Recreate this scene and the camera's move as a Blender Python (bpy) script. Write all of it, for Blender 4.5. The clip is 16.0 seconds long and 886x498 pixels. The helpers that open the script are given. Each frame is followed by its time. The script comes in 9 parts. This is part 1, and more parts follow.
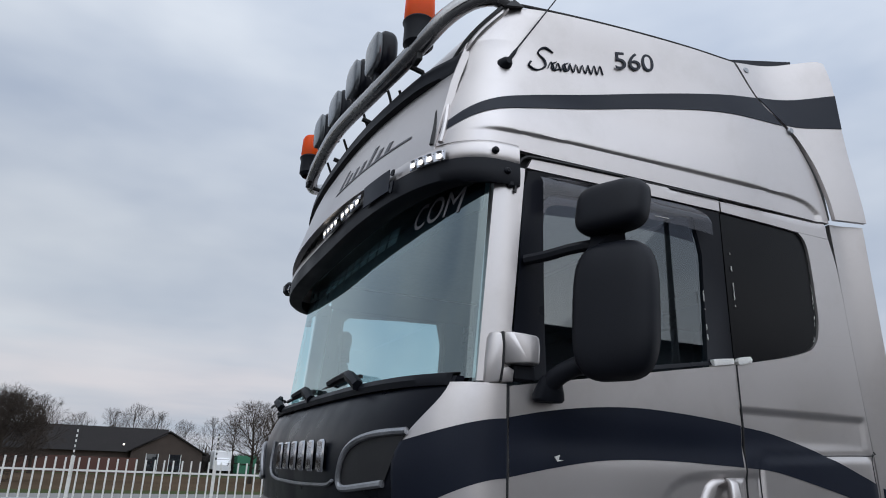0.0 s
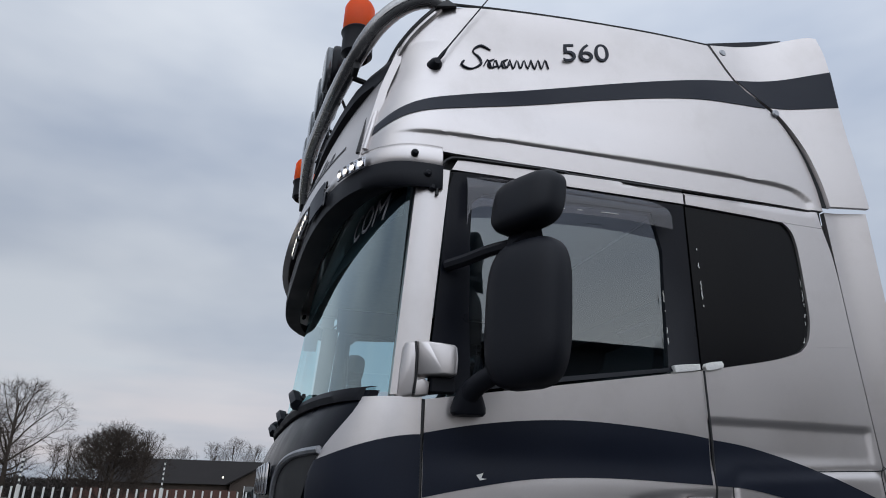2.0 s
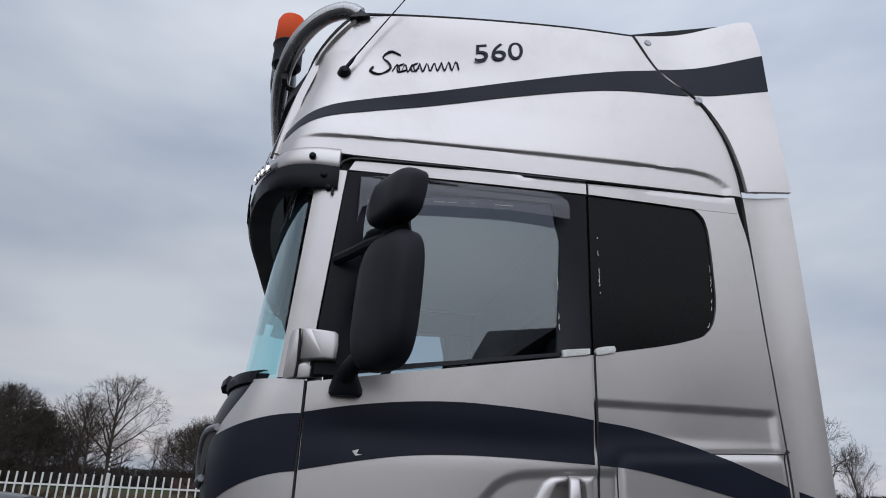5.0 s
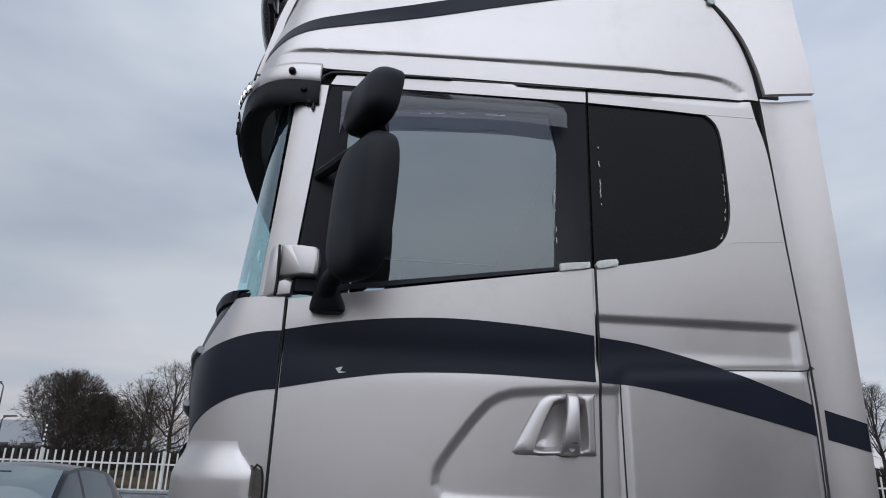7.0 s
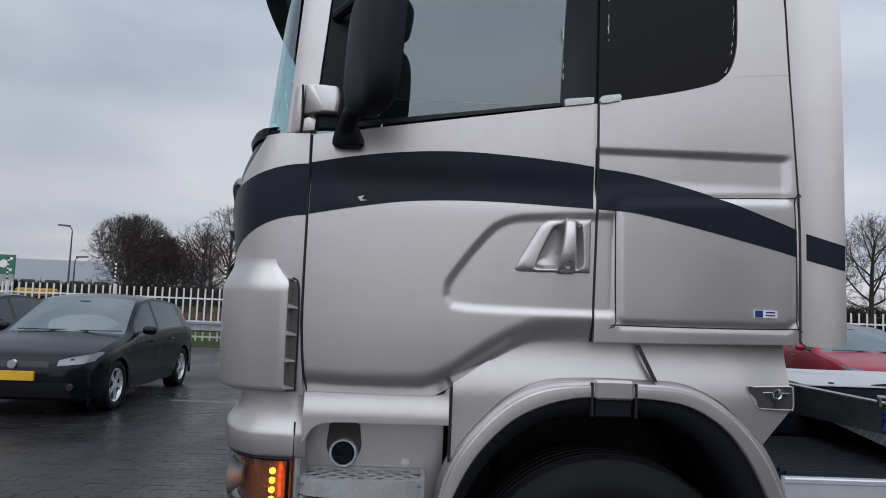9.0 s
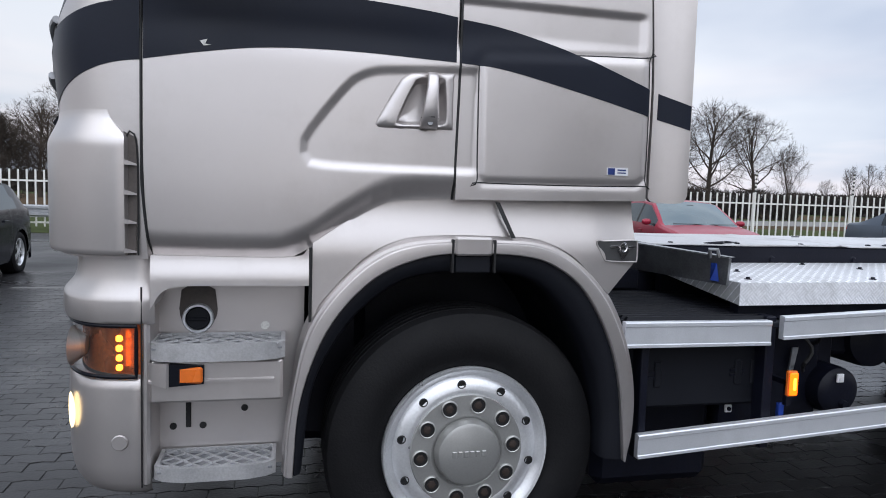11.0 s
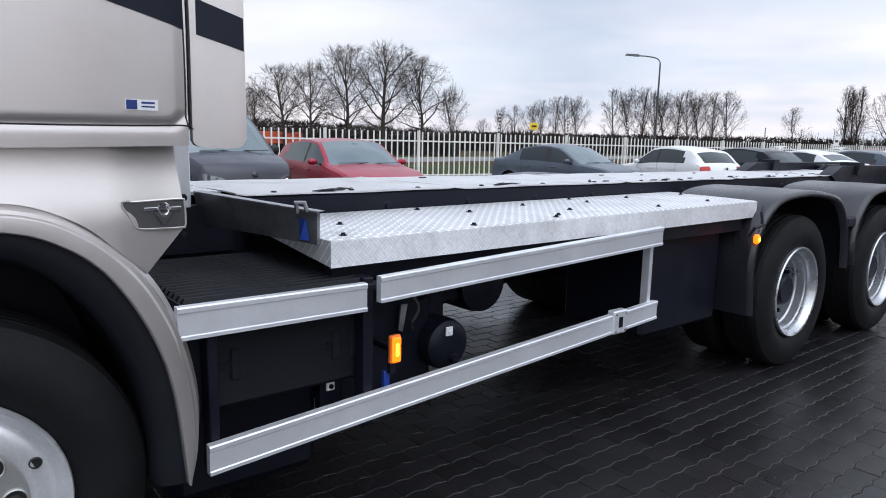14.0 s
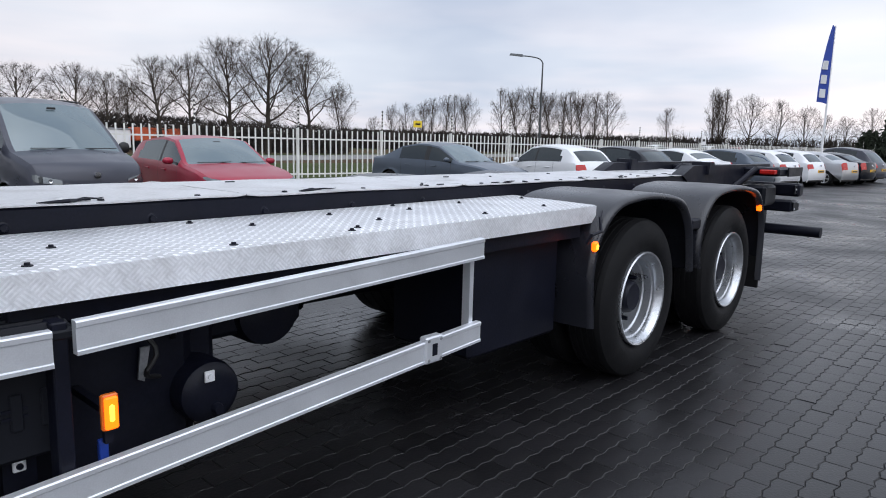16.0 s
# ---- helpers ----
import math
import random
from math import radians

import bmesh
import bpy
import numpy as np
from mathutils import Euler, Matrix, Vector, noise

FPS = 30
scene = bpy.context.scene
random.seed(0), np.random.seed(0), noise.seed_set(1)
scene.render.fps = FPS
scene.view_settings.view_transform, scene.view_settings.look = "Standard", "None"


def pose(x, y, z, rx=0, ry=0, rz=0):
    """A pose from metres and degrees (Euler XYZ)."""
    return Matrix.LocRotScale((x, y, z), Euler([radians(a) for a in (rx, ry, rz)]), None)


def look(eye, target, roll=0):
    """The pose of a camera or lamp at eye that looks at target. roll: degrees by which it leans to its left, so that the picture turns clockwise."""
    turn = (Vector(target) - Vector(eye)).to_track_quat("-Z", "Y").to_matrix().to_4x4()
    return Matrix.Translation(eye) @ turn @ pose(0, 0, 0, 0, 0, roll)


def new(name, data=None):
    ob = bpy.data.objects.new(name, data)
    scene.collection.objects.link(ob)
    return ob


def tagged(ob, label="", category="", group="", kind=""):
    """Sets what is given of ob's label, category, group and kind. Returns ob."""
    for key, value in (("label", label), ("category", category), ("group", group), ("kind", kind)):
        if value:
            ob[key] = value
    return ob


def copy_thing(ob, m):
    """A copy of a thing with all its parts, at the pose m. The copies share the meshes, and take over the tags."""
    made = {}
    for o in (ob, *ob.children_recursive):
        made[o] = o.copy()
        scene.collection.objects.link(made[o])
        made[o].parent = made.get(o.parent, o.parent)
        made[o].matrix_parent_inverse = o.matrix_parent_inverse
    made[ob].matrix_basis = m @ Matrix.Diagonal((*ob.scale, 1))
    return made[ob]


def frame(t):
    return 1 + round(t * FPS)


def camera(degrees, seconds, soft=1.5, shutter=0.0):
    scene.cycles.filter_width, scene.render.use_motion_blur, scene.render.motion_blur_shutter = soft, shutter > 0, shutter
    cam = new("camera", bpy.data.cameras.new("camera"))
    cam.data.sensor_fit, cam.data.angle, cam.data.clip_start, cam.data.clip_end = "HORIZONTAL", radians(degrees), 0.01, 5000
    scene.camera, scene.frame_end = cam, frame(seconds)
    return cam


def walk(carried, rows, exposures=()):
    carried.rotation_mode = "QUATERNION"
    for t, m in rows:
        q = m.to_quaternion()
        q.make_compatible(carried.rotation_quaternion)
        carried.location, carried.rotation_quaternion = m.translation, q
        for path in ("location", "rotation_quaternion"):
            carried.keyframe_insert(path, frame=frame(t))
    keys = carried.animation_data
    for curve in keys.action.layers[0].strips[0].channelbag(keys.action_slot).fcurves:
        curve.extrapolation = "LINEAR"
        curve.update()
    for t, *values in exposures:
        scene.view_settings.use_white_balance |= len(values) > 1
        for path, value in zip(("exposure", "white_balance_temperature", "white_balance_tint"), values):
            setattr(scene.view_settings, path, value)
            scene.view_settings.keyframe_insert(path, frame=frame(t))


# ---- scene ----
cam = camera(66.5, 16.0, 1.0)
PATH = [
    (0, (-2.097, -1.849, 1.8), (-1.331, -0.108, 2.417), 2.1),
    (0.5, (-1.991, -1.827, 1.807), (-1.234, -0.083, 2.43), 2.1),
    (1, (-1.847, -1.836, 1.816), (-1.098, -0.09, 2.443), 1.9),
    (1.5, (-1.639, -1.881, 1.808), (-0.994, -0.103, 2.457), 1.3),
    (2, (-1.56, -1.923, 1.789), (-1.034, -0.119, 2.474), 1.5),
    (2.5, (-1.506, -2.021, 1.778), (-1.091, -0.201, 2.495), 1.6),
    (3, (-1.464, -2.107, 1.789), (-1.101, -0.279, 2.516), 2.0),
    (3.5, (-1.363, -2.165, 1.789), (-1.019, -0.334, 2.517), 2.0),
    (4, (-1.215, -2.198, 1.779), (-0.881, -0.365, 2.505), 1.9),
    (4.5, (-1.081, -2.21, 1.767), (-0.758, -0.37, 2.482), 2.0),
    (4.7, (-1.038, -2.213, 1.761), (-0.723, -0.363, 2.452), 2.2),
    (6.8, (-0.77, -2.051, 1.586), (-0.583, -0.16, 2.21), 2.1),
    (7, (-0.757, -2.044, 1.573), (-0.587, -0.15, 2.19), 1.9),
    (7.5, (-0.716, -2.073, 1.548), (-0.592, -0.165, 2.134), 2.3),
    (8, (-0.641, -2.145, 1.546), (-0.581, -0.187, 1.946), 2.4),
    (8.5, (-0.654, -2.176, 1.486), (-0.589, -0.201, 1.794), 2.4),
    (9, (-0.661, -2.247, 1.494), (-0.599, -0.255, 1.661), 2.2),
    (9.2, (-0.655, -2.272, 1.527), (-0.588, -0.273, 1.57), 2.2),
    (11.3, (-0.607, -2.177, 1.404), (-0.117, -0.247, 1.212), 1.9),
    (11.5, (-0.592, -2.172, 1.404), (-0.092, -0.248, 1.183), 2.0),
    (12, (-0.516, -2.088, 1.401), (0.003, -0.176, 1.125), 2.0),
    (12.5, (-0.443, -1.983, 1.423), (0.309, -0.154, 1.12), 1.7),
    (13, (-0.342, -1.88, 1.427), (0.731, -0.221, 1.116), 1.3),
    (13.5, (-0.18, -1.841, 1.432), (1.016, -0.269, 1.117), 1.0),
    (14, (0.002, -1.828, 1.434), (1.249, -0.297, 1.119), 1.3),
    (14.5, (0.168, -1.804, 1.433), (1.461, -0.311, 1.12), 1.1),
    (15, (0.332, -1.764, 1.439), (1.729, -0.369, 1.123), 1.1),
    (15.5, (0.475, -1.747, 1.437), (1.935, -0.417, 1.122), 1.3),
    (16, (0.629, -1.764, 1.451), (2.098, -0.443, 1.137), 1.5),
]
walk(cam, [(t, look(eye, target, roll)) for t, eye, target, roll in PATH],
     exposures=[(0.0, 0.07, 6500, 10), (3.5, -0.10, 6500, 11), (7.5, 0.0, 6500, 11), (9.0, 0.06, 6540, 11), (11.5, 0.58, 6600, 12), (13.0, 0.61, 6570, 12), (16.0, 0.43, 6580, 12)])


# ---------------------------------------------------------------- light
world = bpy.data.worlds.new("overcast_sky")
scene.world = world
world.use_nodes = True
wn, wl = world.node_tree.nodes, world.node_tree.links
wn.clear()
w_out = wn.new("ShaderNodeOutputWorld")
w_bg = wn.new("ShaderNodeBackground")
w_sky = wn.new("ShaderNodeTexSky")
w_sky.sky_type = "NISHITA"
w_sky.sun_disc = False
w_sky.sun_elevation, w_sky.sun_rotation = radians(14), radians(150)
w_tc = wn.new("ShaderNodeTexCoord")
w_sep = wn.new("ShaderNodeSeparateXYZ")
w_map = wn.new("ShaderNodeMapping")
w_map.inputs["Scale"].default_value = (1.0, 1.0, 2.6)
w_n1 = wn.new("ShaderNodeTexNoise")
w_n1.inputs["Scale"].default_value, w_n1.inputs["Detail"].default_value = 1.9, 4.5
w_n1.inputs["Roughness"].default_value = 0.5
w_ramp = wn.new("ShaderNodeValToRGB")
w_ramp.color_ramp.elements[0].position, w_ramp.color_ramp.elements[1].position = 0.34, 0.68
w_ramp.color_ramp.elements[0].color = (0.41, 0.475, 0.59, 1)
w_ramp.color_ramp.elements[1].color = (0.67, 0.72, 0.79, 1)
w_hor = wn.new("ShaderNodeMapRange")
w_hor.inputs[1].default_value, w_hor.inputs[2].default_value = 0.0, 0.22
w_hor.inputs[3].default_value, w_hor.inputs[4].default_value = 1.0, 0.0
w_m1 = wn.new("ShaderNodeMixRGB")
w_m1.inputs[2].default_value = (0.92, 0.83, 0.83, 1)
w_hs = wn.new("ShaderNodeMath")
w_hs.operation = "MULTIPLY"
# long streaks of thinner cloud low over the horizon
w_map2 = wn.new("ShaderNodeMapping")
w_map2.inputs["Scale"].default_value = (1.0, 1.0, 7.0)
w_n2 = wn.new("ShaderNodeTexNoise")
w_n2.inputs["Scale"].default_value, w_n2.inputs["Detail"].default_value = 2.3, 4.0
w_streak = wn.new("ShaderNodeMapRange")
w_streak.inputs[1].default_value, w_streak.inputs[2].default_value = 0.38, 0.64
w_streak.inputs[3].default_value, w_streak.inputs[4].default_value = 0.0, 0.85
wl.new(w_tc.outputs["Generated"], w_map2.inputs[0])
wl.new(w_map2.outputs[0], w_n2.inputs["Vector"])
wl.new(w_n2.outputs[0], w_streak.inputs[0])
wl.new(w_streak.outputs[0], w_hs.inputs[1])
w_skys = wn.new("ShaderNodeMixRGB")
w_skys.blend_type = "MULTIPLY"
w_skys.inputs[0].default_value = 1.0
w_skys.inputs[2].default_value = (0.09, 0.09, 0.09, 1)
w_mix = wn.new("ShaderNodeMixRGB")
w_mix.inputs[0].default_value = 0.94
wl.new(w_tc.outputs["Generated"], w_map.inputs[0])
wl.new(w_map.outputs[0], w_n1.inputs["Vector"])
wl.new(w_n1.outputs[0], w_ramp.inputs[0])
wl.new(w_tc.outputs["Generated"], w_sep.inputs[0])
wl.new(w_sep.outputs[2], w_hor.inputs[0])
wl.new(w_hor.outputs[0], w_hs.inputs[0])
wl.new(w_hs.outputs[0], w_m1.inputs[0])
wl.new(w_ramp.outputs[0], w_m1.inputs[1])
wl.new(w_sky.outputs[0], w_skys.inputs[1])
wl.new(w_skys.outputs[0], w_mix.inputs[1])
wl.new(w_m1.outputs[0], w_mix.inputs[2])
# an overcast sky is brighter overhead than along the horizon
w_zen = wn.new("ShaderNodeMapRange")
w_zen.inputs[1].default_value, w_zen.inputs[2].default_value = 0.28, 0.85
w_zen.inputs[3].default_value, w_zen.inputs[4].default_value = 1.0, 1.5
wl.new(w_sep.outputs[2], w_zen.inputs[0])
# and the cloud is thinner towards the lorry's rear
w_side = wn.new("ShaderNodeMapRange")
w_side.inputs[1].default_value, w_side.inputs[2].default_value = -0.8, 0.9
w_side.inputs[3].default_value, w_side.inputs[4].default_value = 0.78, 1.04
wl.new(w_sep.outputs[0], w_side.inputs[0])
w_str = wn.new("ShaderNodeMath")
w_str.operation = "MULTIPLY"
wl.new(w_zen.outputs[0], w_str.inputs[0])
wl.new(w_side.outputs[0], w_str.inputs[1])
# and it glows round the veiled sun
SUN_AT = Vector((-6, -20, 22)).normalized()
w_dot = wn.new("ShaderNodeVectorMath")
w_dot.operation = "DOT_PRODUCT"
w_dot.inputs[1].default_value = SUN_AT
wl.new(w_tc.outputs["Generated"], w_dot.inputs[0])
w_glow = wn.new("ShaderNodeMapRange")
w_glow.interpolation_type = "SMOOTHSTEP"
w_glow.inputs[1].default_value, w_glow.inputs[2].default_value = 0.62, 1.0
w_glow.inputs[3].default_value, w_glow.inputs[4].default_value = 1.0, 1.9
wl.new(w_dot.outputs["Value"], w_glow.inputs[0])
w_all = wn.new("ShaderNodeMath")
w_all.operation = "MULTIPLY"
wl.new(w_str.outputs[0], w_all.inputs[0])
wl.new(w_glow.outputs[0], w_all.inputs[1])
wl.new(w_mix.outputs[0], w_bg.inputs[0])
wl.new(w_all.outputs[0], w_bg.inputs[1])
wl.new(w_bg.outputs[0], w_out.inputs[0])

sun = new("sun", bpy.data.lights.new("sun", "SUN"))
sun.data.energy, sun.data.angle, sun.data.color = 0.80, radians(110), (0.955, 0.98, 1.0)
sun.matrix_world = look((-6, -20, 22), (0, 0, 0))


# ---------------------------------------------------------------- materials
def link(nt, a, b):
    nt.links.new(a, b)


def material(name, color, rough=0.5, metal=0.0, vary=0.12, scale=6.0, fine=90.0, bump=0.05, coat=0.0,
             dirt=None, dirt_amount=0.0, spec=0.5, island=0.0, rough_vary=0.1):
    """Plain surface with two scales of variation in tone, a fine relief and optional dirt."""
    m = bpy.data.materials.new(name)
    m.use_nodes = True
    nt = m.node_tree
    n = nt.nodes
    b = n["Principled BSDF"]
    tc = n.new("ShaderNodeTexCoord")
    big = n.new("ShaderNodeTexNoise")
    big.inputs["Scale"].default_value, big.inputs["Detail"].default_value = scale, 6.0
    small = n.new("ShaderNodeTexNoise")
    small.inputs["Scale"].default_value, small.inputs["Detail"].default_value = fine, 3.0
    link(nt, tc.outputs["Object"], big.inputs["Vector"])
    link(nt, tc.outputs["Object"], small.inputs["Vector"])
    add = n.new("ShaderNodeMath")
    add.operation = "ADD"
    link(nt, big.outputs[0], add.inputs[0])
    link(nt, small.outputs[0], add.inputs[1])
    rng = n.new("ShaderNodeMapRange")
    rng.inputs[1].default_value, rng.inputs[2].default_value = 0.6, 1.4
    rng.inputs[3].default_value, rng.inputs[4].default_value = 1 - vary, 1 + vary
    link(nt, add.outputs[0], rng.inputs[0])
    tint = n.new("ShaderNodeMixRGB")
    tint.blend_type = "MULTIPLY"
    tint.inputs[0].default_value = 1.0
    tint.inputs[1].default_value = (*color, 1)
    link(nt, rng.outputs[0], tint.inputs[2])
    last = tint.outputs[0]
    if island:
        info = n.new("ShaderNodeNewGeometry")
        obj = n.new("ShaderNodeObjectInfo")
        s2 = n.new("ShaderNodeMath")
        s2.operation = "ADD"
        link(nt, info.outputs["Random Per Island"], s2.inputs[0])
        link(nt, obj.outputs["Random"], s2.inputs[1])
        fr = n.new("ShaderNodeMath")
        fr.operation = "FRACT"
        link(nt, s2.outputs[0], fr.inputs[0])
        r2 = n.new("ShaderNodeMapRange")
        r2.inputs[3].default_value, r2.inputs[4].default_value = 1 - island, 1 + island
        link(nt, fr.outputs[0], r2.inputs[0])
        t2 = n.new("ShaderNodeMixRGB")
        t2.blend_type = "MULTIPLY"
        t2.inputs[0].default_value = 1.0
        link(nt, last, t2.inputs[1])
        link(nt, r2.outputs[0], t2.inputs[2])
        last = t2.outputs[0]
    if dirt:
        dn = n.new("ShaderNodeTexNoise")
        dn.inputs["Scale"].default_value, dn.inputs["Detail"].default_value = 3.1, 9.0
        dn.inputs["Roughness"].default_value = 0.7
        link(nt, tc.outputs["Object"], dn.inputs["Vector"])
        dr = n.new("ShaderNodeMapRange")
        dr.inputs[1].default_value, dr.inputs[2].default_value = 0.5, 0.78
        dr.inputs[3].default_value, dr.inputs[4].default_value = 0.0, dirt_amount
        link(nt, dn.outputs[0], dr.inputs[0])
        dm = n.new("ShaderNodeMixRGB")
        dm.inputs[2].default_value = (*dirt, 1)
        link(nt, dr.outputs[0], dm.inputs[0])
        link(nt, last, dm.inputs[1])
        last = dm.outputs[0]
    link(nt, last, b.inputs["Base Color"])
    rr = n.new("ShaderNodeMapRange")
    rr.inputs[1].default_value, rr.inputs[2].default_value = 0.3, 0.7
    rr.inputs[3].default_value, rr.inputs[4].default_value = max(0.02, rough - rough_vary), min(1, rough + rough_vary)
    link(nt, big.outputs[0], rr.inputs[0])
    link(nt, rr.outputs[0], b.inputs["Roughness"])
    b.inputs["Metallic"].default_value = metal
    b.inputs["Specular IOR Level"].default_value = spec
    b.inputs["Coat Weight"].default_value = coat
    b.inputs["Coat Roughness"].default_value = 0.08
    if bump:
        bp = n.new("ShaderNodeBump")
        bp.inputs["Strength"].default_value, bp.inputs["Distance"].default_value = bump, 0.01
        link(nt, small.outputs[0], bp.inputs["Height"])
        link(nt, bp.outputs[0], b.inputs["Normal"])
    return m


def glass(name, color, rough=0.0, clear=0.9, gloss=0.06):
    """A pane: clear tinted glass with a mirror gloss."""
    m = bpy.data.materials.new(name)
    m.use_nodes = True
    nt = m.node_tree
    n = nt.nodes
    n.remove(n["Principled BSDF"])
    out = n["Material Output"]
    tr = n.new("ShaderNodeBsdfTransparent")
    tr.inputs[0].default_value = (color[0] * clear, color[1] * clear, color[2] * clear, 1)
    gl = n.new("ShaderNodeBsdfGlossy")
    gl.inputs[0].default_value = (*[0.45 + 0.55 * c for c in color], 1)
    gl.inputs["Roughness"].default_value = max(rough, 0.01)
    lw = n.new("ShaderNodeLayerWeight")
    lw.inputs[0].default_value = 0.5
    pw = n.new("ShaderNodeMath")
    pw.operation = "POWER"
    pw.inputs[1].default_value = 4.0
    dbl = n.new("ShaderNodeMath")
    dbl.operation = "MULTIPLY_ADD"
    dbl.inputs[1].default_value, dbl.inputs[2].default_value = 0.85 - gloss, gloss
    dbl.use_clamp = True
    link(nt, lw.outputs["Facing"], pw.inputs[0])
    link(nt, pw.outputs[0], dbl.inputs[0])
    mx = n.new("ShaderNodeMixShader")
    link(nt, dbl.outputs[0], mx.inputs[0])
    link(nt, tr.outputs[0], mx.inputs[1])
    link(nt, gl.outputs[0], mx.inputs[2])
    link(nt, mx.outputs[0], out.inputs[0])
    return m


def glowing(name, color, strength):
    m = bpy.data.materials.new(name)
    m.use_nodes = True
    b = m.node_tree.nodes["Principled BSDF"]
    b.inputs["Base Color"].default_value = (*color, 1)
    b.inputs["Emission Color"].default_value = (*color, 1)
    b.inputs["Emission Strength"].default_value = strength
    return m


def tread_plate(name, color, cell=0.028, rough=0.32, relief=0.6, dull=0.62, bars=1):
    """Aluminium with the raised bars of five-bar plate, laid out by position."""
    m = material(name, color, rough, 0.35, 0.16, 3.0, 60.0, 0.0, dirt=(0.22, 0.20, 0.18), dirt_amount=0.45)
    nt = m.node_tree
    n = nt.nodes
    b = n["Principled BSDF"]
    tc = n.new("ShaderNodeTexCoord")
    sp = n.new("ShaderNodeSeparateXYZ")
    link(nt, tc.outputs["Object"], sp.inputs[0])

    def mth(op, a, c=None, d=None):
        k = n.new("ShaderNodeMath")
        k.operation = op
        for i, v in enumerate((a, c, d)):
            if v is None:
                continue
            if isinstance(v, (int, float)):
                k.inputs[i].default_value = v
            else:
                link(nt, v, k.inputs[i])
        return k.outputs[0]

    v = mth("ADD", sp.outputs[1], sp.outputs[2])
    p = mth("DIVIDE", mth("ADD", sp.outputs[0], v), cell)
    q = mth("DIVIDE", mth("SUBTRACT", sp.outputs[0], v), cell)
    par = mth("MODULO", mth("ABSOLUTE", mth("ADD", mth("FLOOR", p), mth("FLOOR", q))), 2.0)
    fp, fq = mth("SUBTRACT", mth("FRACT", mth("ADD", p, 1000.0)), 0.5), mth("SUBTRACT", mth("FRACT", mth("ADD", q, 1000.0)), 0.5)

    def dash(a, c):
        if bars > 1:
            # a group of short parallel bars fills the cell
            bar = mth("SUBTRACT", mth("FRACT", mth("ADD", mth("MULTIPLY", c, float(bars)), 10.0)), 0.5)
            inside = mth("MULTIPLY", mth("LESS_THAN", mth("ABSOLUTE", a), 0.42), mth("LESS_THAN", mth("ABSOLUTE", c), 0.47))
            return mth("MULTIPLY", inside, mth("MAXIMUM", mth("SUBTRACT", 1.0, mth("POWER", mth("DIVIDE", bar, 0.30), 2.0)), 0.0))
        e = mth("ADD", mth("POWER", mth("ABSOLUTE", mth("DIVIDE", a, 0.48)), 2.0), mth("POWER", mth("ABSOLUTE", mth("DIVIDE", c, 0.2)), 2.0))
        return mth("MAXIMUM", mth("SUBTRACT", 1.0, e), 0.0)

    h = mth("ADD", mth("MULTIPLY", dash(fp, fq), par), mth("MULTIPLY", dash(fq, fp), mth("SUBTRACT", 1.0, par)))
    h = mth("MINIMUM", mth("MULTIPLY", h, 2.0), 1.0)
    bp = n.new("ShaderNodeBump")
    bp.inputs["Strength"].default_value, bp.inputs["Distance"].default_value = relief, 0.003
    link(nt, h, bp.inputs["Height"])
    # bars painted brighter for wear and the light they catch, ground between duller
    worn = n.new("ShaderNodeMapRange")
    worn.inputs[3].default_value, worn.inputs[4].default_value = dull, 1.0
    link(nt, h, worn.inputs[0])
    wm = n.new("ShaderNodeMixRGB")
    wm.blend_type = "MULTIPLY"
    wm.inputs[0].default_value = 1.0
    link(nt, b.inputs["Base Color"].links[0].from_socket, wm.inputs[1])
    link(nt, worn.outputs[0], wm.inputs[2])
    link(nt, wm.outputs[0], b.inputs["Base Color"])
    link(nt, bp.outputs[0], b.inputs["Normal"])
    return m


SILVER = material("silver_beige_paint", (0.575, 0.543, 0.534), 0.37, 0.84, 0.07, 2.2, 700.0, 0.012, coat=0.05,
                  dirt=(0.30, 0.27, 0.24), dirt_amount=0.24, rough_vary=0.05)
STRIPE = material("dark_blue_stripe_paint", (0.008, 0.011, 0.021), 0.40, 0.0, 0.15, 3.0, 200.0, 0.01, spec=0.2)
BLACKPAINT = material("black_trim_paint", (0.005, 0.006, 0.010), 0.33, 0.0, 0.2, 4.0, 150.0, 0.02, spec=0.17)
PLASTIC = material("black_grained_plastic", (0.008, 0.009, 0.013), 0.5, 0.0, 0.2, 5.0, 260.0, 0.05, rough_vary=0.08, spec=0.2)
DARKGREY = material("dark_grey_front_panel", (0.005, 0.006, 0.010), 0.32, 0.0, 0.12, 4.0, 200.0, 0.02, spec=0.12)
# dark tone painted on flat sheets as the shade inside silver recesses
RECESS_SHADE = material("dark_taupe_recess_shade", (0.085, 0.072, 0.066), 0.5, 0.2, 0.2, 14.0, 120.0, 0.03)
RUBBER = material("tyre_rubber", (0.006, 0.006, 0.007), 0.68, 0.0, 0.3, 7.0, 120.0, 0.2, dirt=(0.020, 0.019, 0.019), dirt_amount=0.4, spec=0.22)
# black of the rubber seals, used too for the shade in panel gaps
SEAL_GAP = material("black_seal_and_gap", (0.008, 0.008, 0.009), 0.6, 0, 0.1, 5, 100, 0.02)
ALLOY = material("polished_alloy", (0.76, 0.77, 0.79), 0.36, 0.7, 0.10, 5.0, 120.0, 0.02, dirt=(0.2, 0.19, 0.18), dirt_amount=0.35)
HUBPAINT = material("satin_silver_hub", (0.42, 0.42, 0.41), 0.38, 0.7, 0.08, 6.0, 200.0, 0.02)
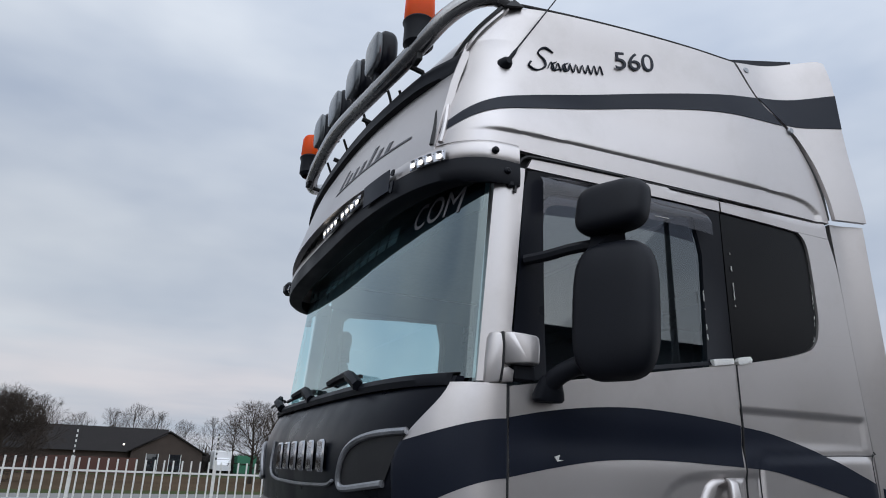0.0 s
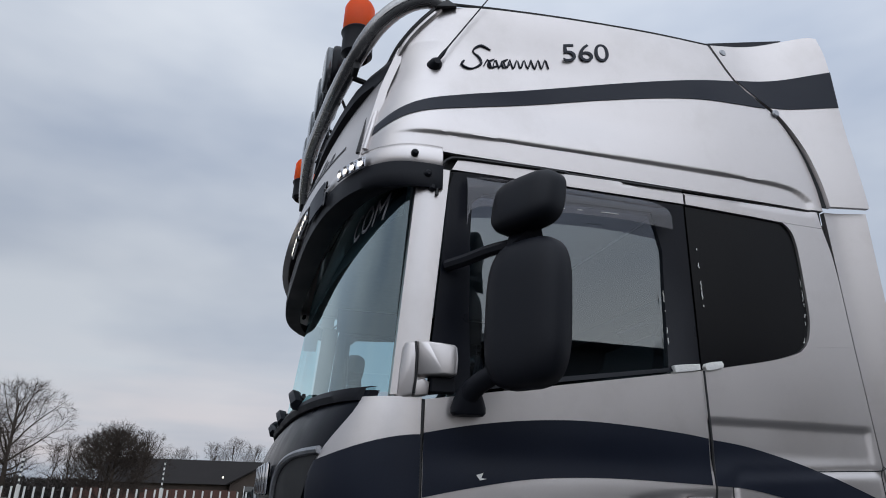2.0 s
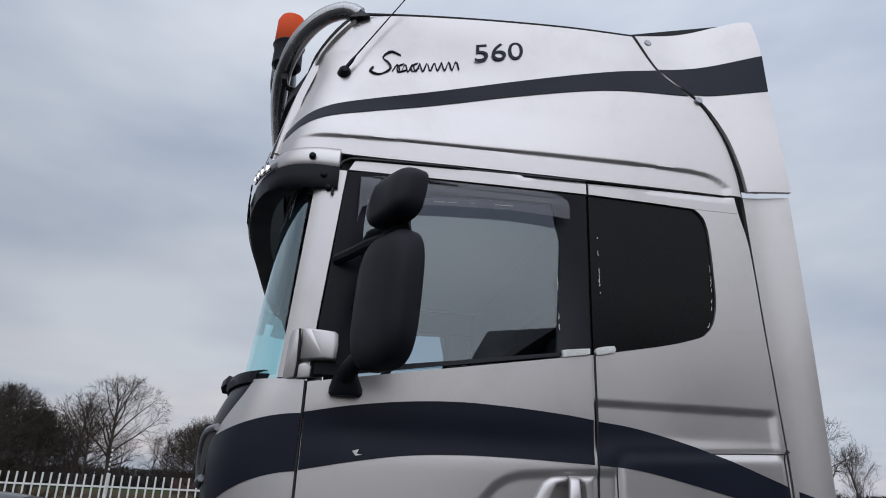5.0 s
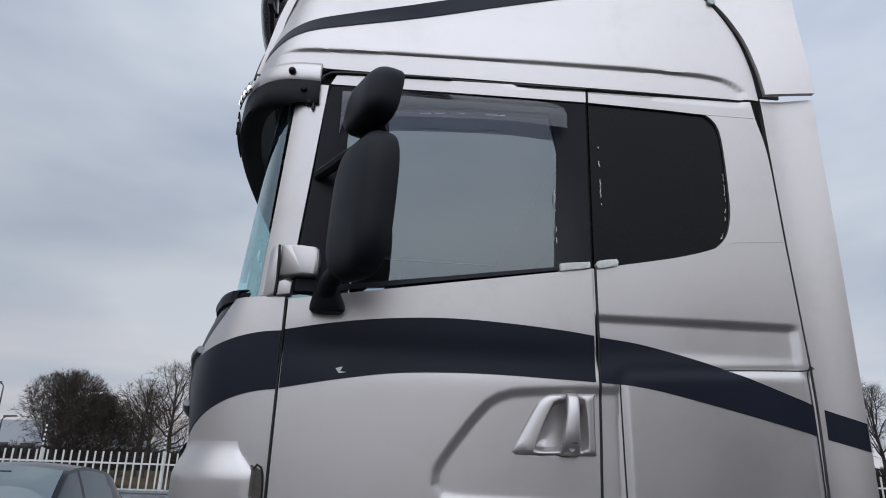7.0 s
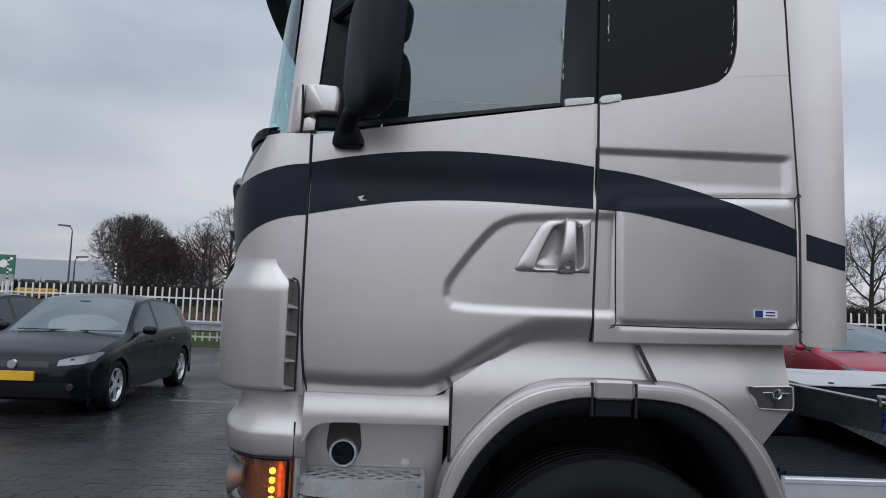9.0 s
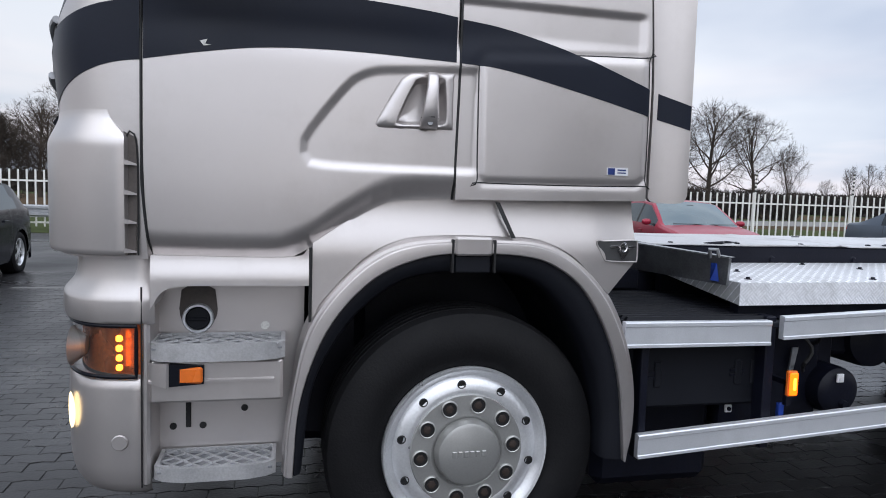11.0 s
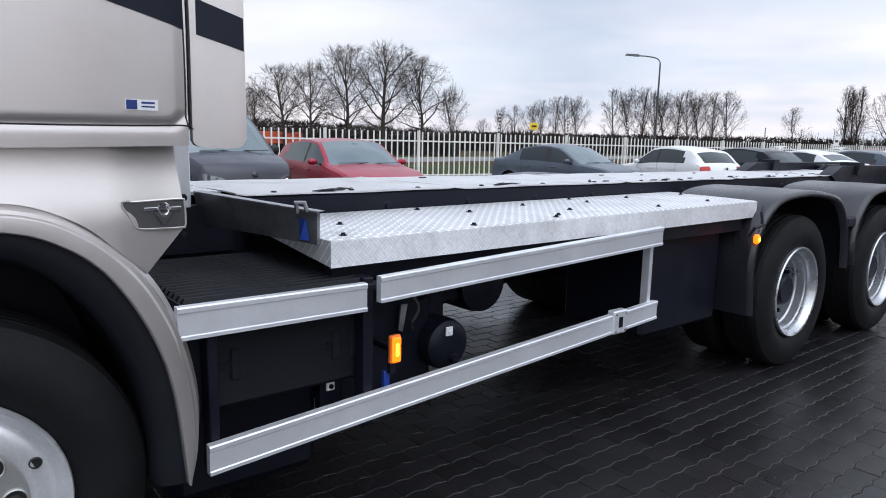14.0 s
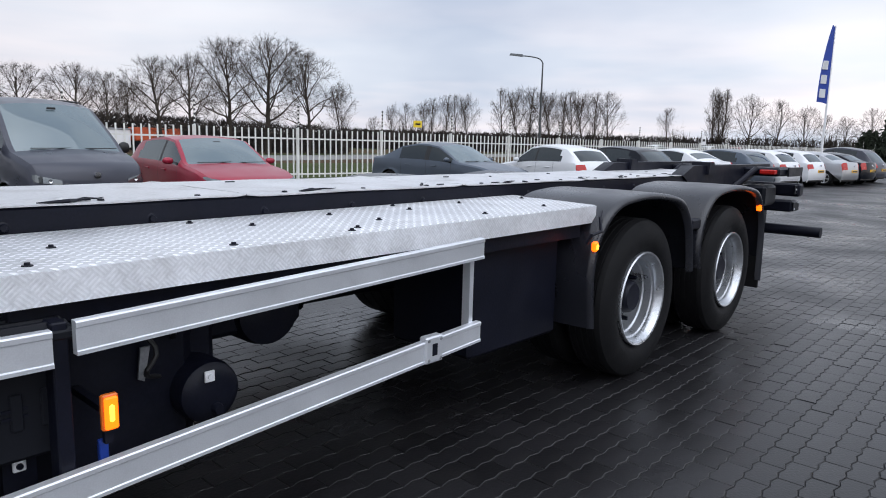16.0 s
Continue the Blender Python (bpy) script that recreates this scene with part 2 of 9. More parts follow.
ALU = material("brushed_aluminium", (0.72, 0.74, 0.78), 0.36, 0.55, 0.08, 3.0, 220.0, 0.02, dirt=(0.3, 0.3, 0.31), dirt_amount=0.3)
STEELTUBE = material("stainless_tube", (0.38, 0.375, 0.375), 0.22, 1.0, 0.2, 9.0, 120.0, 0.03, dirt=(0.14, 0.12, 0.1), dirt_amount=0.5)
CHROME = material("chrome", (0.75, 0.75, 0.77), 0.08, 1.0, 0.04, 4, 100, 0.0, rough_vary=0.03)
CHASSIS = material("chassis_blue_black_paint", (0.005, 0.006, 0.013), 0.45, 0.0, 0.35, 5.0, 80.0, 0.08, dirt=(0.018, 0.018, 0.022), dirt_amount=0.4, spec=0.22)
GALV = material("galvanised_steel", (0.36, 0.37, 0.39), 0.42, 0.8, 0.25, 9.0, 120.0, 0.05, dirt=(0.12, 0.11, 0.1), dirt_amount=0.6)
STEPGRATE = material("worn_step_grating", (0.50, 0.50, 0.51), 0.45, 0.55, 0.18, 12.0, 150.0, 0.1, dirt=(0.13, 0.12, 0.11), dirt_amount=0.7)
TREAD = tread_plate("aluminium_tread_plate", (0.93, 0.94, 0.97), 0.046, 0.42)
TREADSIDE = tread_plate("aluminium_tread_fascia", (0.90, 0.91, 0.94), 0.062, 0.45, 0.24, 0.90, 4)
PLANKWHITE = material("worn_white_plank_sheet", (0.62, 0.62, 0.63), 0.38, 0.3, 0.2, 5.0, 60.0, 0.1, dirt=(0.2, 0.18, 0.16), dirt_amount=0.7)
AMBER = material("amber_plastic", (0.75, 0.16, 0.02), 0.25, 0, 0.1, 8, 100, 0.02)
BEACON = material("orange_beacon_plastic", (0.95, 0.17, 0.02), 0.22, 0, 0.08, 8, 100, 0.01)
bn_ = BEACON.node_tree
bp_t = bn_.nodes.new("ShaderNodeBsdfTranslucent")
bp_t.inputs[0].default_value = (1.0, 0.26, 0.035, 1)
bp_m = bn_.nodes.new("ShaderNodeMixShader")
bp_m.inputs[0].default_value = 0.68
link(bn_, bn_.nodes["Principled BSDF"].outputs[0], bp_m.inputs[1])
link(bn_, bp_t.outputs[0], bp_m.inputs[2])
link(bn_, bp_m.outputs[0], bn_.nodes["Material Output"].inputs[0])
AMBERON = glowing("amber_lamp_lit", (1.0, 0.10, 0.002), 2.6)
AMBERCORE = glowing("amber_lamp_core", (1.0, 0.30, 0.02), 5.0)
FOGON = glowing("warm_fog_lamp_lit", (1.0, 0.80, 0.45), 1.2)
WHITEON = glowing("white_led_lit", (1.0, 0.92, 0.80), 1.25)
REDLENS = material("red_lens", (0.45, 0.015, 0.012), 0.2, 0, 0.1, 8, 100, 0.0)
WHITE = material("white_paint", (0.78, 0.78, 0.79), 0.35, 0, 0.05, 4, 120, 0.01, coat=0.3)
FILLER = material("white_flaking_filler", (0.74, 0.73, 0.7), 0.7, 0, 0.2, 30, 200, 0.4)
WSGLASS = glass("windscreen_glass", (0.70, 0.97, 1.0), 0.0, 0.97, 0.24)
SIDEGLASS = glass("side_window_glass", (0.60, 0.73, 0.80), 0.01, 0.94, 0.17)
SMOKE = glass("smoked_wind_deflector", (0.42, 0.42, 0.48), 0.12, 0.9, 0.10)
LENS = glass("lamp_lens_glass", (0.9, 0.92, 0.93))
DARKGLASS = material("dark_tinted_window", (0.004, 0.004, 0.005), 0.22, 0.0, 0.2, 3.0, 40.0, 0.0, spec=0.15, rough_vary=0.06)
CABIN = material("dark_grey_cabin_lining", (0.075, 0.08, 0.088), 0.8, 0, 0.15, 8, 120, 0.1)
HEADLINER = material("pale_grey_headliner", (0.42, 0.45, 0.46), 0.9, 0, 0.1, 4, 30, 0.02)
SEATCLOTH = material("grey_seat_cloth", (0.06, 0.06, 0.065), 0.9, 0, 0.2, 10, 300, 0.3)
STICKERBLUE = material("blue_sticker", (0.01, 0.03, 0.16), 0.4)
STICKERWHITE = material("white_sticker", (0.75, 0.75, 0.77), 0.4)
BLUEPAINT = material("blue_paint", (0.02, 0.06, 0.35), 0.4)


# ---------------------------------------------------------------- mesh tools
class Shape:
    """Gathers faces for one mesh."""

    def __init__(self):
        self.v, self.f = [], []

    def add(self, verts, faces):
        k = len(self.v)
        self.v += [tuple(p) for p in verts]
        self.f += [tuple(i + k for i in fc) for fc in faces]
        return self

    def box(self, x0, x1, y0, y1, z0, z1, c=0.0):
        if c <= 0:
            vs = [(x, y, z) for x in (x0, x1) for y in (y0, y1) for z in (z0, z1)]
            return self.add(vs, [(0, 1, 3, 2), (4, 6, 7, 5), (0, 4, 5, 1), (2, 3, 7, 6), (0, 2, 6, 4), (1, 5, 7, 3)])
        pts = []
        for x, sx in ((x0, 1), (x1, -1)):
            for y, sy in ((y0, 1), (y1, -1)):
                for z, sz in ((z0, 1), (z1, -1)):
                    pts += [(x + sx * c, y + sy * c, z), (x + sx * c, y, z + sz * c), (x, y + sy * c, z + sz * c)]
        return self.hull(pts)

    def hull(self, pts):
        bm = bmesh.new()
        for p in pts:
            bm.verts.new(p)
        r = bmesh.ops.convex_hull(bm, input=bm.verts)
        bmesh.ops.delete(bm, geom=list({g for g in r["geom_interior"] + r["geom_unused"] if isinstance(g, bmesh.types.BMVert)}), context="VERTS")
        bmesh.ops.recalc_face_normals(bm, faces=bm.faces)
        bm.verts.index_update()
        self.add([v.co for v in bm.verts], [[v.index for v in fc.verts] for fc in bm.faces])
        bm.free()
        return self

    def grid(self, rows, close_u=False, close_v=False):
        nv, nu = len(rows), len(rows[0])
        vs = [p for r in rows for p in r]
        fs = []
        for j in range(nv if close_v else nv - 1):
            for i in range(nu if close_u else nu - 1):
                a, b = i, (i + 1) % nu
                c, d = j, (j + 1) % nv
                fs.append((c * nu + a, c * nu + b, d * nu + b, d * nu + a))
        return self.add(vs, fs)

    def sheet(self, rows, inward, lip=0.02):
        """A panel: its outer face and its edges turned in by lip."""
        inw = Vector(inward) * lip
        back = [[tuple(Vector(p) + inw) for p in r] for r in rows]
        self.grid(rows)
        edge = list(rows[0]) + [r[-1] for r in rows[1:]] + list(reversed(rows[-1][:-1])) + [r[0] for r in reversed(rows[1:-1])]
        edb = list(back[0]) + [r[-1] for r in back[1:]] + list(reversed(back[-1][:-1])) + [r[0] for r in reversed(back[1:-1])]
        self.grid([edge, edb], close_u=True)
        return self

    def tube(self, path, r, n=10, caps=True):
        path = [Vector(p) for p in path]
        rad = r if isinstance(r, (list, tuple)) else [r] * len(path)
        rows = []
        side = None
        for i, p in enumerate(path):
            t = (path[min(i + 1, len(path) - 1)] - path[max(i - 1, 0)]).normalized()
            if side is None:
                side = t.orthogonal().normalized()
            side = (side - t * side.dot(t)).normalized()
            up = t.cross(side)
            rows.append([tuple(p + (side * math.cos(2 * math.pi * k / n) + up * math.sin(2 * math.pi * k / n)) * rad[i]) for k in range(n)])
        base = len(self.v)
        self.grid(rows, close_u=True)
        if caps:
            self.f.append(tuple(base + k for k in reversed(range(n))))
            self.f.append(tuple(base + (len(rows) - 1) * n + k for k in range(n)))
        return self

    def lathe(self, prof, centre, axis="y", n=48):
        """Turns a profile of (distance along the axis, radius)."""
        cx, cy, cz = centre
        rows = []
        for d, r in prof:
            row = []
            for k in range(n):
                c, s = math.cos(2 * math.pi * k / n) * r, math.sin(2 * math.pi * k / n) * r
                row.append({"y": (cx + c, cy + d, cz + s), "x": (cx + d, cy + c, cz + s), "z": (cx + c, cy + s, cz + d)}[axis])
            rows.append(row)
        return self.grid(rows, close_u=True)

    def prism(self, poly, y0, y1):
        """An outline in x and z, drawn out along y."""
        n = len(poly)
        k = len(self.v)
        self.v += [(x, y0, z) for x, z in poly] + [(x, y1, z) for x, z in poly]
        self.f += [tuple(k + i for i in range(n)), tuple(k + n + i for i in reversed(range(n)))]
        self.f += [(k + i, k + n + i, k + n + (i + 1) % n, k + (i + 1) % n) for i in range(n)]
        return self

    def mirrored(self):
        """The same on the truck's other side."""
        k = len(self.v)
        self.v += [(x, 2.5 - y, z) for x, y, z in self.v[:k]]
        self.f += [tuple(i + k for i in reversed(fc)) for fc in list(self.f)]
        return self

    def flipped_side(self):
        self.v = [(x, 2.5 - y, z) for x, y, z in self.v]
        self.f = [tuple(reversed(fc)) for fc in self.f]
        return self

    def mesh(self, name, mat, smooth=35, fix=True):
        me = bpy.data.meshes.new(name)
        me.from_pydata(self.v, [], self.f)
        if fix:
            bm = bmesh.new()
            bm.from_mesh(me)
            bmesh.ops.remove_doubles(bm, verts=bm.verts, dist=1e-5)
            bmesh.ops.recalc_face_normals(bm, faces=bm.faces)
            bm.to_mesh(me)
            bm.free()
        me.materials.append(mat)
        if smooth:
            me.polygons.foreach_set("use_smooth", [True] * len(me.polygons))
            me.set_sharp_from_angle(angle=radians(smooth))
        me.update()
        return me


def part(name, shape, mat, parent=None, label="", smooth=35, fix=True):
    me = shape if isinstance(shape, bpy.types.Mesh) else shape.mesh(name, mat, smooth, fix)
    ob = new(name, me)
    if parent is not None:
        ob.parent = parent
    if label:
        ob["label"] = label
    return ob


def thing(name, label, category, group="", kind="", at=None):
    ob = new(name)
    ob.empty_display_size = 0.1
    if at is not None:
        ob.matrix_world = at
    return tagged(ob, label, category, group, kind)


def spline(pts, n):
    """n points evenly along a smooth curve through pts (2 or 3 numbers each)."""
    p = np.array(pts, float)
    if len(p) == 2:
        return [tuple(p[0] + (p[1] - p[0]) * k / (n - 1)) for k in range(n)]
    q = np.vstack([2 * p[0] - p[1], p, 2 * p[-1] - p[-2]])
    out = []
    for i in range(1, len(q) - 2):
        for t in np.linspace(0, 1, 16, endpoint=False):
            a, b, c, d = q[i - 1], q[i], q[i + 1], q[i + 2]
            out.append(0.5 * ((2 * b) + (c - a) * t + (2 * a - 5 * b + 4 * c - d) * t * t + (3 * b - a - 3 * c + d) * t ** 3))
    out.append(p[-1])
    out = np.array(out)
    s = np.r_[0, np.cumsum(np.linalg.norm(np.diff(out, axis=0), axis=1))]
    u = np.linspace(0, s[-1], n)
    return [tuple(np.interp(w, s, out[:, k]) for k in range(p.shape[1])) for w in u]


def coons(bottom, top, left, right, nu, nv):
    """A grid of (x, z) spanned by four edge curves; left and right run upward."""
    b, t, l, r = spline(bottom, nu), spline(top, nu), spline(left, nv), spline(right, nv)
    b, t, l, r = (np.array(k) for k in (b, t, l, r))
    rows = []
    for j in range(nv):
        v = j / (nv - 1)
        row = []
        for i in range(nu):
            u = i / (nu - 1)
            p = (1 - v) * b[i] + v * t[i] + (1 - u) * l[j] + u * r[j]
            p -= (1 - u) * (1 - v) * b[0] + u * (1 - v) * b[-1] + (1 - u) * v * t[0] + u * v * t[-1]
            row.append((float(p[0]), float(p[1])))
        rows.append(row)
    return rows


def step(a, b, x):
    t = min(1.0, max(0.0, (x - a) / (b - a)))
    return t * t * (3 - 2 * t)


def inside_dist(x, z, poly):
    """Distance to an outline: positive inside, negative outside."""
    d, ins = 1e9, False
    n = len(poly)
    for i in range(n):
        (x0, z0), (x1, z1) = poly[i], poly[(i + 1) % n]
        if (z0 > z) != (z1 > z) and x < (x1 - x0) * (z - z0) / (z1 - z0) + x0:
            ins = not ins
        ex, ez = x1 - x0, z1 - z0
        k = min(1, max(0, ((x - x0) * ex + (z - z0) * ez) / (ex * ex + ez * ez + 1e-12)))
        d = min(d, math.hypot(x - x0 - k * ex, z - z0 - k * ez))
    return d if ins else -d


def text_mesh(name, words, size, depth=0.002, shear=0.0):
    cu = bpy.data.curves.new(name, "FONT")
    cu.body, cu.size, cu.extrude, cu.shear = words, size, depth, shear
    cu.align_x, cu.align_y = "CENTER", "CENTER"
    tmp = new(name, cu)
    dg = bpy.context.evaluated_depsgraph_get()
    me = bpy.data.meshes.new_from_object(tmp.evaluated_get(dg))
    bpy.data.objects.remove(tmp)
    return me


# ---------------------------------------------------------------- the truck: cab surface
MID = 1.25  # half the width
XC = -1.0   # where the sides begin to curve round to the front


def side_inset(z):
    return 0.055 * max(0.0, (z - 2.86) / 0.6) ** 1.4 + 0.012 * max(0.0, (1.45 - z) / 0.3) ** 2


def reach(z):
    """How far the front stands before XC."""
    return 0.408 + 0.020 * step(1.60, 1.82, z) - 0.10 * (max(0.0, min(z, 2.08) - 1.80) / 0.28) ** 2.2


def round_plan(theta, a, n=3.5, inset=0.0):
    """A point of the cab's outline from above: theta 0 at the side, 90 at the middle of the front."""
    c, s = max(0.0, math.cos(radians(theta))), max(0.0, math.sin(radians(theta)))
    return XC - a * s ** (2 / n), inset + (MID - inset) * (1 - c ** (2 / n))


def theta_x(x, a, n=3.5):
    return math.degrees(math.asin(min(1, max(0, (XC - x) / a)) ** (n / 2)))


def theta_y(y, n=3.5):
    return math.degrees(math.acos(min(1, max(0, 1 - y / MID)) ** (n / 2)))


def spline_loop(pts, n):
    """A closed smooth outline through corner points."""
    return spline(list(pts) + [pts[0]], n)[:-1]


DOOR_B = [(-1.022, 1.187), (-0.92, 1.182), (-0.774, 1.180), (-0.64, 1.184), (-0.553, 1.222), (-0.455, 1.291), (-0.355, 1.353), (-0.287, 1.380), (-0.2, 1.39), (-0.091, 1.393)]
HATCH = [(-0.010, 1.85), (-0.004, 1.475), (0.016, 1.452), (0.578, 1.459), (0.612, 1.49), (0.606, 1.885), (0.58, 1.904), (0.016, 1.876)]
RECESS = [(-0.577, 1.525), (-0.567, 1.585), (-0.455, 1.734), (-0.391, 1.786), (-0.293, 1.806), (0.03, 1.824), (0.03, 1.482), (-0.289, 1.482), (-0.535, 1.489)]
RECESS_LINE = [tuple(p) for p in spline([RECESS[6]] + [RECESS[7], RECESS[8], RECESS[0], RECESS[1], RECESS[2], RECESS[3], RECESS[4]] + [RECESS[5]], 34)]

CUP_LINE = [tuple(p) for p in spline_loop([(-0.284, 1.634), (-0.276, 1.662), (-0.250, 1.722), (-0.226, 1.768), (-0.208, 1.783), (-0.140, 1.786), (-0.124, 1.778), (-0.118, 1.72), (-0.117, 1.655), (-0.124, 1.637), (-0.145, 1.634), (-0.20, 1.632), (-0.26, 1.629)], 52)]
CREASE = ([-1.15, -1.04, -0.75, -0.25, 0.10, 0.36, 0.43, 0.47, 0.50], [2.936, 2.942, 2.956, 2.969, 2.974, 2.970, 2.960, 2.940, 2.915])


def cab_y(x, z):
    """Depth of the cab's near side with its pressed shapes."""
    y = side_inset(z)
    # the roof tapers in towards the front
    if z > 2.93 and x < 0.2:
        y += 0.030 * step(2.93, 3.16, z) * step(3.58, 3.30, z) * step(0.2, -0.6, x)
    if -0.7 < x < 0.0 and 1.4 < z < 1.9:
        y += 0.0085 * step(-0.012, 0.020, inside_dist(x, z, RECESS_LINE)) * step(-0.006, -0.016, x)
    # dished cup behind the door handle
    if -0.32 < x < -0.09 and 1.6 < z < 1.82:
        y += 0.055 * step(-0.010, 0.004, inside_dist(x, z, CUP_LINE))
    # long crease over the side locker
    if x > -0.082 and z < 2.2:
        k = step(2.052, 2.030, z) * step(1.86, 1.95, z) * step(0.60, 0.56, x)
        y += 0.010 * k
    if x > -0.06 and 1.40 < z < 1.95:
        d_ = inside_dist(x, z, HATCH)
        y += 0.004 * math.exp(-(d_ / 0.012) ** 2) - 0.003 * step(0.0, 0.02, d_)
    # the door skin rolls under along its lower edge
    if z < 1.55 and x < -0.084:
        low = float(np.interp(x, [p[0] for p in DOOR_B], [p[1] for p in DOOR_B]))
        y += 0.030 * step(0.10, 0.0, z - low) ** 1.6
    # faint dish across the stripe
    y += 0.008 * math.exp(-((z - 1.90) / 0.05) ** 2) * step(-1.2, -0.9, x) * step(0.2, -0.3, x)
    # pressed line on the roof side
    if 2.86 < z < 3.3 and x < 0.56:
        zr = float(np.interp(x, *CREASE))
        y += 0.010 * step(zr, zr - 0.009, z) * step(-1.2, -1.05, x) * step(0.51, 0.49, x)
    return y


def roof_wrap(x, z):
    """How far the roof side has rounded in towards the front edge."""
    edge = float(np.interp(z, [2.87, 2.974, 3.175, 3.36, 3.515], [-1.262, -1.243, -1.200, -1.140, -1.02]))
    return 0.165 * (1 - 0.78 * step(3.20, 3.50, z)) * max(0.0, (edge + 0.25 - x) / 0.25) ** 3.2


def on_side(rows, off=0.0):
    return [[(x, cab_y(x, z) - off, z) for x, z in r] for r in rows]


def wing_y(x, z):
    """Depth of the roof air deflector, flared outwards towards the rear."""
    return cab_y(0.515, z) - (0.05 + 0.05 * step(3.2, 3.8, z)) * step(0.3, 0.85, x)


truck = thing("truck", "silver six-wheeled tractor chassis lorry with dark blue stripes on wet pavers", "truck")

# cab sides: door skin, rear side skin, on both sides of the truck
DOOR_F = [(-1.022, 1.187), (-1.042, 1.42), (-1.044, 1.785), (-1.042, 2.05)]
DOOR_R = [(-0.091, 1.393), (-0.086, 1.60), (-0.082, 1.85), (-0.085, 2.203)]
SILL = [(-1.042, 2.056), (-0.183, 2.189), (-0.085, 2.203)]


def gap(edge, d):
    return [(x + d, z) for x, z in edge]


for far in (False, True):
    sh = Shape().sheet(on_side(coons(gap(DOOR_B, 0.0), SILL, gap(DOOR_F, 0.001), gap(DOOR_R, 0.004), 160 if not far else 16, 130 if not far else 12)), (0, 1, 0), 0.03)
    if far:
        sh.flipped_side()
    door = part("door", sh, SILVER, truck, "" if far else "silver driver's door with a curved dark stripe", 50)
    if not far:
        near_door = door
    # black window surround as a ring between two outlines
    outer = [(-1.040, 2.061), (-1.005, 2.45), (-0.984, 2.74), (-0.966, 2.797), (-0.90, 2.803), (-0.50, 2.803), (-0.088, 2.806), (-0.089, 2.5), (-0.087, 2.209), (-0.55, 2.139)]
    inner = [(-0.90, 2.105), (-0.905, 2.30), (-0.905, 2.60), (-0.90, 2.70), (-0.86, 2.735), (-0.50, 2.757), (-0.22, 2.765), (-0.188, 2.62), (-0.205, 2.205), (-0.55, 2.155)]
    ring = Shape()
    o3 = [(x, cab_y(x, z) + 0.004, z) for x, z in outer]
    i3 = [(x, cab_y(x, z) + 0.012, z) for x, z in inner]
    ring.grid([o3, i3, [(x, y + 0.03, z) for x, y, z in i3]], close_u=True)
    if far:
        ring.flipped_side()
    part("window_surround", ring, BLACKPAINT, door, "gloss black window surround")
    pane = Shape().grid(on_side(coons([(-0.93, 2.08), (-0.18, 2.19)], [(-0.93, 2.77), (-0.17, 2.785)], [(-0.93, 2.08), (-0.93, 2.77)], [(-0.18, 2.19), (-0.17, 2.785)], 6, 6), -0.022))
    if far:
        pane.flipped_side()
    g = part("window_pane", pane, SIDEGLASS, door, "side window glass", fix=False)
    g.visible_shadow = False
    # silver frame over the door window
    cap = Shape().sheet(on_side(coons([(-0.975, 2.803), (-0.5, 2.809), (-0.087, 2.812)], [(-0.955, 2.842), (-0.5, 2.856), (-0.087, 2.865)], [(-0.975, 2.803), (-0.955, 2.842)], [(-0.087, 2.812), (-0.087, 2.865)], 24, 5)), (0, 1, 0), 0.02)
    if far:
        cap.flipped_side()
    part("door_top_frame", cap, SILVER, door)
    sl_ = Shape().tube([(x, cab_y(x, z) - 0.003, z) for x, z in spline([(-1.026, 2.70), (-1.018, 2.79), (-0.998, 2.830), (-0.960, 2.846), (-0.80, 2.853), (-0.5, 2.861), (-0.086, 2.868)], 40)], 0.0058, 6)
    if far:
        sl_.flipped_side()
    part("door_seal", sl_, SEAL_GAP, door)
    # A-pillar
    rows = []
    for k in range(12):
        z = 2.062 + (2.80 - 2.062) * k / 11
        t = k / 11
        xa, xb = -1.047 + 0.066 * t, -1.139 + 0.055 * t
        a = 0.325 - 0.14 * (z - 2.08)
        rows.append([(xa + (xb - xa) * u, 0.004 + cab_y(-0.9, z) + (MID * (1 - (1 - min(1, max(0, (XC - (xa + (xb - xa) * u)) / a)) ** 3) ** (1 / 3))), z) for u in np.linspace(0, 1, 8)])
    sh = Shape().sheet(rows, (0, 1, 0), 0.03)
    if far:
        sh.flipped_side()
    part("a_pillar", sh, SILVER, truck)
    # rear side skin below the window and behind it
    sh = Shape().sheet(on_side(coons([(-0.078, 1.393), (0.26, 1.398), (0.617, 1.407)], [(-0.072, 2.205), (0.02, 2.222), (0.20, 2.258), (0.32, 2.292), (0.41, 2.33), (0.585, 2.345)], [(-0.078, 1.393), (-0.074, 1.85), (-0.072, 2.205)], [(0.617, 1.407), (0.618, 1.80), (0.602, 2.10), (0.585, 2.345)], 96 if not far else 10, 120 if not far else 10)), (0, 1, 0), 0.03)
    if far:
        sh.flipped_side()
    skin = part("cab_side_panel", sh, SILVER, truck, "", 50)
    sh = Shape().sheet(on_side(coons([(0.335, 2.296), (0.41, 2.322), (0.585, 2.336)], [(0.350, 2.799), (0.535, 2.799)], [(0.335, 2.296), (0.375, 2.335), (0.396, 2.39), (0.405, 2.47), (0.401, 2.68), (0.385, 2.765), (0.350, 2.799)], [(0.585, 2.336), (0.565, 2.65), (0.535, 2.799)], 16, 24), 0.0008), (0, 1, 0), 0.012)
    if far:
        sh.flipped_side()
    part("rear_corner_panel", sh, SILVER, truck, "", 50)
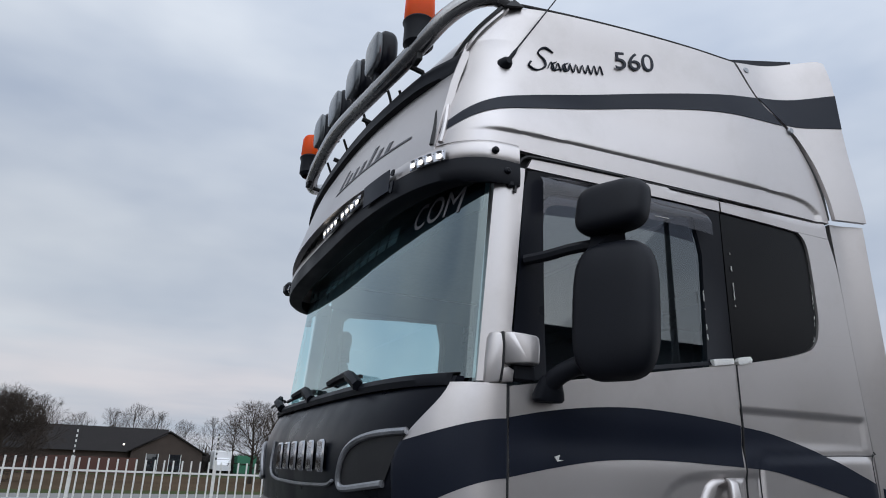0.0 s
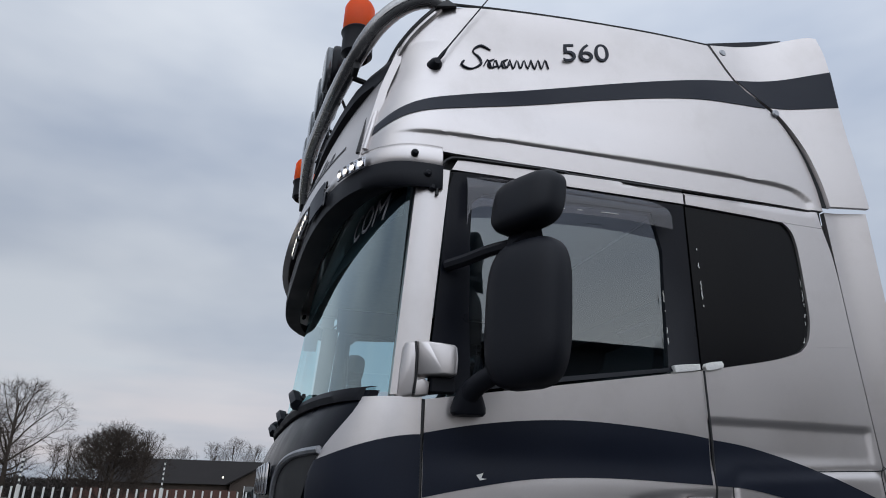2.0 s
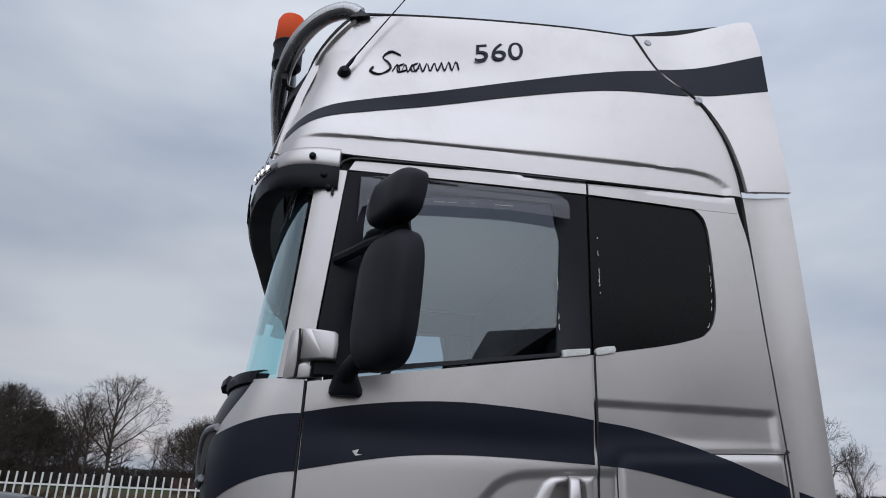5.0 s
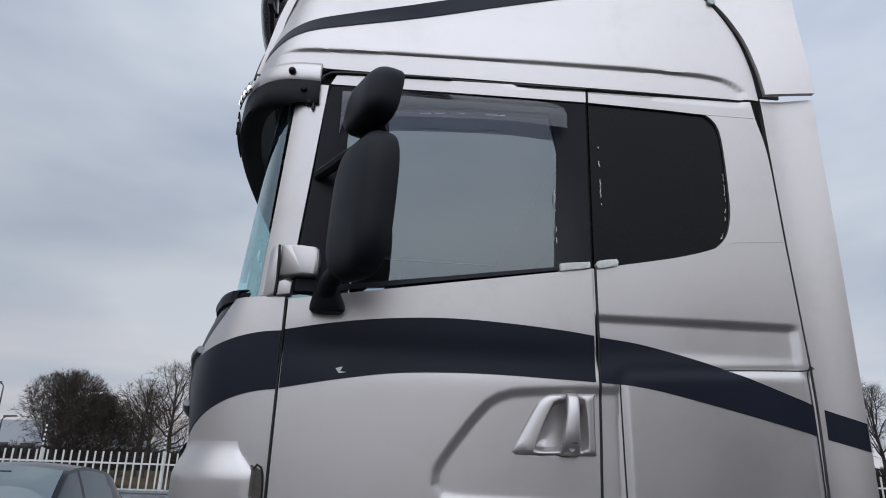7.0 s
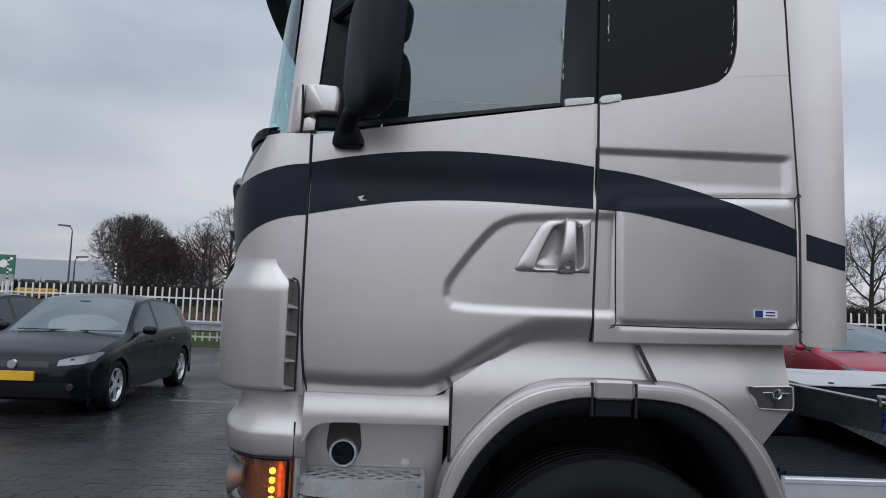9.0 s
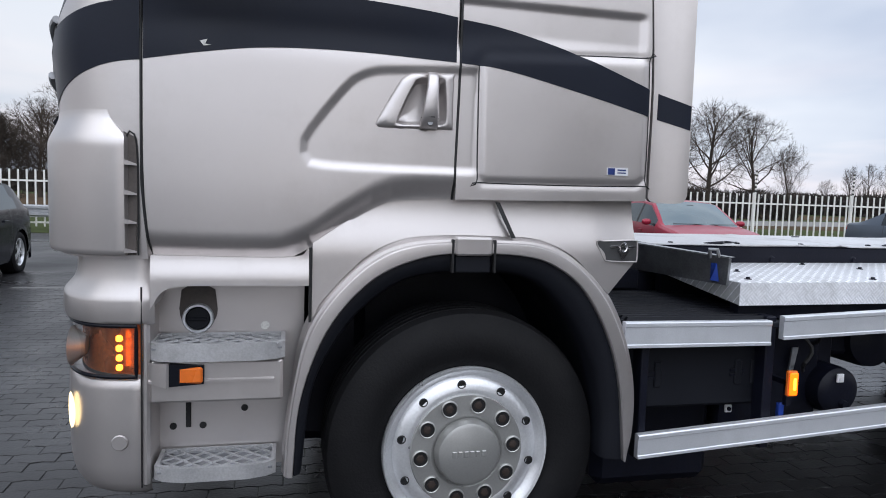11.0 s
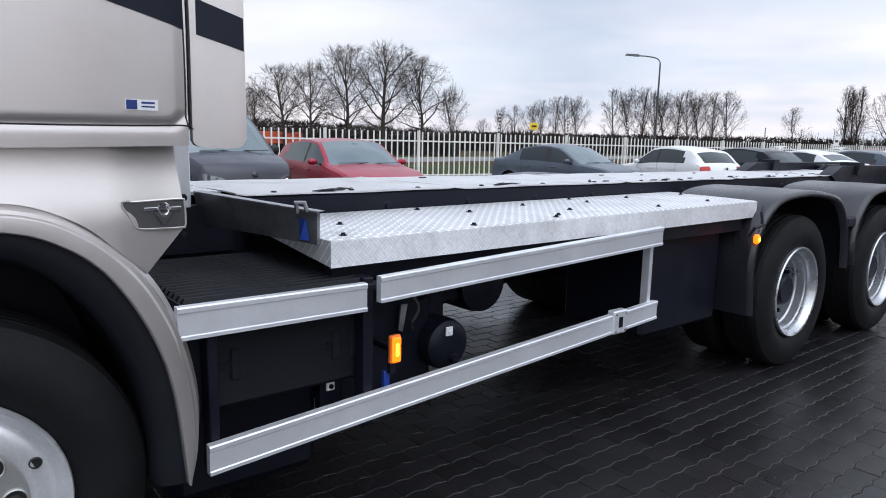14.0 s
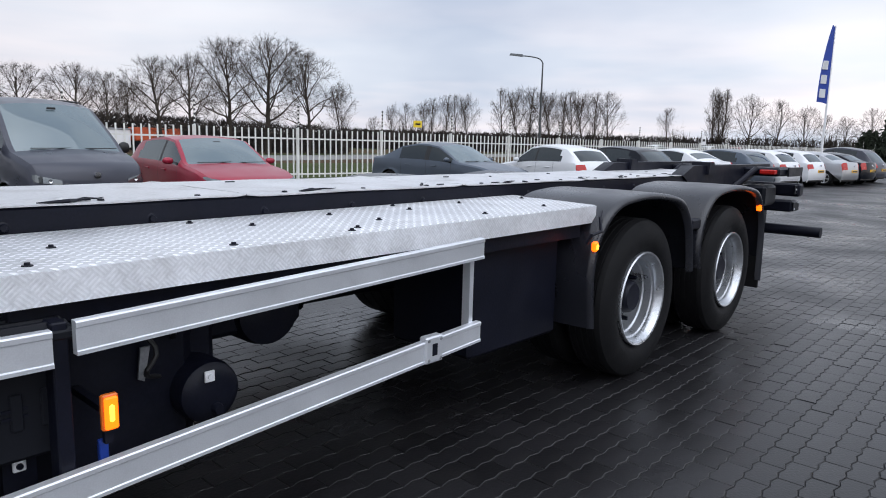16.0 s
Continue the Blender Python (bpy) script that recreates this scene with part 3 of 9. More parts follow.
    sh = Shape().sheet(on_side(coons([(-0.078, 2.812), (0.20, 2.806), (0.350, 2.801), (0.535, 2.801)], [(-0.078, 2.861), (0.3, 2.866), (0.524, 2.868)], [(-0.078, 2.812), (-0.078, 2.861)], [(0.535, 2.801), (0.524, 2.868)], 30, 5)), (0, 1, 0), 0.02)
    if far:
        sh.flipped_side()
    part("cab_top_frame", sh, SILVER, truck)
    sh = Shape().sheet([[(x, cab_y(x, z) + 0.010, z) for x, z in r] for r in coons([(-0.076, 2.207), (0.02, 2.224), (0.20, 2.26), (0.30, 2.287), (0.36, 2.318)], [(-0.076, 2.81), (0.22, 2.804), (0.355, 2.798), (0.38, 2.775), (0.395, 2.72)], [(-0.076, 2.207), (-0.076, 2.81)], [(0.36, 2.318), (0.395, 2.37), (0.405, 2.5), (0.395, 2.72)], 24, 24)], (0, 1, 0), 0.01)
    if far:
        sh.flipped_side()
    part("rear_side_window", sh, DARKGLASS, skin, "fixed dark window behind the door")
    # front corner panel
    rows = []
    for k in range(40):
        z = 1.185 + (2.055 - 1.185) * k / 39
        a = reach(z)
        y1 = 0.20 - 0.13 * step(1.80, 2.05, z)
        t0, t1 = theta_x(-1.052 + 0.021 * max(0, (1.42 - z) / 0.235), a), theta_y(y1)
        row = []
        for u in np.linspace(0, 1, 26):
            x, y = round_plan(t0 + (t1 - t0) * u, a)
            row.append((x, y + side_inset(z), z))
        rows.append(row)
    sh = Shape().sheet(rows, (0.3, 1, 0), 0.03)
    if far:
        sh.flipped_side()
    corner = part("front_corner_panel", sh, SILVER, truck, "", 50)
    # raised air deflector on the corner, open along its rear edge
    rows = []
    for z in [1.196, 1.199, 1.206] + list(np.linspace(1.215, 1.50, 10)) + list(np.linspace(1.515, 1.628, 12)):
        a = reach(z)
        d = 0.034 * step(1.625, 1.525, z) * (0.72 if z < 1.198 else 0.92 if z < 1.203 else 1.0)
        xr = -1.088 - 0.035 * step(1.545, 1.60, z) - 0.02 * step(1.58, 1.63, z)
        t0, t1 = theta_x(xr, a), theta_y(0.24)
        row = []
        for u in np.linspace(0, 1, 30):
            th = t0 + (t1 - t0) * u
            p, q = Vector(round_plan(max(0, th - 1), a)), Vector(round_plan(th + 1, a))
            n_ = Vector((-(q.y - p.y), q.x - p.x)).normalized()
            if n_.y > 0 and n_.x > 0:
                n_ = -n_
            x, y = round_plan(th, a)
            e = 0.0 if z > 1.60 else 0.006 * (1 - min(1, u / 0.04)) ** 2
            row.append((x + n_.x * (d + 0.0012), y + side_inset(z) + n_.y * (d + 0.0012 - e), z))
        rows.append(row)
    sh = Shape().sheet(rows, (0.25, 1, 0), 0.034)
    if far:
        sh.flipped_side()
    part("corner_deflector", sh, SILVER, corner, "", 40)
    if not far:
        near_corner = corner
    # roof side skin
    sh = Shape()
    rows = coons([(-1.262, 2.87), (-1.10, 2.858), (-0.95, 2.852), (-0.5, 2.862), (0.0, 2.870), (0.40, 2.874), (0.556, 2.872)],
                 [(-1.02, 3.515), (-0.741, 3.555), (-0.444, 3.589), (-0.106, 3.615), (0.176, 3.622)],
                 [(-1.262, 2.89), (-1.243, 2.974), (-1.200, 3.175), (-1.140, 3.36), (-1.02, 3.515)],
                 [(0.556, 2.876), (0.543, 3.012), (0.504, 3.165), (0.42, 3.316), (0.276, 3.435), (0.176, 3.622)], 120 if not far else 20, 130 if not far else 14)
    r3 = []
    for r in rows:
        row = []
        for x, z in r:
            row.append((x, cab_y(x, z) + roof_wrap(x, z), z))
        r3.append(row)
    # roll the top edge over to the roof
    last = r3[-1]
    for d, up in ((0.03, 0.012), (0.08, 0.02), (0.2, 0.03)):
        r3.append([(x, y + d, z + up) for x, y, z in last])
    sh.sheet(r3, (0, 1, 0), 0.02)
    if far:
        sh.flipped_side()
    part("roof_side_panel", sh, SILVER, truck, "", 50)
    # roof air deflector wings behind the cab
    rows = coons([(0.571, 2.890), (0.745, 2.898)], [(0.19, 3.627), (0.40, 3.668), (0.54, 3.708), (0.66, 3.740), (0.707, 3.738)],
                 [(0.571, 2.890), (0.556, 3.012), (0.517, 3.165), (0.434, 3.316), (0.290, 3.435), (0.19, 3.627)], [(0.745, 2.898), (0.728, 3.56), (0.707, 3.738)], 40, 40)
    sh = Shape().sheet([[(x, wing_y(x, z), z) for x, z in r] for r in rows], (0, 1, 0), 0.018)
    if far:
        sh.flipped_side()
    wing_up = part("upper_air_deflector", sh, SILVER, truck, "", 50)
    rows = coons([(0.629, 1.42), (0.65, 1.404), (0.745, 1.404), (0.768, 1.43)], [(0.566, 2.876), (0.750, 2.886)], [(0.629, 1.42), (0.629, 1.80), (0.612, 2.10), (0.595, 2.36), (0.566, 2.876)], [(0.768, 1.43), (0.765, 2.0), (0.760, 2.4), (0.750, 2.886)], 14, 40)
    sh = Shape().sheet([[(x, 0.006 + side_inset(z) - 0.03 * step(0.6, 0.8, x), z) for x, z in r] for r in rows], (0, 1, 0), 0.02)
    if far:
        sh.flipped_side()
    wing_low = part("side_air_deflector", sh, SILVER, truck, "", 50)
    if not far:
        near_wings = (wing_up, wing_low)

# dark backing sheets added behind the panels, so that gaps read as shadow lines
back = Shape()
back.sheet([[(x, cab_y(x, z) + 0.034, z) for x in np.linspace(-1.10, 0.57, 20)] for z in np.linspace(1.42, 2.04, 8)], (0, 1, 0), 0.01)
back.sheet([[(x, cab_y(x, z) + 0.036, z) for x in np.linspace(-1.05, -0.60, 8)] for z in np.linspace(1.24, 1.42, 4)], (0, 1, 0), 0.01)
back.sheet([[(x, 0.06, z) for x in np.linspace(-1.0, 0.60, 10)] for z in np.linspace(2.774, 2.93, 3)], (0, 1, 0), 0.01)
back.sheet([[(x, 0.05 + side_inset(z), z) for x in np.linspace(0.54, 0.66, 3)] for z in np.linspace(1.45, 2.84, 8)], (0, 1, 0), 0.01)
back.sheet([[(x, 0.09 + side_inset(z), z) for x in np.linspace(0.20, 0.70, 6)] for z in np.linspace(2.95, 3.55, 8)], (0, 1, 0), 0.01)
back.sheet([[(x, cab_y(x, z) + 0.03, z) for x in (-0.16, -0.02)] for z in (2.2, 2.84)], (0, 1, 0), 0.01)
part("gap_backing", back, SEAL_GAP, truck)
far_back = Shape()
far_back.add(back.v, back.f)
part("gap_backing", far_back.flipped_side(), SEAL_GAP, truck)


# dark stripe, in lengths that end at the panel gaps
TOPC = [(-1.06, 1.952), (-0.897, 1.984), (-0.723, 2.006), (-0.546, 2.015), (-0.367, 2.009), (-0.186, 1.995), (-0.081, 1.982), (0.087, 1.960), (0.322, 1.900), (0.608, 1.798), (0.78, 1.740)]
BOTC = [(-1.06, 1.778), (-0.883, 1.813), (-0.714, 1.839), (-0.541, 1.849), (-0.365, 1.849), (-0.188, 1.843), (-0.085, 1.839), (0.08, 1.826), (0.347, 1.769), (0.614, 1.703), (0.78, 1.656)]
tops, bots = np.array(spline(TOPC, 160)), np.array(spline(BOTC, 160))


def stripe_piece(x0, x1, off, owner, ycurve=cab_y):
    rows = []
    for v in np.linspace(0, 1, 9):
        row = []
        for x in np.linspace(x0, x1, 40):
            zt, zb = np.interp(x, tops[:, 0], tops[:, 1]), np.interp(x, bots[:, 0], bots[:, 1])
            z = zb + (zt - zb) * v
            row.append((x, ycurve(x, z) - off, z))
        rows.append(row)
    part("stripe", Shape().sheet(rows, (0, 1, 0), off), STRIPE, owner, "dark blue stripe", 50)


stripe_piece(-1.042, -0.0885, 0.0025, near_door)
stripe_piece(-0.077, 0.612, 0.0025, truck)
stripe_piece(0.646, 0.764, 0.0025, near_wings[1], lambda x, z: 0.006 + side_inset(z) - 0.03 * step(0.6, 0.8, x))
rows = []
for v in np.linspace(0, 1, 8):
    row = []
    for u in np.linspace(0, 1, 30):
        zt, zb = 1.951 - 0.075 * u ** 1.3, 1.778 - 0.13 * u ** 1.2
        z = zb + (zt - zb) * v
        a = reach(z)
        t0, t1 = theta_x(-1.052, a), theta_y(0.20 - 0.13 * step(1.80, 2.05, z))
        x, y = round_plan(t0 + (t1 - t0) * u, a)
        row.append((x - 0.0025 * u, y - 0.0025 * (1 - u), z))
    rows.append(row)
part("stripe", Shape().sheet(rows, (0.3, 1, 0), 0.002), STRIPE, near_corner, "dark blue stripe", 50)
# stripe on the roof side
UT = [(-1.245, 2.974), (-1.141, 3.048), (-0.927, 3.128), (-0.702, 3.195), (-0.344, 3.303), (0.042, 3.402), (0.262, 3.447)]
UB = [(-1.252, 2.938), (-1.138, 3.001), (-0.926, 3.067), (-0.703, 3.129), (-0.347, 3.228), (0.032, 3.307), (0.395, 3.334)]


def roof_y(x, z):
    return cab_y(x, z) + roof_wrap(x, z)


rows = coons(UB, UT, [UB[0], UT[0]], [UB[-1], UT[-1]], 80, 6)
part("roof_stripe", Shape().sheet([[(x, roof_y(x, z) - 0.003, z) for x, z in r] for r in rows], (0, 1, 0), 0.002), STRIPE, truck, "dark blue stripe", 50)
rows = coons([(0.408, 3.337), (0.513, 3.343), (0.731, 3.378)], [(0.277, 3.453), (0.482, 3.489), (0.728, 3.556)], [(0.408, 3.337), (0.277, 3.453)], [(0.731, 3.378), (0.728, 3.556)], 24, 6)
part("stripe", Shape().sheet([[(x, wing_y(x, z) - 0.003, z) for x, z in r] for r in rows], (0, 1, 0), 0.002), STRIPE, near_wings[0], "dark blue stripe", 50)

# black strips laid in the gaps round the door
for nm_, edge_, dx in (("door_seam", DOOR_F, -0.0045), ("door_seam", DOOR_R, 0.0085)):
    part(nm_, Shape().tube([(x + dx, cab_y(x + 0.02 * (dx < 0), z) + 0.0015, z) for x, z in spline(edge_, 40)], 0.0046, 6), SEAL_GAP, truck)

# side locker door with its seam and sticker
seam = Shape()
hp = spline(HATCH + [HATCH[0]], 120)
seam.tube([(x, cab_y(x, z) + 0.0002, z) for x, z in hp], 0.0024, 6)
part("locker_seam", seam, SEAL_GAP, truck)
st = Shape().box(0.462, 0.540, -0.0072, -0.0030, 1.494, 1.520)
stick = part("sticker", st, STICKERWHITE, truck, "small blue and white dealer sticker")
part("sticker_mark", Shape().box(0.464, 0.490, -0.0080, -0.0070, 1.4955, 1.5185), STICKERBLUE, stick)
part("sticker_bar", Shape().box(0.500, 0.532, -0.0080, -0.0070, 1.510, 1.515), STICKERBLUE, stick)
part("sticker_bar", Shape().box(0.500, 0.532, -0.0080, -0.0070, 1.501, 1.505), STICKERBLUE, stick)

# roof top
rows = []
for y in np.linspace(0.20, 2.30, 14):
    bow = 0.04 * (1 - ((y - MID) / 1.05) ** 2)
    rows.append([(x, y, z + 0.028 + bow) for x, z in spline([(-1.05, 3.46), (-0.741, 3.555), (-0.444, 3.592), (-0.106, 3.618), (0.30, 3.63), (0.55, 3.60)], 20)])
part("roof", Shape().sheet(rows, (0, 0, -1), 0.03), SILVER, truck)
# roof front
rows = []
for k in range(18):
    t = k / 17
    z = 2.86 + 0.645 * t
    xs = np.interp(z, [2.86, 2.974, 3.175, 3.36, 3.515], [-1.262, -1.243, -1.200, -1.140, -1.03])
    row = []
    for y in np.linspace(0.16, 2.34, 30):
        d = 1 - abs((y - MID) / 1.09) ** 2.4
        row.append((xs - 0.004 - 0.16 * d * (1 - 0.4 * t), y, z))
    rows.append(row)
part("roof_front_panel", Shape().sheet(rows, (1, 0, 0), 0.03), SILVER, truck)

def roof_face(y, z, off):
    """A point on the roof front."""
    xs = np.interp(z, [2.86, 2.974, 3.175, 3.36, 3.515], [-1.262, -1.243, -1.200, -1.140, -1.03])
    d = 1 - abs((y - MID) / 1.09) ** 2.4
    return xs - 0.004 - off - 0.16 * d * (1 - 0.4 * (z - 2.86) / 0.62), y, z


part("roof_front_trim", Shape().sheet([[roof_face(y, z, o * step(0.14, 0.36, min(y, 2.5 - y))) for y in np.linspace(0.165, 2.335, 32)] for z, o in ((3.212, 0.002), (3.220, 0.028), (3.276, 0.042), (3.306, 0.032), (3.318, 0.002))], (1, 0, 0), 0.02),
     PLASTIC, truck, "black plastic trim strip across the roof front")


# script on the roof front, drawn as plain slanted bars over a long line
SCRIPT = material("grey_script_paint", (0.10, 0.10, 0.11), 0.5)
for k in range(7):
    y = 0.48 + 0.075 * k
    tall = 0.085 if k in (2, 6) else 0.05
    part("script_bar", Shape().sheet([[roof_face(y + q - 0.35 * v * tall, 2.985 + v * tall, 0.003) for q in (0, 0.03)] for v in (0, 0.5, 1)], (1, 0, 0), 0.002), SCRIPT, truck)
part("script_line", Shape().sheet([[roof_face(y, 2.965 + 0.03 * (0.95 - y) + o, 0.003) for y in np.linspace(0.32, 0.98, 16)] for o in (0, 0.010)], (1, 0, 0), 0.002), SCRIPT, truck)
part("roof_corner_lip", Shape().tube([(x, roof_y(x, z) - 0.004, z) for x, z in spline([(-1.246, 2.90), (-1.230, 2.974), (-1.187, 3.175), (-1.127, 3.36), (-1.008, 3.51)], 40)], 0.011, 8), SILVER, truck)
seam = Shape().tube([(x, roof_y(x, z) - 0.006, z) for x, z in spline([(-1.264, 2.90), (-1.250, 2.974), (-1.207, 3.175), (-1.147, 3.36), (-1.027, 3.515)], 40)], 0.010, 6)
part("roof_seal", seam, SEAL_GAP, truck)
part("roof_edge_rail", Shape().tube([(x, cab_y(0.515, z) + 0.010, z + 0.010) for x, z in spline([(-1.01, 3.515), (-0.741, 3.555), (-0.444, 3.589), (-0.106, 3.615), (0.176, 3.622)], 30)], 0.0065, 6), SEAL_GAP, truck)
# flat hinge of the roof deflector
part("deflector_stay", Shape().hull([(0.12, 0.14, 3.648), (0.12, 0.24, 3.652), (0.33, 0.13, 3.662), (0.62, 0.12, 3.752), (0.62, 0.12, 3.784), (0.60, 0.22, 3.790), (0.40, 0.13, 3.728), (0.13, 0.14, 3.664), (0.13, 0.24, 3.668)]), CHASSIS, truck, "black stay on top of the roof deflector")
for x, z in ((0.246, 3.598), (0.434, 3.313)):
    part("screw", Shape().lathe([(-0.004, 0.0), (-0.005, 0.012), (-0.001, 0.016), (0.004, 0.017)], (x, wing_y(x, z), z), "y", 14), GALV, truck)

# rear wall, floor and lining of the cab
hollow = Shape()
hollow.box(0.50, 0.56, 0.06, 2.44, 1.40, 3.62)
hollow.box(-1.30, 0.5, 0.12, 2.38, 1.30, 1.40)
part("cab_rear_wall", hollow, CABIN, truck)
part("cab_ceiling", Shape().box(-1.12, 0.5, 0.12, 2.38, 2.93, 2.96), HEADLINER, truck, "pale grey cab headliner")
part("dashboard", Shape().hull([(-1.30, 0.15, 1.4), (-1.30, 2.35, 1.4), (-1.28, 0.2, 2.05), (-1.28, 2.3, 2.05), (-0.90, 0.15, 1.98), (-0.90, 2.35, 1.98), (-0.85, 0.15, 1.4), (-0.85, 2.35, 1.4)]), CABIN, truck)


def cab_seat(y):
    s = part("cab_seat", Shape().box(-0.55, -0.05, y - 0.25, y + 0.25, 1.42, 1.75, 0.05), SEATCLOTH, truck, "grey cloth cab seat")
    part("seat_back", Shape().hull([(-0.12, y - 0.24, 1.75), (-0.12, y + 0.24, 1.75), (0.02, y - 0.24, 1.75), (0.02, y + 0.24, 1.75), (0.03, y - 0.2, 2.42), (0.03, y + 0.2, 2.42), (0.14, y - 0.2, 2.42), (0.14, y + 0.2, 2.42)]), SEATCLOTH, s)
    part("headrest", Shape().box(0.04, 0.14, y - 0.14, y + 0.14, 2.45, 2.66, 0.04), SEATCLOTH, s)


# assumed bunk, added to darken what shows through the side window
part("assumed_bunk", Shape().box(-0.02, 0.49, 0.16, 2.34, 2.50, 2.92, 0.04), SEATCLOTH, truck, "dark block assumed as a bunk, darkening the view through the window")
cab_seat(0.62)
cab_seat(1.88)
wheel_path = [(-0.78 + 0.21 * math.cos(a) * 0.45, 0.62 + 0.225 * math.sin(a), 2.12 + 0.21 * math.cos(a) * 0.85) for a in np.linspace(0, 2 * math.pi, 33)]
sw = part("steering_wheel", Shape().tube(wheel_path, 0.016, 8), PLASTIC, truck)
part("steering_hub", Shape().hull([(-0.80, 0.55, 2.06), (-0.80, 0.69, 2.06), (-0.76, 0.55, 2.18), (-0.76, 0.69, 2.18), (-0.86, 0.58, 1.98), (-0.86, 0.66, 1.98)]), PLASTIC, sw)

# windscreen
rows = []
for k in range(16):
    z = 2.07 + 0.80 * k / 15
    a = 0.325 - 0.14 * (z - 2.08)
    ys = 0.036
    row = []
    for u in np.linspace(-1, 1, 49):
        th = 90 - (90 - theta_y(ys, 3.0)) * abs(u)
        x, y = round_plan(th, a, 3.0)
        row.append((x, y if u < 0 else 2.5 - y, z + 0.10 * (k / 15) * (1 - abs(u)) ** 0.6))
    rows.append(row)
ws = part("windscreen", Shape().grid(rows), WSGLASS, truck, "clear green-tinted windscreen", fix=False)
ws.visible_shadow = False
def screen_point(y, z, off=0.004):
    a = 0.325 - 0.14 * (z - 2.08) + off
    x, _ = round_plan(theta_y(max(0.0, min(y, 2.5 - y) - 0.004), 3.0), a, 3.0)
    return x, y - off * 0.5 if y < MID else y + off * 0.5, z


rows = []
for k in range(5):
    rows.append([screen_point(y, (2.655 - 0.075 * min(1, min(y, 2.5 - y) / 0.35) ** 0.8) * (1 - k / 4) + 2.80 * k / 4) for y in np.concatenate([np.linspace(0.05, 0.4, 14), np.linspace(0.45, 2.05, 20), np.linspace(2.1, 2.45, 14)])])
part("sun_strip", Shape().grid(rows), BLACKPAINT, ws, "black sun strip with pale lettering")
STRIPGREY = material("grey_lettering", (0.22, 0.22, 0.24), 0.5)
# lettering on the strip: plain bars for the name, then the readable ending
for k in range(9):
    y = 0.56 + 0.115 * k
    part("lettering_bar", Shape().sheet([[screen_point(y + q + 0.016 * v, z, 0.007) for q in (0.0, 0.045, 0.09)] for v, z in ((0, 2.715), (1, 2.65))], (1, 0, 0), 0.001), STRIPGREY, ws)
word = text_mesh("lettering", "COM", 0.132, 0.0008, 0.3)
for v in word.vertices:
    v.co = screen_point(0.285 - v.co.x, 2.690 + v.co.y, 0.008 + v.co.z)
word.materials.clear()
word.materials.append(STRIPGREY)
part("lettering", word, STRIPGREY, ws)

# lower dark front panel, cowl, wipers, badge
rows = []
for k in range(26):
    z = 1.20 + (2.075 - 1.20) * k / 25
    a = reach(z) - 0.004
    row = []
    for u in np.linspace(-1, 1, 61):
        y1 = 0.19 - 0.13 * step(1.80, 2.05, z)
        th = 90 - (90 - theta_y(y1)) * abs(u)
        x, y = round_plan(th, a)
        row.append((x, y if u < 0 else 2.5 - y, z))
    rows.append(row)
front = part("front_panel", Shape().sheet(rows, (1, 0, 0), 0.03), DARKGREY, truck, "dark grey front panel below the windscreen", 50)
cowl = Shape()
rows = []
for z, d in ((2.045, 0.030), (2.065, 0.036), (2.082, 0.026), (2.088, -0.03)):
    rows.append([(lambda p, s: (p[0], p[1] if s < 0 else 2.5 - p[1], z))(round_plan(90 - (90 - theta_y(0.07)) * abs(u), 0.335 + d), u) for u in np.linspace(-1, 1, 49)])
part("cowl", cowl.sheet(rows, (1, 0, 0), 0.02), PLASTIC, truck, "black plastic cowl under the wipers")


def wiper(y0, y1):
    w = part("wiper", Shape().tube(spline([(-1.36, y0, 2.075), (-1.365, y0 + 0.1, 2.12), (-1.34, (y0 + y1) / 2, 2.14), (-1.335, y1, 2.13)], 14), [0.022] * 4 + [0.014] * 10, 6), PLASTIC, truck)
    part("blade", Shape().tube([(-1.335, y0 + 0.05, 2.115), (-1.325, (y0 + y1) / 2, 2.128), (-1.31, y1 + 0.25, 2.12)], 0.009, 5), SEAL_GAP, w)


wiper(0.55, 1.05)
wiper(1.25, 1.75)
wiper(1.9, 2.2)
for side in (0, 1):
    def face(y, z, off):
        x, _ = round_plan(theta_y(y), reach(z))
        return x - off, 2.5 - y if side else y, z

    ring_ = spline([(0.150, 1.906), (0.29, 1.898), (0.40, 1.880), (0.475, 1.848), (0.517, 1.795), (0.532, 1.750), (0.520, 1.728), (0.47, 1.724), (0.34, 1.736), (0.235, 1.748)], 44)
    o = part("side_intake_frame", Shape().tube([face(y, z, 0.006) for y, z in ring_], 0.012, 8), GALV, truck)
    half = len(ring_) // 2
    part("side_intake", Shape().grid([[face(*ring_[i], 0.003) for i in range(half)], [face((ring_[i][0] + ring_[-1 - i][0]) / 2, (ring_[i][1] + ring_[-1 - i][1]) / 2, 0.003) for i in range(half)], [face(*ring_[-1 - i], 0.003) for i in range(half)]]), SEAL_GAP, o)
for k in range(6):
    y = 1.44 - 0.142 * k
    x = round_plan(theta_y(min(y, 2.5 - y)), reach(1.80))[0]
    part("badge_letter", Shape().box(x - 0.014, x, y - 0.045, y + 0.045, 1.772, 1.888, 0.008), CHROME, front, "chrome badge letter drawn as a plain bar")
bd = [(round_plan(theta_y(min(y, 2.5 - y)), reach(z))[0] - 0.004, y, z) for y, z in [(1.68, 1.90), (1.66, 1.75), (1.25, 1.722), (0.70, 1.728), (0.60, 1.745)]]
part("badge_frame", Shape().tube(spline(bd, 30), 0.007, 6), GALV, front)
gr = Shape()
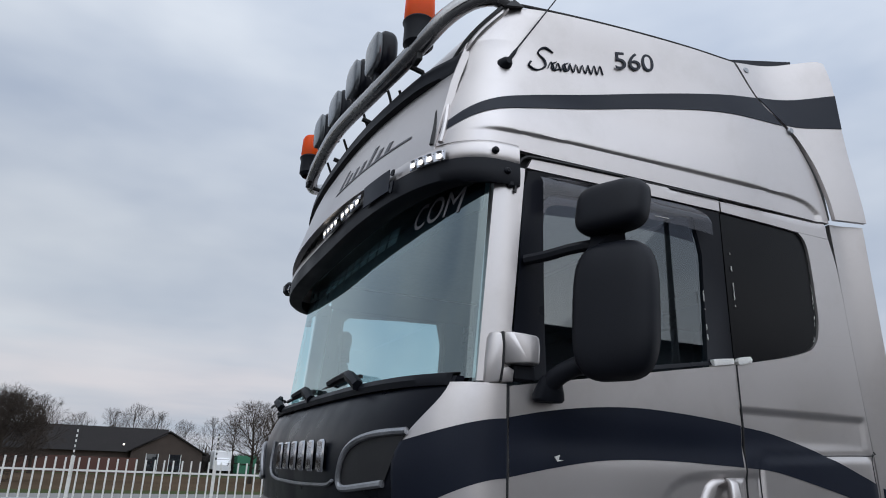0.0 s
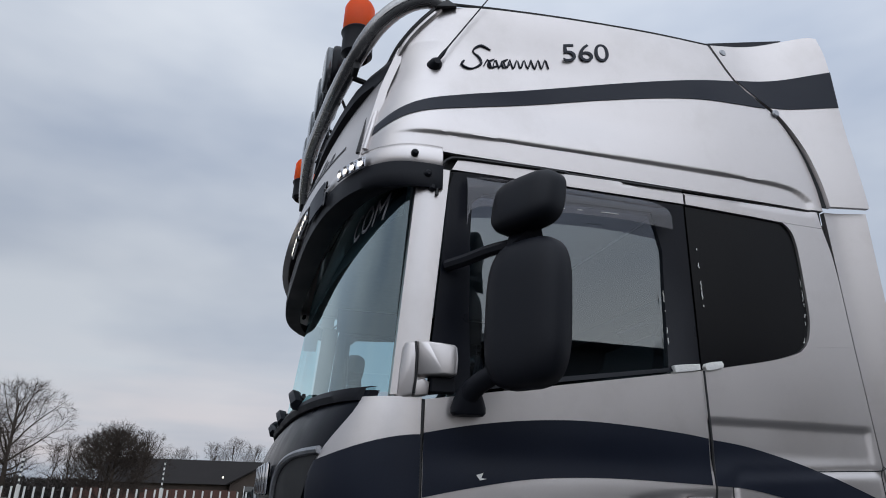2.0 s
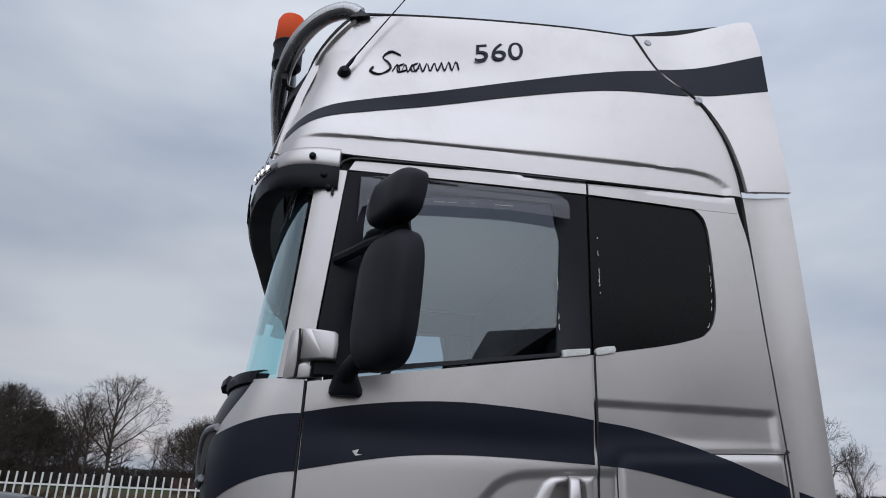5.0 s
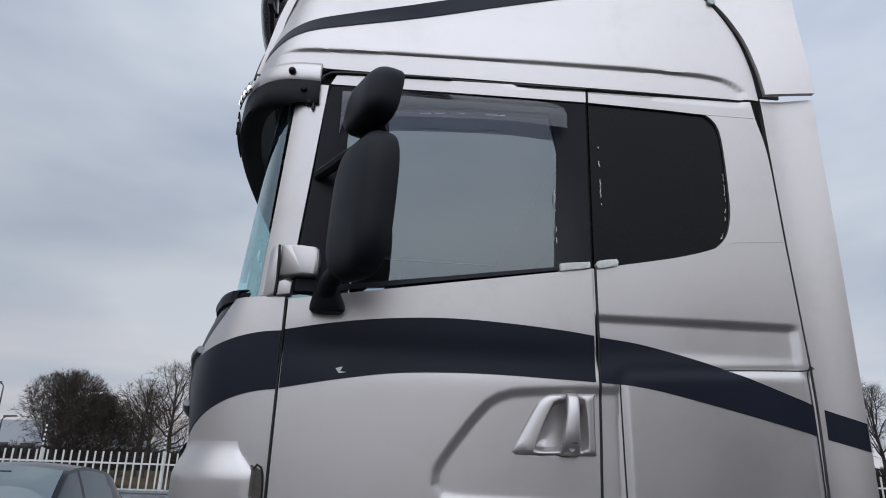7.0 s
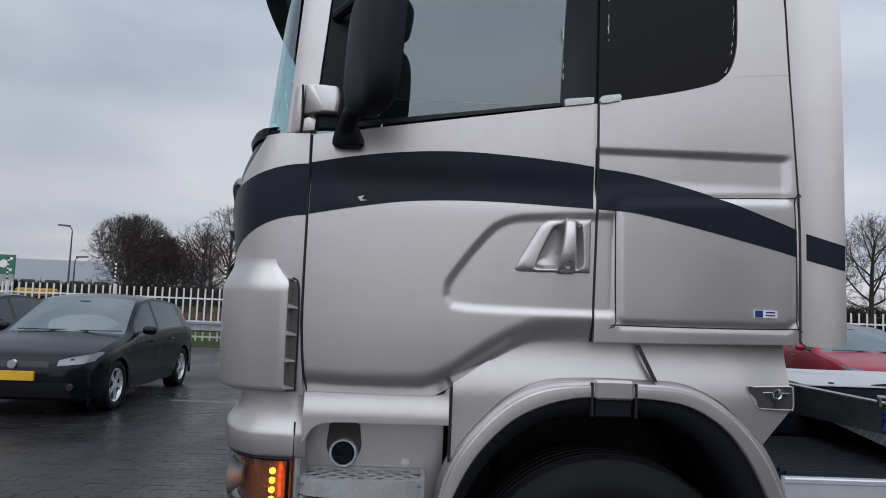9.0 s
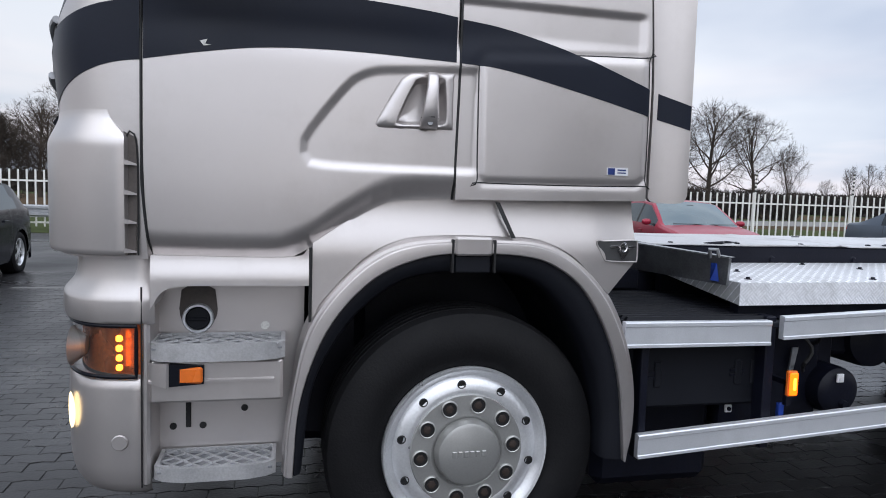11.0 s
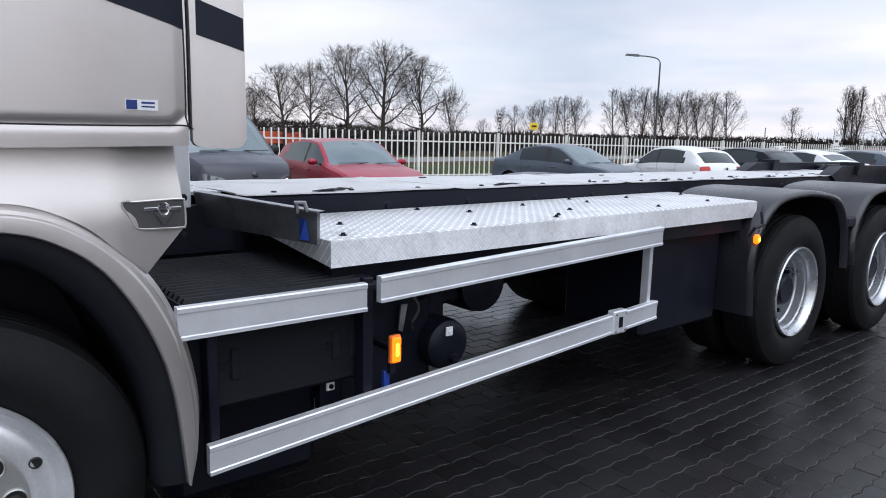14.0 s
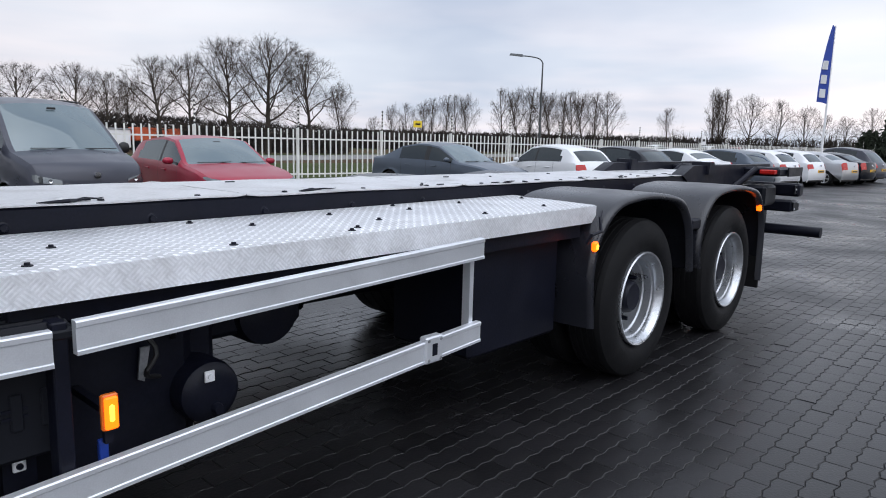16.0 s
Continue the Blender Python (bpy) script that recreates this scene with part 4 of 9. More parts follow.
for z in (1.30, 1.40, 1.50, 1.60):
    rows = []
    for dz, o in ((-0.03, 0.0), (0, 0.02), (0.03, 0.0)):
        rows.append([(round_plan(theta_y(min(y, 2.5 - y)), reach(z))[0] - o, y, z + dz) for y in np.linspace(0.25, 2.25, 24)])
    gr.sheet(rows, (1, 0, 0), 0.01)
part("grille", gr, BLACKPAINT, front)

# dark sheet on the corner panel paints the shade of the slot, with its slats
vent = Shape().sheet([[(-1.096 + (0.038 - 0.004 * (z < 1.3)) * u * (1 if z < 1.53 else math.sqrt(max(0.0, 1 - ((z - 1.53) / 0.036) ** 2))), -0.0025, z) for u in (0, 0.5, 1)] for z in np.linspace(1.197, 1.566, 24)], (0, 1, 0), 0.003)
vent_o = part("corner_vent", vent, RECESS_SHADE, near_corner, "flat dark sheet painted as slot shade, with silver slats")
part("vent_seal", Shape().tube([(x, -0.003, z) for x, z in spline([(-1.056, 1.197), (-1.056, 1.40), (-1.059, 1.52), (-1.066, 1.557), (-1.078, 1.568), (-1.088, 1.552)], 24)], 0.003, 5), SEAL_GAP, vent_o)
for z in (1.209, 1.296, 1.382, 1.470):
    part("slat", Shape().hull([(-1.090, -0.034, z - 0.003), (-1.090, -0.034, z + 0.013), (-1.060, -0.005, z + 0.001), (-1.060, -0.005, z - 0.004), (-1.090, 0.0, z + 0.004), (-1.060, 0.0, z - 0.001)]), SILVER, vent_o)

# bumper, headlamp, step well
bump = Shape()
rows = []
for z, d in ((0.440, -0.075), (0.452, -0.045), (0.48, -0.026), (0.53, -0.016), (0.66, -0.012), (0.775, -0.015), (0.80, -0.020), (0.812, -0.034)):
    row = []
    a = 0.40 + d
    t0 = theta_x(-1.042, a)
    for u in np.linspace(-1, 1, 61):
        th = 90 - (90 - t0) * abs(u)
        x, y = round_plan(th, a)
        y += -d * 0.5
        row.append((x, y if u < 0 else 2.5 - y, z))
    rows.append(row)
bumper = part("bumper", bump.sheet(rows, (0.5, 0.5, 0), 0.03), SILVER, truck, "silver painted bumper", 50)
ledge = Shape()
rows = []
for z, d in ((0.982, -0.020), (0.986, -0.004), (0.995, 0.0), (1.052, 0.002), (1.062, -0.001), (1.072, -0.010), (1.095, -0.030), (1.125, -0.043), (1.165, -0.047), (1.192, -0.046)):
    row = []
    a = 0.40 + d
    t0 = theta_x(-1.03, a)
    for u in np.linspace(-1, 1, 61):
        th = 90 - (90 - t0) * abs(u)
        x, y = round_plan(th, a)
        row.append((x, (y - 0.4 * d if u < 0 else 2.5 - y + 0.4 * d), z))
    rows.append(row)
part("headlamp_ledge", ledge.sheet(rows, (0.5, 0.5, 0), 0.03), SILVER, truck, "", 50)
rows = coons([(-1.026, 1.03), (-0.99, 1.085), (-0.93, 1.102), (-0.75, 1.104), (-0.553, 1.104)], [(-1.026, 1.196), (-0.62, 1.194), (-0.551, 1.222)], [(-1.026, 1.03), (-1.026, 1.196)], [(-0.551, 1.104), (-0.551, 1.222)], 40, 14)
r3 = [[(x, 0.0 + 0.014 * step(1.12, 1.20, z), z) for x, z in r] for r in rows]
part("step_well_top", Shape().sheet(r3, (0, 1, 0), 0.18), SILVER, truck, "", 40)
post = Shape().box(-1.052, -1.028, 0.004, 0.2, 0.47, 1.03, 0.008)
part("bumper_seam", Shape().tube([(-1.050, 0.002, 0.47), (-1.050, 0.002, 1.10)], 0.003, 5), SEAL_GAP, truck)
part("step_well_pillar", post, SILVER, truck)
well = Shape().sheet([[(x, 0.17, z) for x in np.linspace(-1.04, -0.56, 6)] for z in np.linspace(0.46, 1.12, 8)], (0, 1, 0), 0.03)
well_o = part("step_well", well, SILVER, truck)
strip = Shape().box(-1.03, -0.628, 0.006, 0.17, 0.733, 0.867, 0.008)
part("step_strip", strip, SILVER, truck)
part("step_strip_line", Shape().hull([(x, y, z) for x in (-1.032, -0.655) for y, z in ((0.012, 0.795), (-0.002, 0.799), (-0.002, 0.806), (0.012, 0.814))]), SILVER, truck)
pl = part("side_indicator", Shape().box(-0.943, -0.871, -0.016, 0.02, 0.799, 0.851, 0.006), AMBER, truck, "orange side indicator")
part("indicator_housing", Shape().hull([(-0.972, -0.019, 0.862), (-0.972, -0.019, 0.792), (-0.940, -0.010, 0.857), (-0.940, -0.010, 0.796), (-0.868, -0.008, 0.855), (-0.868, -0.008, 0.796), (-0.972, 0.02, 0.862), (-0.972, 0.02, 0.792), (-0.868, 0.02, 0.855), (-0.868, 0.02, 0.796)]), BLACKPAINT, pl)
part("indicator_scoop", Shape().hull([(-1.034, 0.010, 0.862), (-1.034, 0.010, 0.800), (-1.010, -0.012, 0.864), (-1.010, -0.012, 0.796), (-0.975, -0.023, 0.866), (-0.975, -0.023, 0.788), (-0.969, -0.019, 0.864), (-0.969, -0.019, 0.789), (-0.969, 0.01, 0.864), (-0.969, 0.01, 0.789)]), SILVER, pl, "silver scoop before the indicator")
# flat dark patch on the well paints the shade of the filler dent
cup = part("filler_cup", Shape().lathe([(0.006, 0.060), (0.001, 0.058), (0.002, 0.03), (0.002, 0.0)], (-0.905, 0.163, 0.996), "y", 28).hull([(-0.966, 0.163, 1.0), (-0.844, 0.163, 1.0), (-0.958, 0.163, 1.068), (-0.852, 0.163, 1.068), (-0.94, 0.1625, 1.08), (-0.87, 0.1625, 1.08), (-0.966, 0.169, 1.0), (-0.844, 0.169, 1.0), (-0.958, 0.169, 1.068), (-0.852, 0.169, 1.068)]), RECESS_SHADE, truck, "flat dark patch painted as shade in the filler dent")
part("filler_ring", Shape().lathe([(-0.012, 0.039), (-0.018, 0.0405), (-0.018, 0.047), (-0.012, 0.050), (0.002, 0.050)], (-0.905, 0.163, 0.974), "y", 28), ALU, cup, "bright filler ring")
part("filler_cap", Shape().lathe([(-0.014, 0.0), (-0.014, 0.034), (-0.010, 0.038), (0.002, 0.040)], (-0.905, 0.163, 0.974), "y", 28).box(-0.936, -0.874, 0.138, 0.151, 0.968, 0.980, 0.004), PLASTIC, cup, "black filler cap")
part("slot", Shape().box(-0.945, -0.928, 0.165, 0.172, 0.60, 0.70, 0.002), SEAL_GAP, well_o)
for x, z in ((-0.985, 0.605), (-0.89, 0.605), (-0.755, 0.66)):
    part("hole", Shape().lathe([(0, 0), (0, 0.011), (0.004, 0.012)], (x, 0.165, z), "y", 12), SEAL_GAP, well_o)
part("paint_chip", Shape().lathe([(-0.0005, 0), (0, 0.014), (0.001, 0.015)], (-0.69, 0.168, 0.945), "y", 12), FILLER, well_o, "bare spot in the paint")


def cab_step(x0, x1, z, t):
    s = Shape()
    poly = [(x0, 0.16), (x0, 0.02), (x0 + 0.03, -0.005), (x0 + 0.09, -0.022), (x1 - 0.09, -0.022), (x1 - 0.03, -0.005), (x1, 0.02), (x1, 0.16)]
    inn = [(x0 + 0.014, 0.15), (x0 + 0.014, 0.025), (x0 + 0.038, 0.006), (x0 + 0.092, -0.009), (x1 - 0.092, -0.009), (x1 - 0.038, 0.006), (x1 - 0.014, 0.025), (x1 - 0.014, 0.15)]
    s.grid([[(x, y, z - t) for x, y in poly], [(x, y, z) for x, y in poly], [(x, y, z + 0.002) for x, y in inn], [(x, y, z - t) for x, y in inn]], close_u=True)
    base = part("cab_step", s, STEPGRATE, truck, "worn grey metal step with a lattice tread")
    lat = Shape()
    for k in np.arange(-0.2, x1 - x0 + 0.2, 0.062):
        for sgn in (1, -1):
            a = Vector((x0 + k, 0.15, z - 0.004))
            b = Vector((x0 + k + sgn * 0.16, -0.008, z - 0.004))
            pa = []
            for i in range(24):
                p = a.lerp(b, i / 23)
                if x0 + 0.012 < p.x < x1 - 0.012:
                    pa.append(p)
            if len(pa) > 2:
                lat.tube([pa[0], pa[-1]], 0.0042, 4)
    part("lattice", lat, STEPGRATE, base)
    part("step_floor", Shape().box(x0 + 0.01, x1 - 0.01, 0.0, 0.155, z - 0.022, z - 0.016), GALV, base)


cab_step(-1.033, -0.622, 0.925, 0.055)
cab_step(-1.018, -0.648, 0.532, 0.045)
rows = []
for z in np.linspace(0.82, 0.978, 8):
    a = 0.382
    t0, t1 = theta_x(-1.066, a), theta_y(0.42)
    rows.append([(lambda p: (p[0], p[1] + 0.004, z))(round_plan(t0 + (t1 - t0) * u, a)) for u in np.linspace(0, 1, 20)])
hl = part("headlamp", Shape().grid(rows), LENS, truck, "clear headlamp with lit amber indicator leds", fix=False)
rows2 = [[(x + 0.03, y + 0.03, z) for x, y, z in r] for r in rows]
# amber glow of the leds is painted into the reflector's colour
part("headlamp_back", Shape().grid(rows2), material("amber_glow_reflector", (0.50, 0.15, 0.05), 0.28, 0.6, 0.4, 12, 80, 0.05), hl)
part("headlamp_bezel", Shape().tube(list(reversed(rows[0][1:])) + [rows[0][0]] + [r[0] for r in rows[1:]] + rows[-1][1:], 0.0065, 6), BLACKPAINT, hl)
part("headlamp_bowl", Shape().lathe([(-0.012, 0.064), (-0.006, 0.056), (0.03, 0.03), (0.034, 0.0)], (-1.262, 0.115, 0.90), "x", 28), HUBPAINT, hl, "round bright headlamp bowl")
for z in np.linspace(0.85, 0.94, 4):
    part("indicator_led", Shape().box(-1.125, -1.106, 0.006, 0.02, z - 0.010, z + 0.010, 0.005), AMBERCORE, hl, "lit amber led")
rows = []
for z in np.linspace(0.632, 0.748, 11):
    hw_ = 0.034 * math.sqrt(max(0.0, 1 - ((z - 0.69) / 0.0585) ** 2)) + 0.001
    rows.append([(lambda p: (p[0] - 0.003, p[1] - 0.002, z))(round_plan(theta_y(0.125 + hw_ * u), 0.392)) for u in np.linspace(-1, 1, 7)])
fog_lens = Shape().grid(rows)
part("fog_lamp", fog_lens, FOGON, bumper, "lit white fog lamp")
part("sensor_cover", Shape().lathe([(-0.003, 0.0), (-0.003, 0.022), (0.002, 0.025)], (-1.115, 0.004, 0.615), "y", 20), SILVER, bumper)

# front mudguard
ARCH_O = [(-0.624, 0.484), (-0.614, 0.647), (-0.571, 0.912), (-0.504, 1.051), (-0.371, 1.189), (-0.251, 1.248), (-0.110, 1.264), (0.075, 1.264), (0.228, 1.255), (0.350, 1.203), (0.481, 1.081), (0.566, 0.922), (0.611, 0.738), (0.612, 0.572), (0.587, 0.458)]
ARCH_I = [(-0.594, 0.481), (-0.572, 0.735), (-0.488, 0.963), (-0.353, 1.120), (-0.197, 1.194), (-0.035, 1.214), (0.173, 1.205), (0.292, 1.167), (0.398, 1.081), (0.491, 0.923), (0.546, 0.741), (0.575, 0.469)]
ARCH_B = [(-0.567, 0.481), (-0.535, 0.752), (-0.47, 0.90), (-0.38, 1.02), (-0.235, 1.12), (-0.034, 1.148), (0.20, 1.125), (0.35, 1.00), (0.45, 0.82), (0.49, 0.65), (0.50, 0.47)]
ao, ai, ab = spline(ARCH_O, 90), spline(ARCH_I, 90), spline(ARCH_B, 90)
rows = coons([(-0.540, 0.985), (-0.504, 1.058), (-0.371, 1.196), (-0.251, 1.256), (-0.110, 1.272), (0.075, 1.272), (0.228, 1.263), (0.350, 1.211), (0.430, 1.14), (0.503, 1.071)],
             [(-0.540, 1.240), (-0.455, 1.296), (-0.355, 1.357), (-0.287, 1.382), (-0.2, 1.392), (0.0, 1.397), (0.26, 1.402), (0.595, 1.406)],
             [(-0.540, 0.985), (-0.540, 1.240)], [(0.503, 1.071), (0.604, 1.185), (0.611, 1.21), (0.595, 1.406)], 70, 20)
mud = part("front_mudguard", Shape().sheet([[(x, 0.012 + 0.028 * step(1.20, 1.38, z) + 0.02 * step(0.42, 0.6, x), z) for x, z in r] for r in rows], (0, 1, 0), 0.03), SILVER, truck, "", 50)
lip = Shape()
rws = []
for t, d in ((-0.22, 0.03), (0.0, 0.012), (0.02, -0.004), (0.07, -0.010), (0.22, -0.012), (0.27, -0.019), (0.33, -0.022), (0.6, -0.024), (0.93, -0.023), (0.99, -0.018), (1.0, -0.005), (1.0, 0.02)):
    rws.append([(o[0] + (i[0] - o[0]) * t, d, o[1] + (i[1] - o[1]) * t) for o, i in zip(ao, ai)])
lip.grid(rws)
part("arch_lip", lip, SILVER, mud, "", 28)
rws = []
for t, d in ((0.0, -0.004), (0.3, -0.006), (0.8, 0.005), (1.0, 0.03), (1.0, 0.12)):
    rws.append([(o[0] + (i[0] - o[0]) * t, d, o[1] + (i[1] - o[1]) * t) for o, i in zip(ai, ab)])
rws.append([(x * 0.97, 0.75, z) for x, z in ab])
part("arch_rubber", Shape().grid(rws), PLASTIC, mud, "black plastic arch edge and liner", 50)
part("arch_clip", Shape().box(-0.077, 0.052, -0.012, 0.02, 1.148, 1.210, 0.006), PLASTIC, mud)
part("arch_clip_cap", Shape().box(-0.077, 0.052, -0.030, 0.02, 1.208, 1.270, 0.007), SILVER, mud)
for x in (-0.085, 0.060):
    part("clip_gap", Shape().box(x - 0.004, x + 0.004, -0.027, 0.0, 1.150, 1.262, 0.002), SEAL_GAP, mud)
part("mudguard_gap", Shape().hull([(0.066, 0.014, 1.388), (0.082, 0.014, 1.388), (0.122, -0.004, 1.268), (0.138, -0.004, 1.268), (0.07, 0.03, 1.388), (0.13, 0.02, 1.268)]), SEAL_GAP, mud)
part("mudguard_gap", Shape().box(-0.550, -0.541, 0.004, 0.05, 0.985, 1.225), SEAL_GAP, mud)
EMBLEM = material("dark_satin_emblem_plate", (0.085, 0.085, 0.088), 0.42, 0.5, 0.1, 8, 150, 0.03)
em_line = spline([(0.470, 1.262), (0.452, 1.264), (0.448, 1.252), (0.462, 1.228), (0.476, 1.200), (0.490, 1.191), (0.540, 1.189), (0.596, 1.189), (0.606, 1.196), (0.605, 1.255), (0.598, 1.266), (0.540, 1.265), (0.470, 1.262)], 40)
em = part("emblem_plate", Shape().prism([tuple(p) for p in em_line[:-1]], 0.018, 0.05), EMBLEM, mud, "dark metal emblem plate")
part("emblem_rim", Shape().tube([(x, 0.017, z) for x, z in em_line], 0.0028, 6), SILVER, em)
part("emblem_wings", Shape().box(0.50, 0.595, 0.012, 0.019, 1.238, 1.246, 0.001), CHROME, em)
part("emblem_vee", Shape().hull([(0.525, 0.010, 1.232), (0.572, 0.010, 1.232), (0.549, 0.010, 1.196), (0.525, 0.019, 1.232), (0.572, 0.019, 1.232), (0.549, 0.019, 1.196)]), CHROME, em)
part("emblem_ring", Shape().tube([(0.549 + 0.013 * math.cos(a), 0.009, 1.240 + 0.016 * math.sin(a)) for a in np.linspace(0, 2 * math.pi, 17)], 0.0035, 6), CHROME, em)

# door handle
hp_out = spline([(-0.349, 1.628), (-0.335, 1.66), (-0.275, 1.765), (-0.255, 1.785), (-0.22, 1.798), (-0.10, 1.803), (-0.094, 1.795), (-0.094, 1.70), (-0.094, 1.628), (-0.10, 1.621), (-0.22, 1.620), (-0.335, 1.619), (-0.349, 1.628)], 49)[:-1]
hp_c = Vector((-0.195, 1.706))
cup_o = []
for px_, pz_ in hp_out:
    # the nearest way from the plate's rim to the cup's rim
    dr = (Vector((px_, pz_)) - hp_c).normalized()
    best = max(CUP_LINE, key=lambda p: (Vector(p) - hp_c).normalized().dot(dr))
    cup_o.append(best)
ring3 = [[(x, 0.018, z) for x, z in hp_out], [(x, 0.006, z) for x, z in hp_out], [(x * 0.94 - 0.195 * 0.06, 0.0, z * 0.94 + 1.706 * 0.06) for x, z in hp_out],
         [(x * 0.45 + cx * 0.55, -0.004, z * 0.45 + cz * 0.55) for (x, z), (cx, cz) in zip(hp_out, cup_o)], [(x, -0.003, z) for x, z in cup_o]]
hd = part("handle_plate", Shape().grid(ring3, close_u=True), SILVER, near_door, "silver door handle set in a dished plate", 50)


def shrink(k, d):
    return [(-0.195 + (x + 0.195) * k, d, 1.708 + (z - 1.708) * k) for x, z in CUP_LINE]


part("handle_cup", Shape().grid([shrink(1.03, -0.0035), shrink(0.97, 0.001), shrink(0.90, 0.030), shrink(0.80, 0.044), shrink(0.5, 0.048), shrink(0.02, 0.048)], close_u=True), SILVER, hd, "", 50)
grip = []
for z, xc, hw_, yc, hd_ in ((1.803, -0.168, 0.014, 0.004, 0.004), (1.800, -0.168, 0.016, -0.006, 0.010), (1.785, -0.168, 0.018, -0.018, 0.012), (1.74, -0.171, 0.020, -0.027, 0.012), (1.69, -0.175, 0.023, -0.028, 0.013), (1.655, -0.177, 0.027, -0.022, 0.014),
                            (1.640, -0.177, 0.029, -0.012, 0.015), (1.622, -0.176, 0.030, -0.004, 0.013), (1.618, -0.176, 0.026, 0.004, 0.008)):
    grip.append([(xc + hw_ * math.copysign(abs(math.cos(a)) ** 0.6, math.cos(a)), yc + hd_ * math.copysign(abs(math.sin(a)) ** 0.6, math.sin(a)), z) for a in np.linspace(0, 2 * math.pi, 20, endpoint=False)])
part("handle_grip", Shape().grid(grip, close_u=True), SILVER, hd, "", 50)
part("grip_line", Shape().tube([(-0.205, -0.022, 1.653), (-0.19, -0.034, 1.656), (-0.165, -0.036, 1.656), (-0.149, -0.024, 1.652)], 0.0016, 5), SEAL_GAP, hd)
part("lock", Shape().lathe([(-0.004, 0), (-0.004, 0.008), (0.0, 0.010), (0.006, 0.010)], (-0.176, -0.023, 1.638), "y", 14), GALV, hd)
# chips and flaking filler
for pts in ([(-0.883, 1.846), (-0.862, 1.852), (-0.868, 1.838), (-0.850, 1.836), (-0.872, 1.832)],):
    part("paint_chip", Shape().prism(pts, cab_y(-0.87, 1.84) - 0.0045, cab_y(-0.87, 1.84)), FILLER, near_door, "pale chip in the stripe")
for x0, x1, z0, z1 in ((-0.196, -0.095, 2.187, 2.209), (-0.072, -0.002, 2.205, 2.228)):
    r = random.Random(int(1000 * (x0 + 5)))
    pts = [(x0 + (x1 - x0) * u + r.uniform(-0.004, 0.004), cab_y(x0, z0) - 0.006 + r.uniform(-0.004, 0.003), z0 + (z1 - z0) * v + 0.15 * (x1 - x0) * u + r.uniform(-0.003, 0.003)) for u in np.linspace(0, 1, 7) for v in (0, 0.5, 1)]
    part("filler_patch", Shape().hull(pts + [(x, 0.02, z) for x, _, z in pts]), FILLER, near_door, "white flaking filler at the sill")

sr = random.Random(3)
for path, n_ in (([(-0.050, 2.70), (-0.046, 2.56), (-0.044, 2.42), (-0.040, 2.30)], 9), ([(0.395, 2.62), (0.392, 2.46), (0.372, 2.35), (0.33, 2.300), (0.26, 2.275)], 9), ([(-0.207, 2.56), (-0.203, 2.42), (-0.200, 2.24)], 8), ([(-0.80, 2.690), (-0.50, 2.712), (-0.25, 2.718)], 10)):
    pts = spline(path, 60)
    for k in range(n_):
        a = sr.randrange(2, 52)
        b = a + sr.randrange(2, 6)
        part("sealant_fleck", Shape().tube([(x + sr.gauss(0, 0.0012), cab_y(x, z) + (0.006 if z < 2.68 or x > 0 else -0.031), z) for x, z in pts[a:b]], sr.uniform(0.0007, 0.0017), 5), FILLER, near_door)

# wind deflector over the side window
rows = coons([(-0.93, 2.60), (-0.91, 2.66), (-0.80, 2.68), (-0.40, 2.70), (-0.165, 2.69)], [(-0.93, 2.775), (-0.80, 2.795), (-0.40, 2.80), (-0.20, 2.795), (-0.165, 2.74)], [(-0.93, 2.60), (-0.93, 2.775)], [(-0.165, 2.69), (-0.165, 2.74)], 30, 8)
wd = part("wind_deflector", Shape().grid([[(x, cab_y(x, z) - 0.03 + 0.03 * step(2.75, 2.80, z), z) for x, z in r] for r in rows]), SMOKE, near_door, "smoked plastic wind deflector", fix=False)
wd.visible_shadow = False

# sun visor round the cab front
def visor_row(a, z, th0, inset, lift=0.11, n=61):
    row = []
    for u in np.linspace(-1, 1, n):
        th = 90 - (90 - th0) * abs(u)
        x, y = round_plan(th, a, 3.2)
        y += inset
        k = (1 - abs(u)) ** 0.6
        row.append((x + 0.02 * k, y if u < 0 else 2.5 - y, z + lift * k))
    return row


visor = part("sun_visor", Shape().sheet([visor_row(0.390, 2.806, 0.2, -0.010, 0.012), visor_row(0.393, 2.83, 0.2, -0.012, 0.012), visor_row(0.388, 2.862, 0.2, -0.009, 0.004), visor_row(0.372, 2.880, 0.2, 0.0, 0.004), visor_row(0.272, 2.892, 0.2, 0.03, 0.004)], (0.3, 0.4, -0.5), 0.012), SILVER, truck, "silver and black sun visor over the windscreen", 50)
part("visor_lower", Shape().sheet([visor_row(0.312, 2.728, 0.2, 0.006, 0.006), visor_row(0.372, 2.722, 0.2, -0.008, 0.006), visor_row(0.396, 2.734, 0.2, -0.013, 0.006), visor_row(0.398, 2.77, 0.2, -0.014, 0.003), visor_row(0.395, 2.805, 0.2, -0.012, 0.012)], (0.3, 0.3, 0.0), 0.012), PLASTIC, visor, "dark plastic lower visor blade", 50)
for x, z in ((-1.106, 2.836), (-1.060, 2.768)):
    part("bolt", Shape().lathe([(-0.010, 0.0), (-0.010, 0.006), (-0.004, 0.012), (0.006, 0.013)], (x, -0.013, z), "y", 14), BLACKPAINT, visor)
part("visor_end", Shape().box(-1.052, -1.030, -0.012, 0.04, 2.715, 2.80, 0.006), PLASTIC, visor)


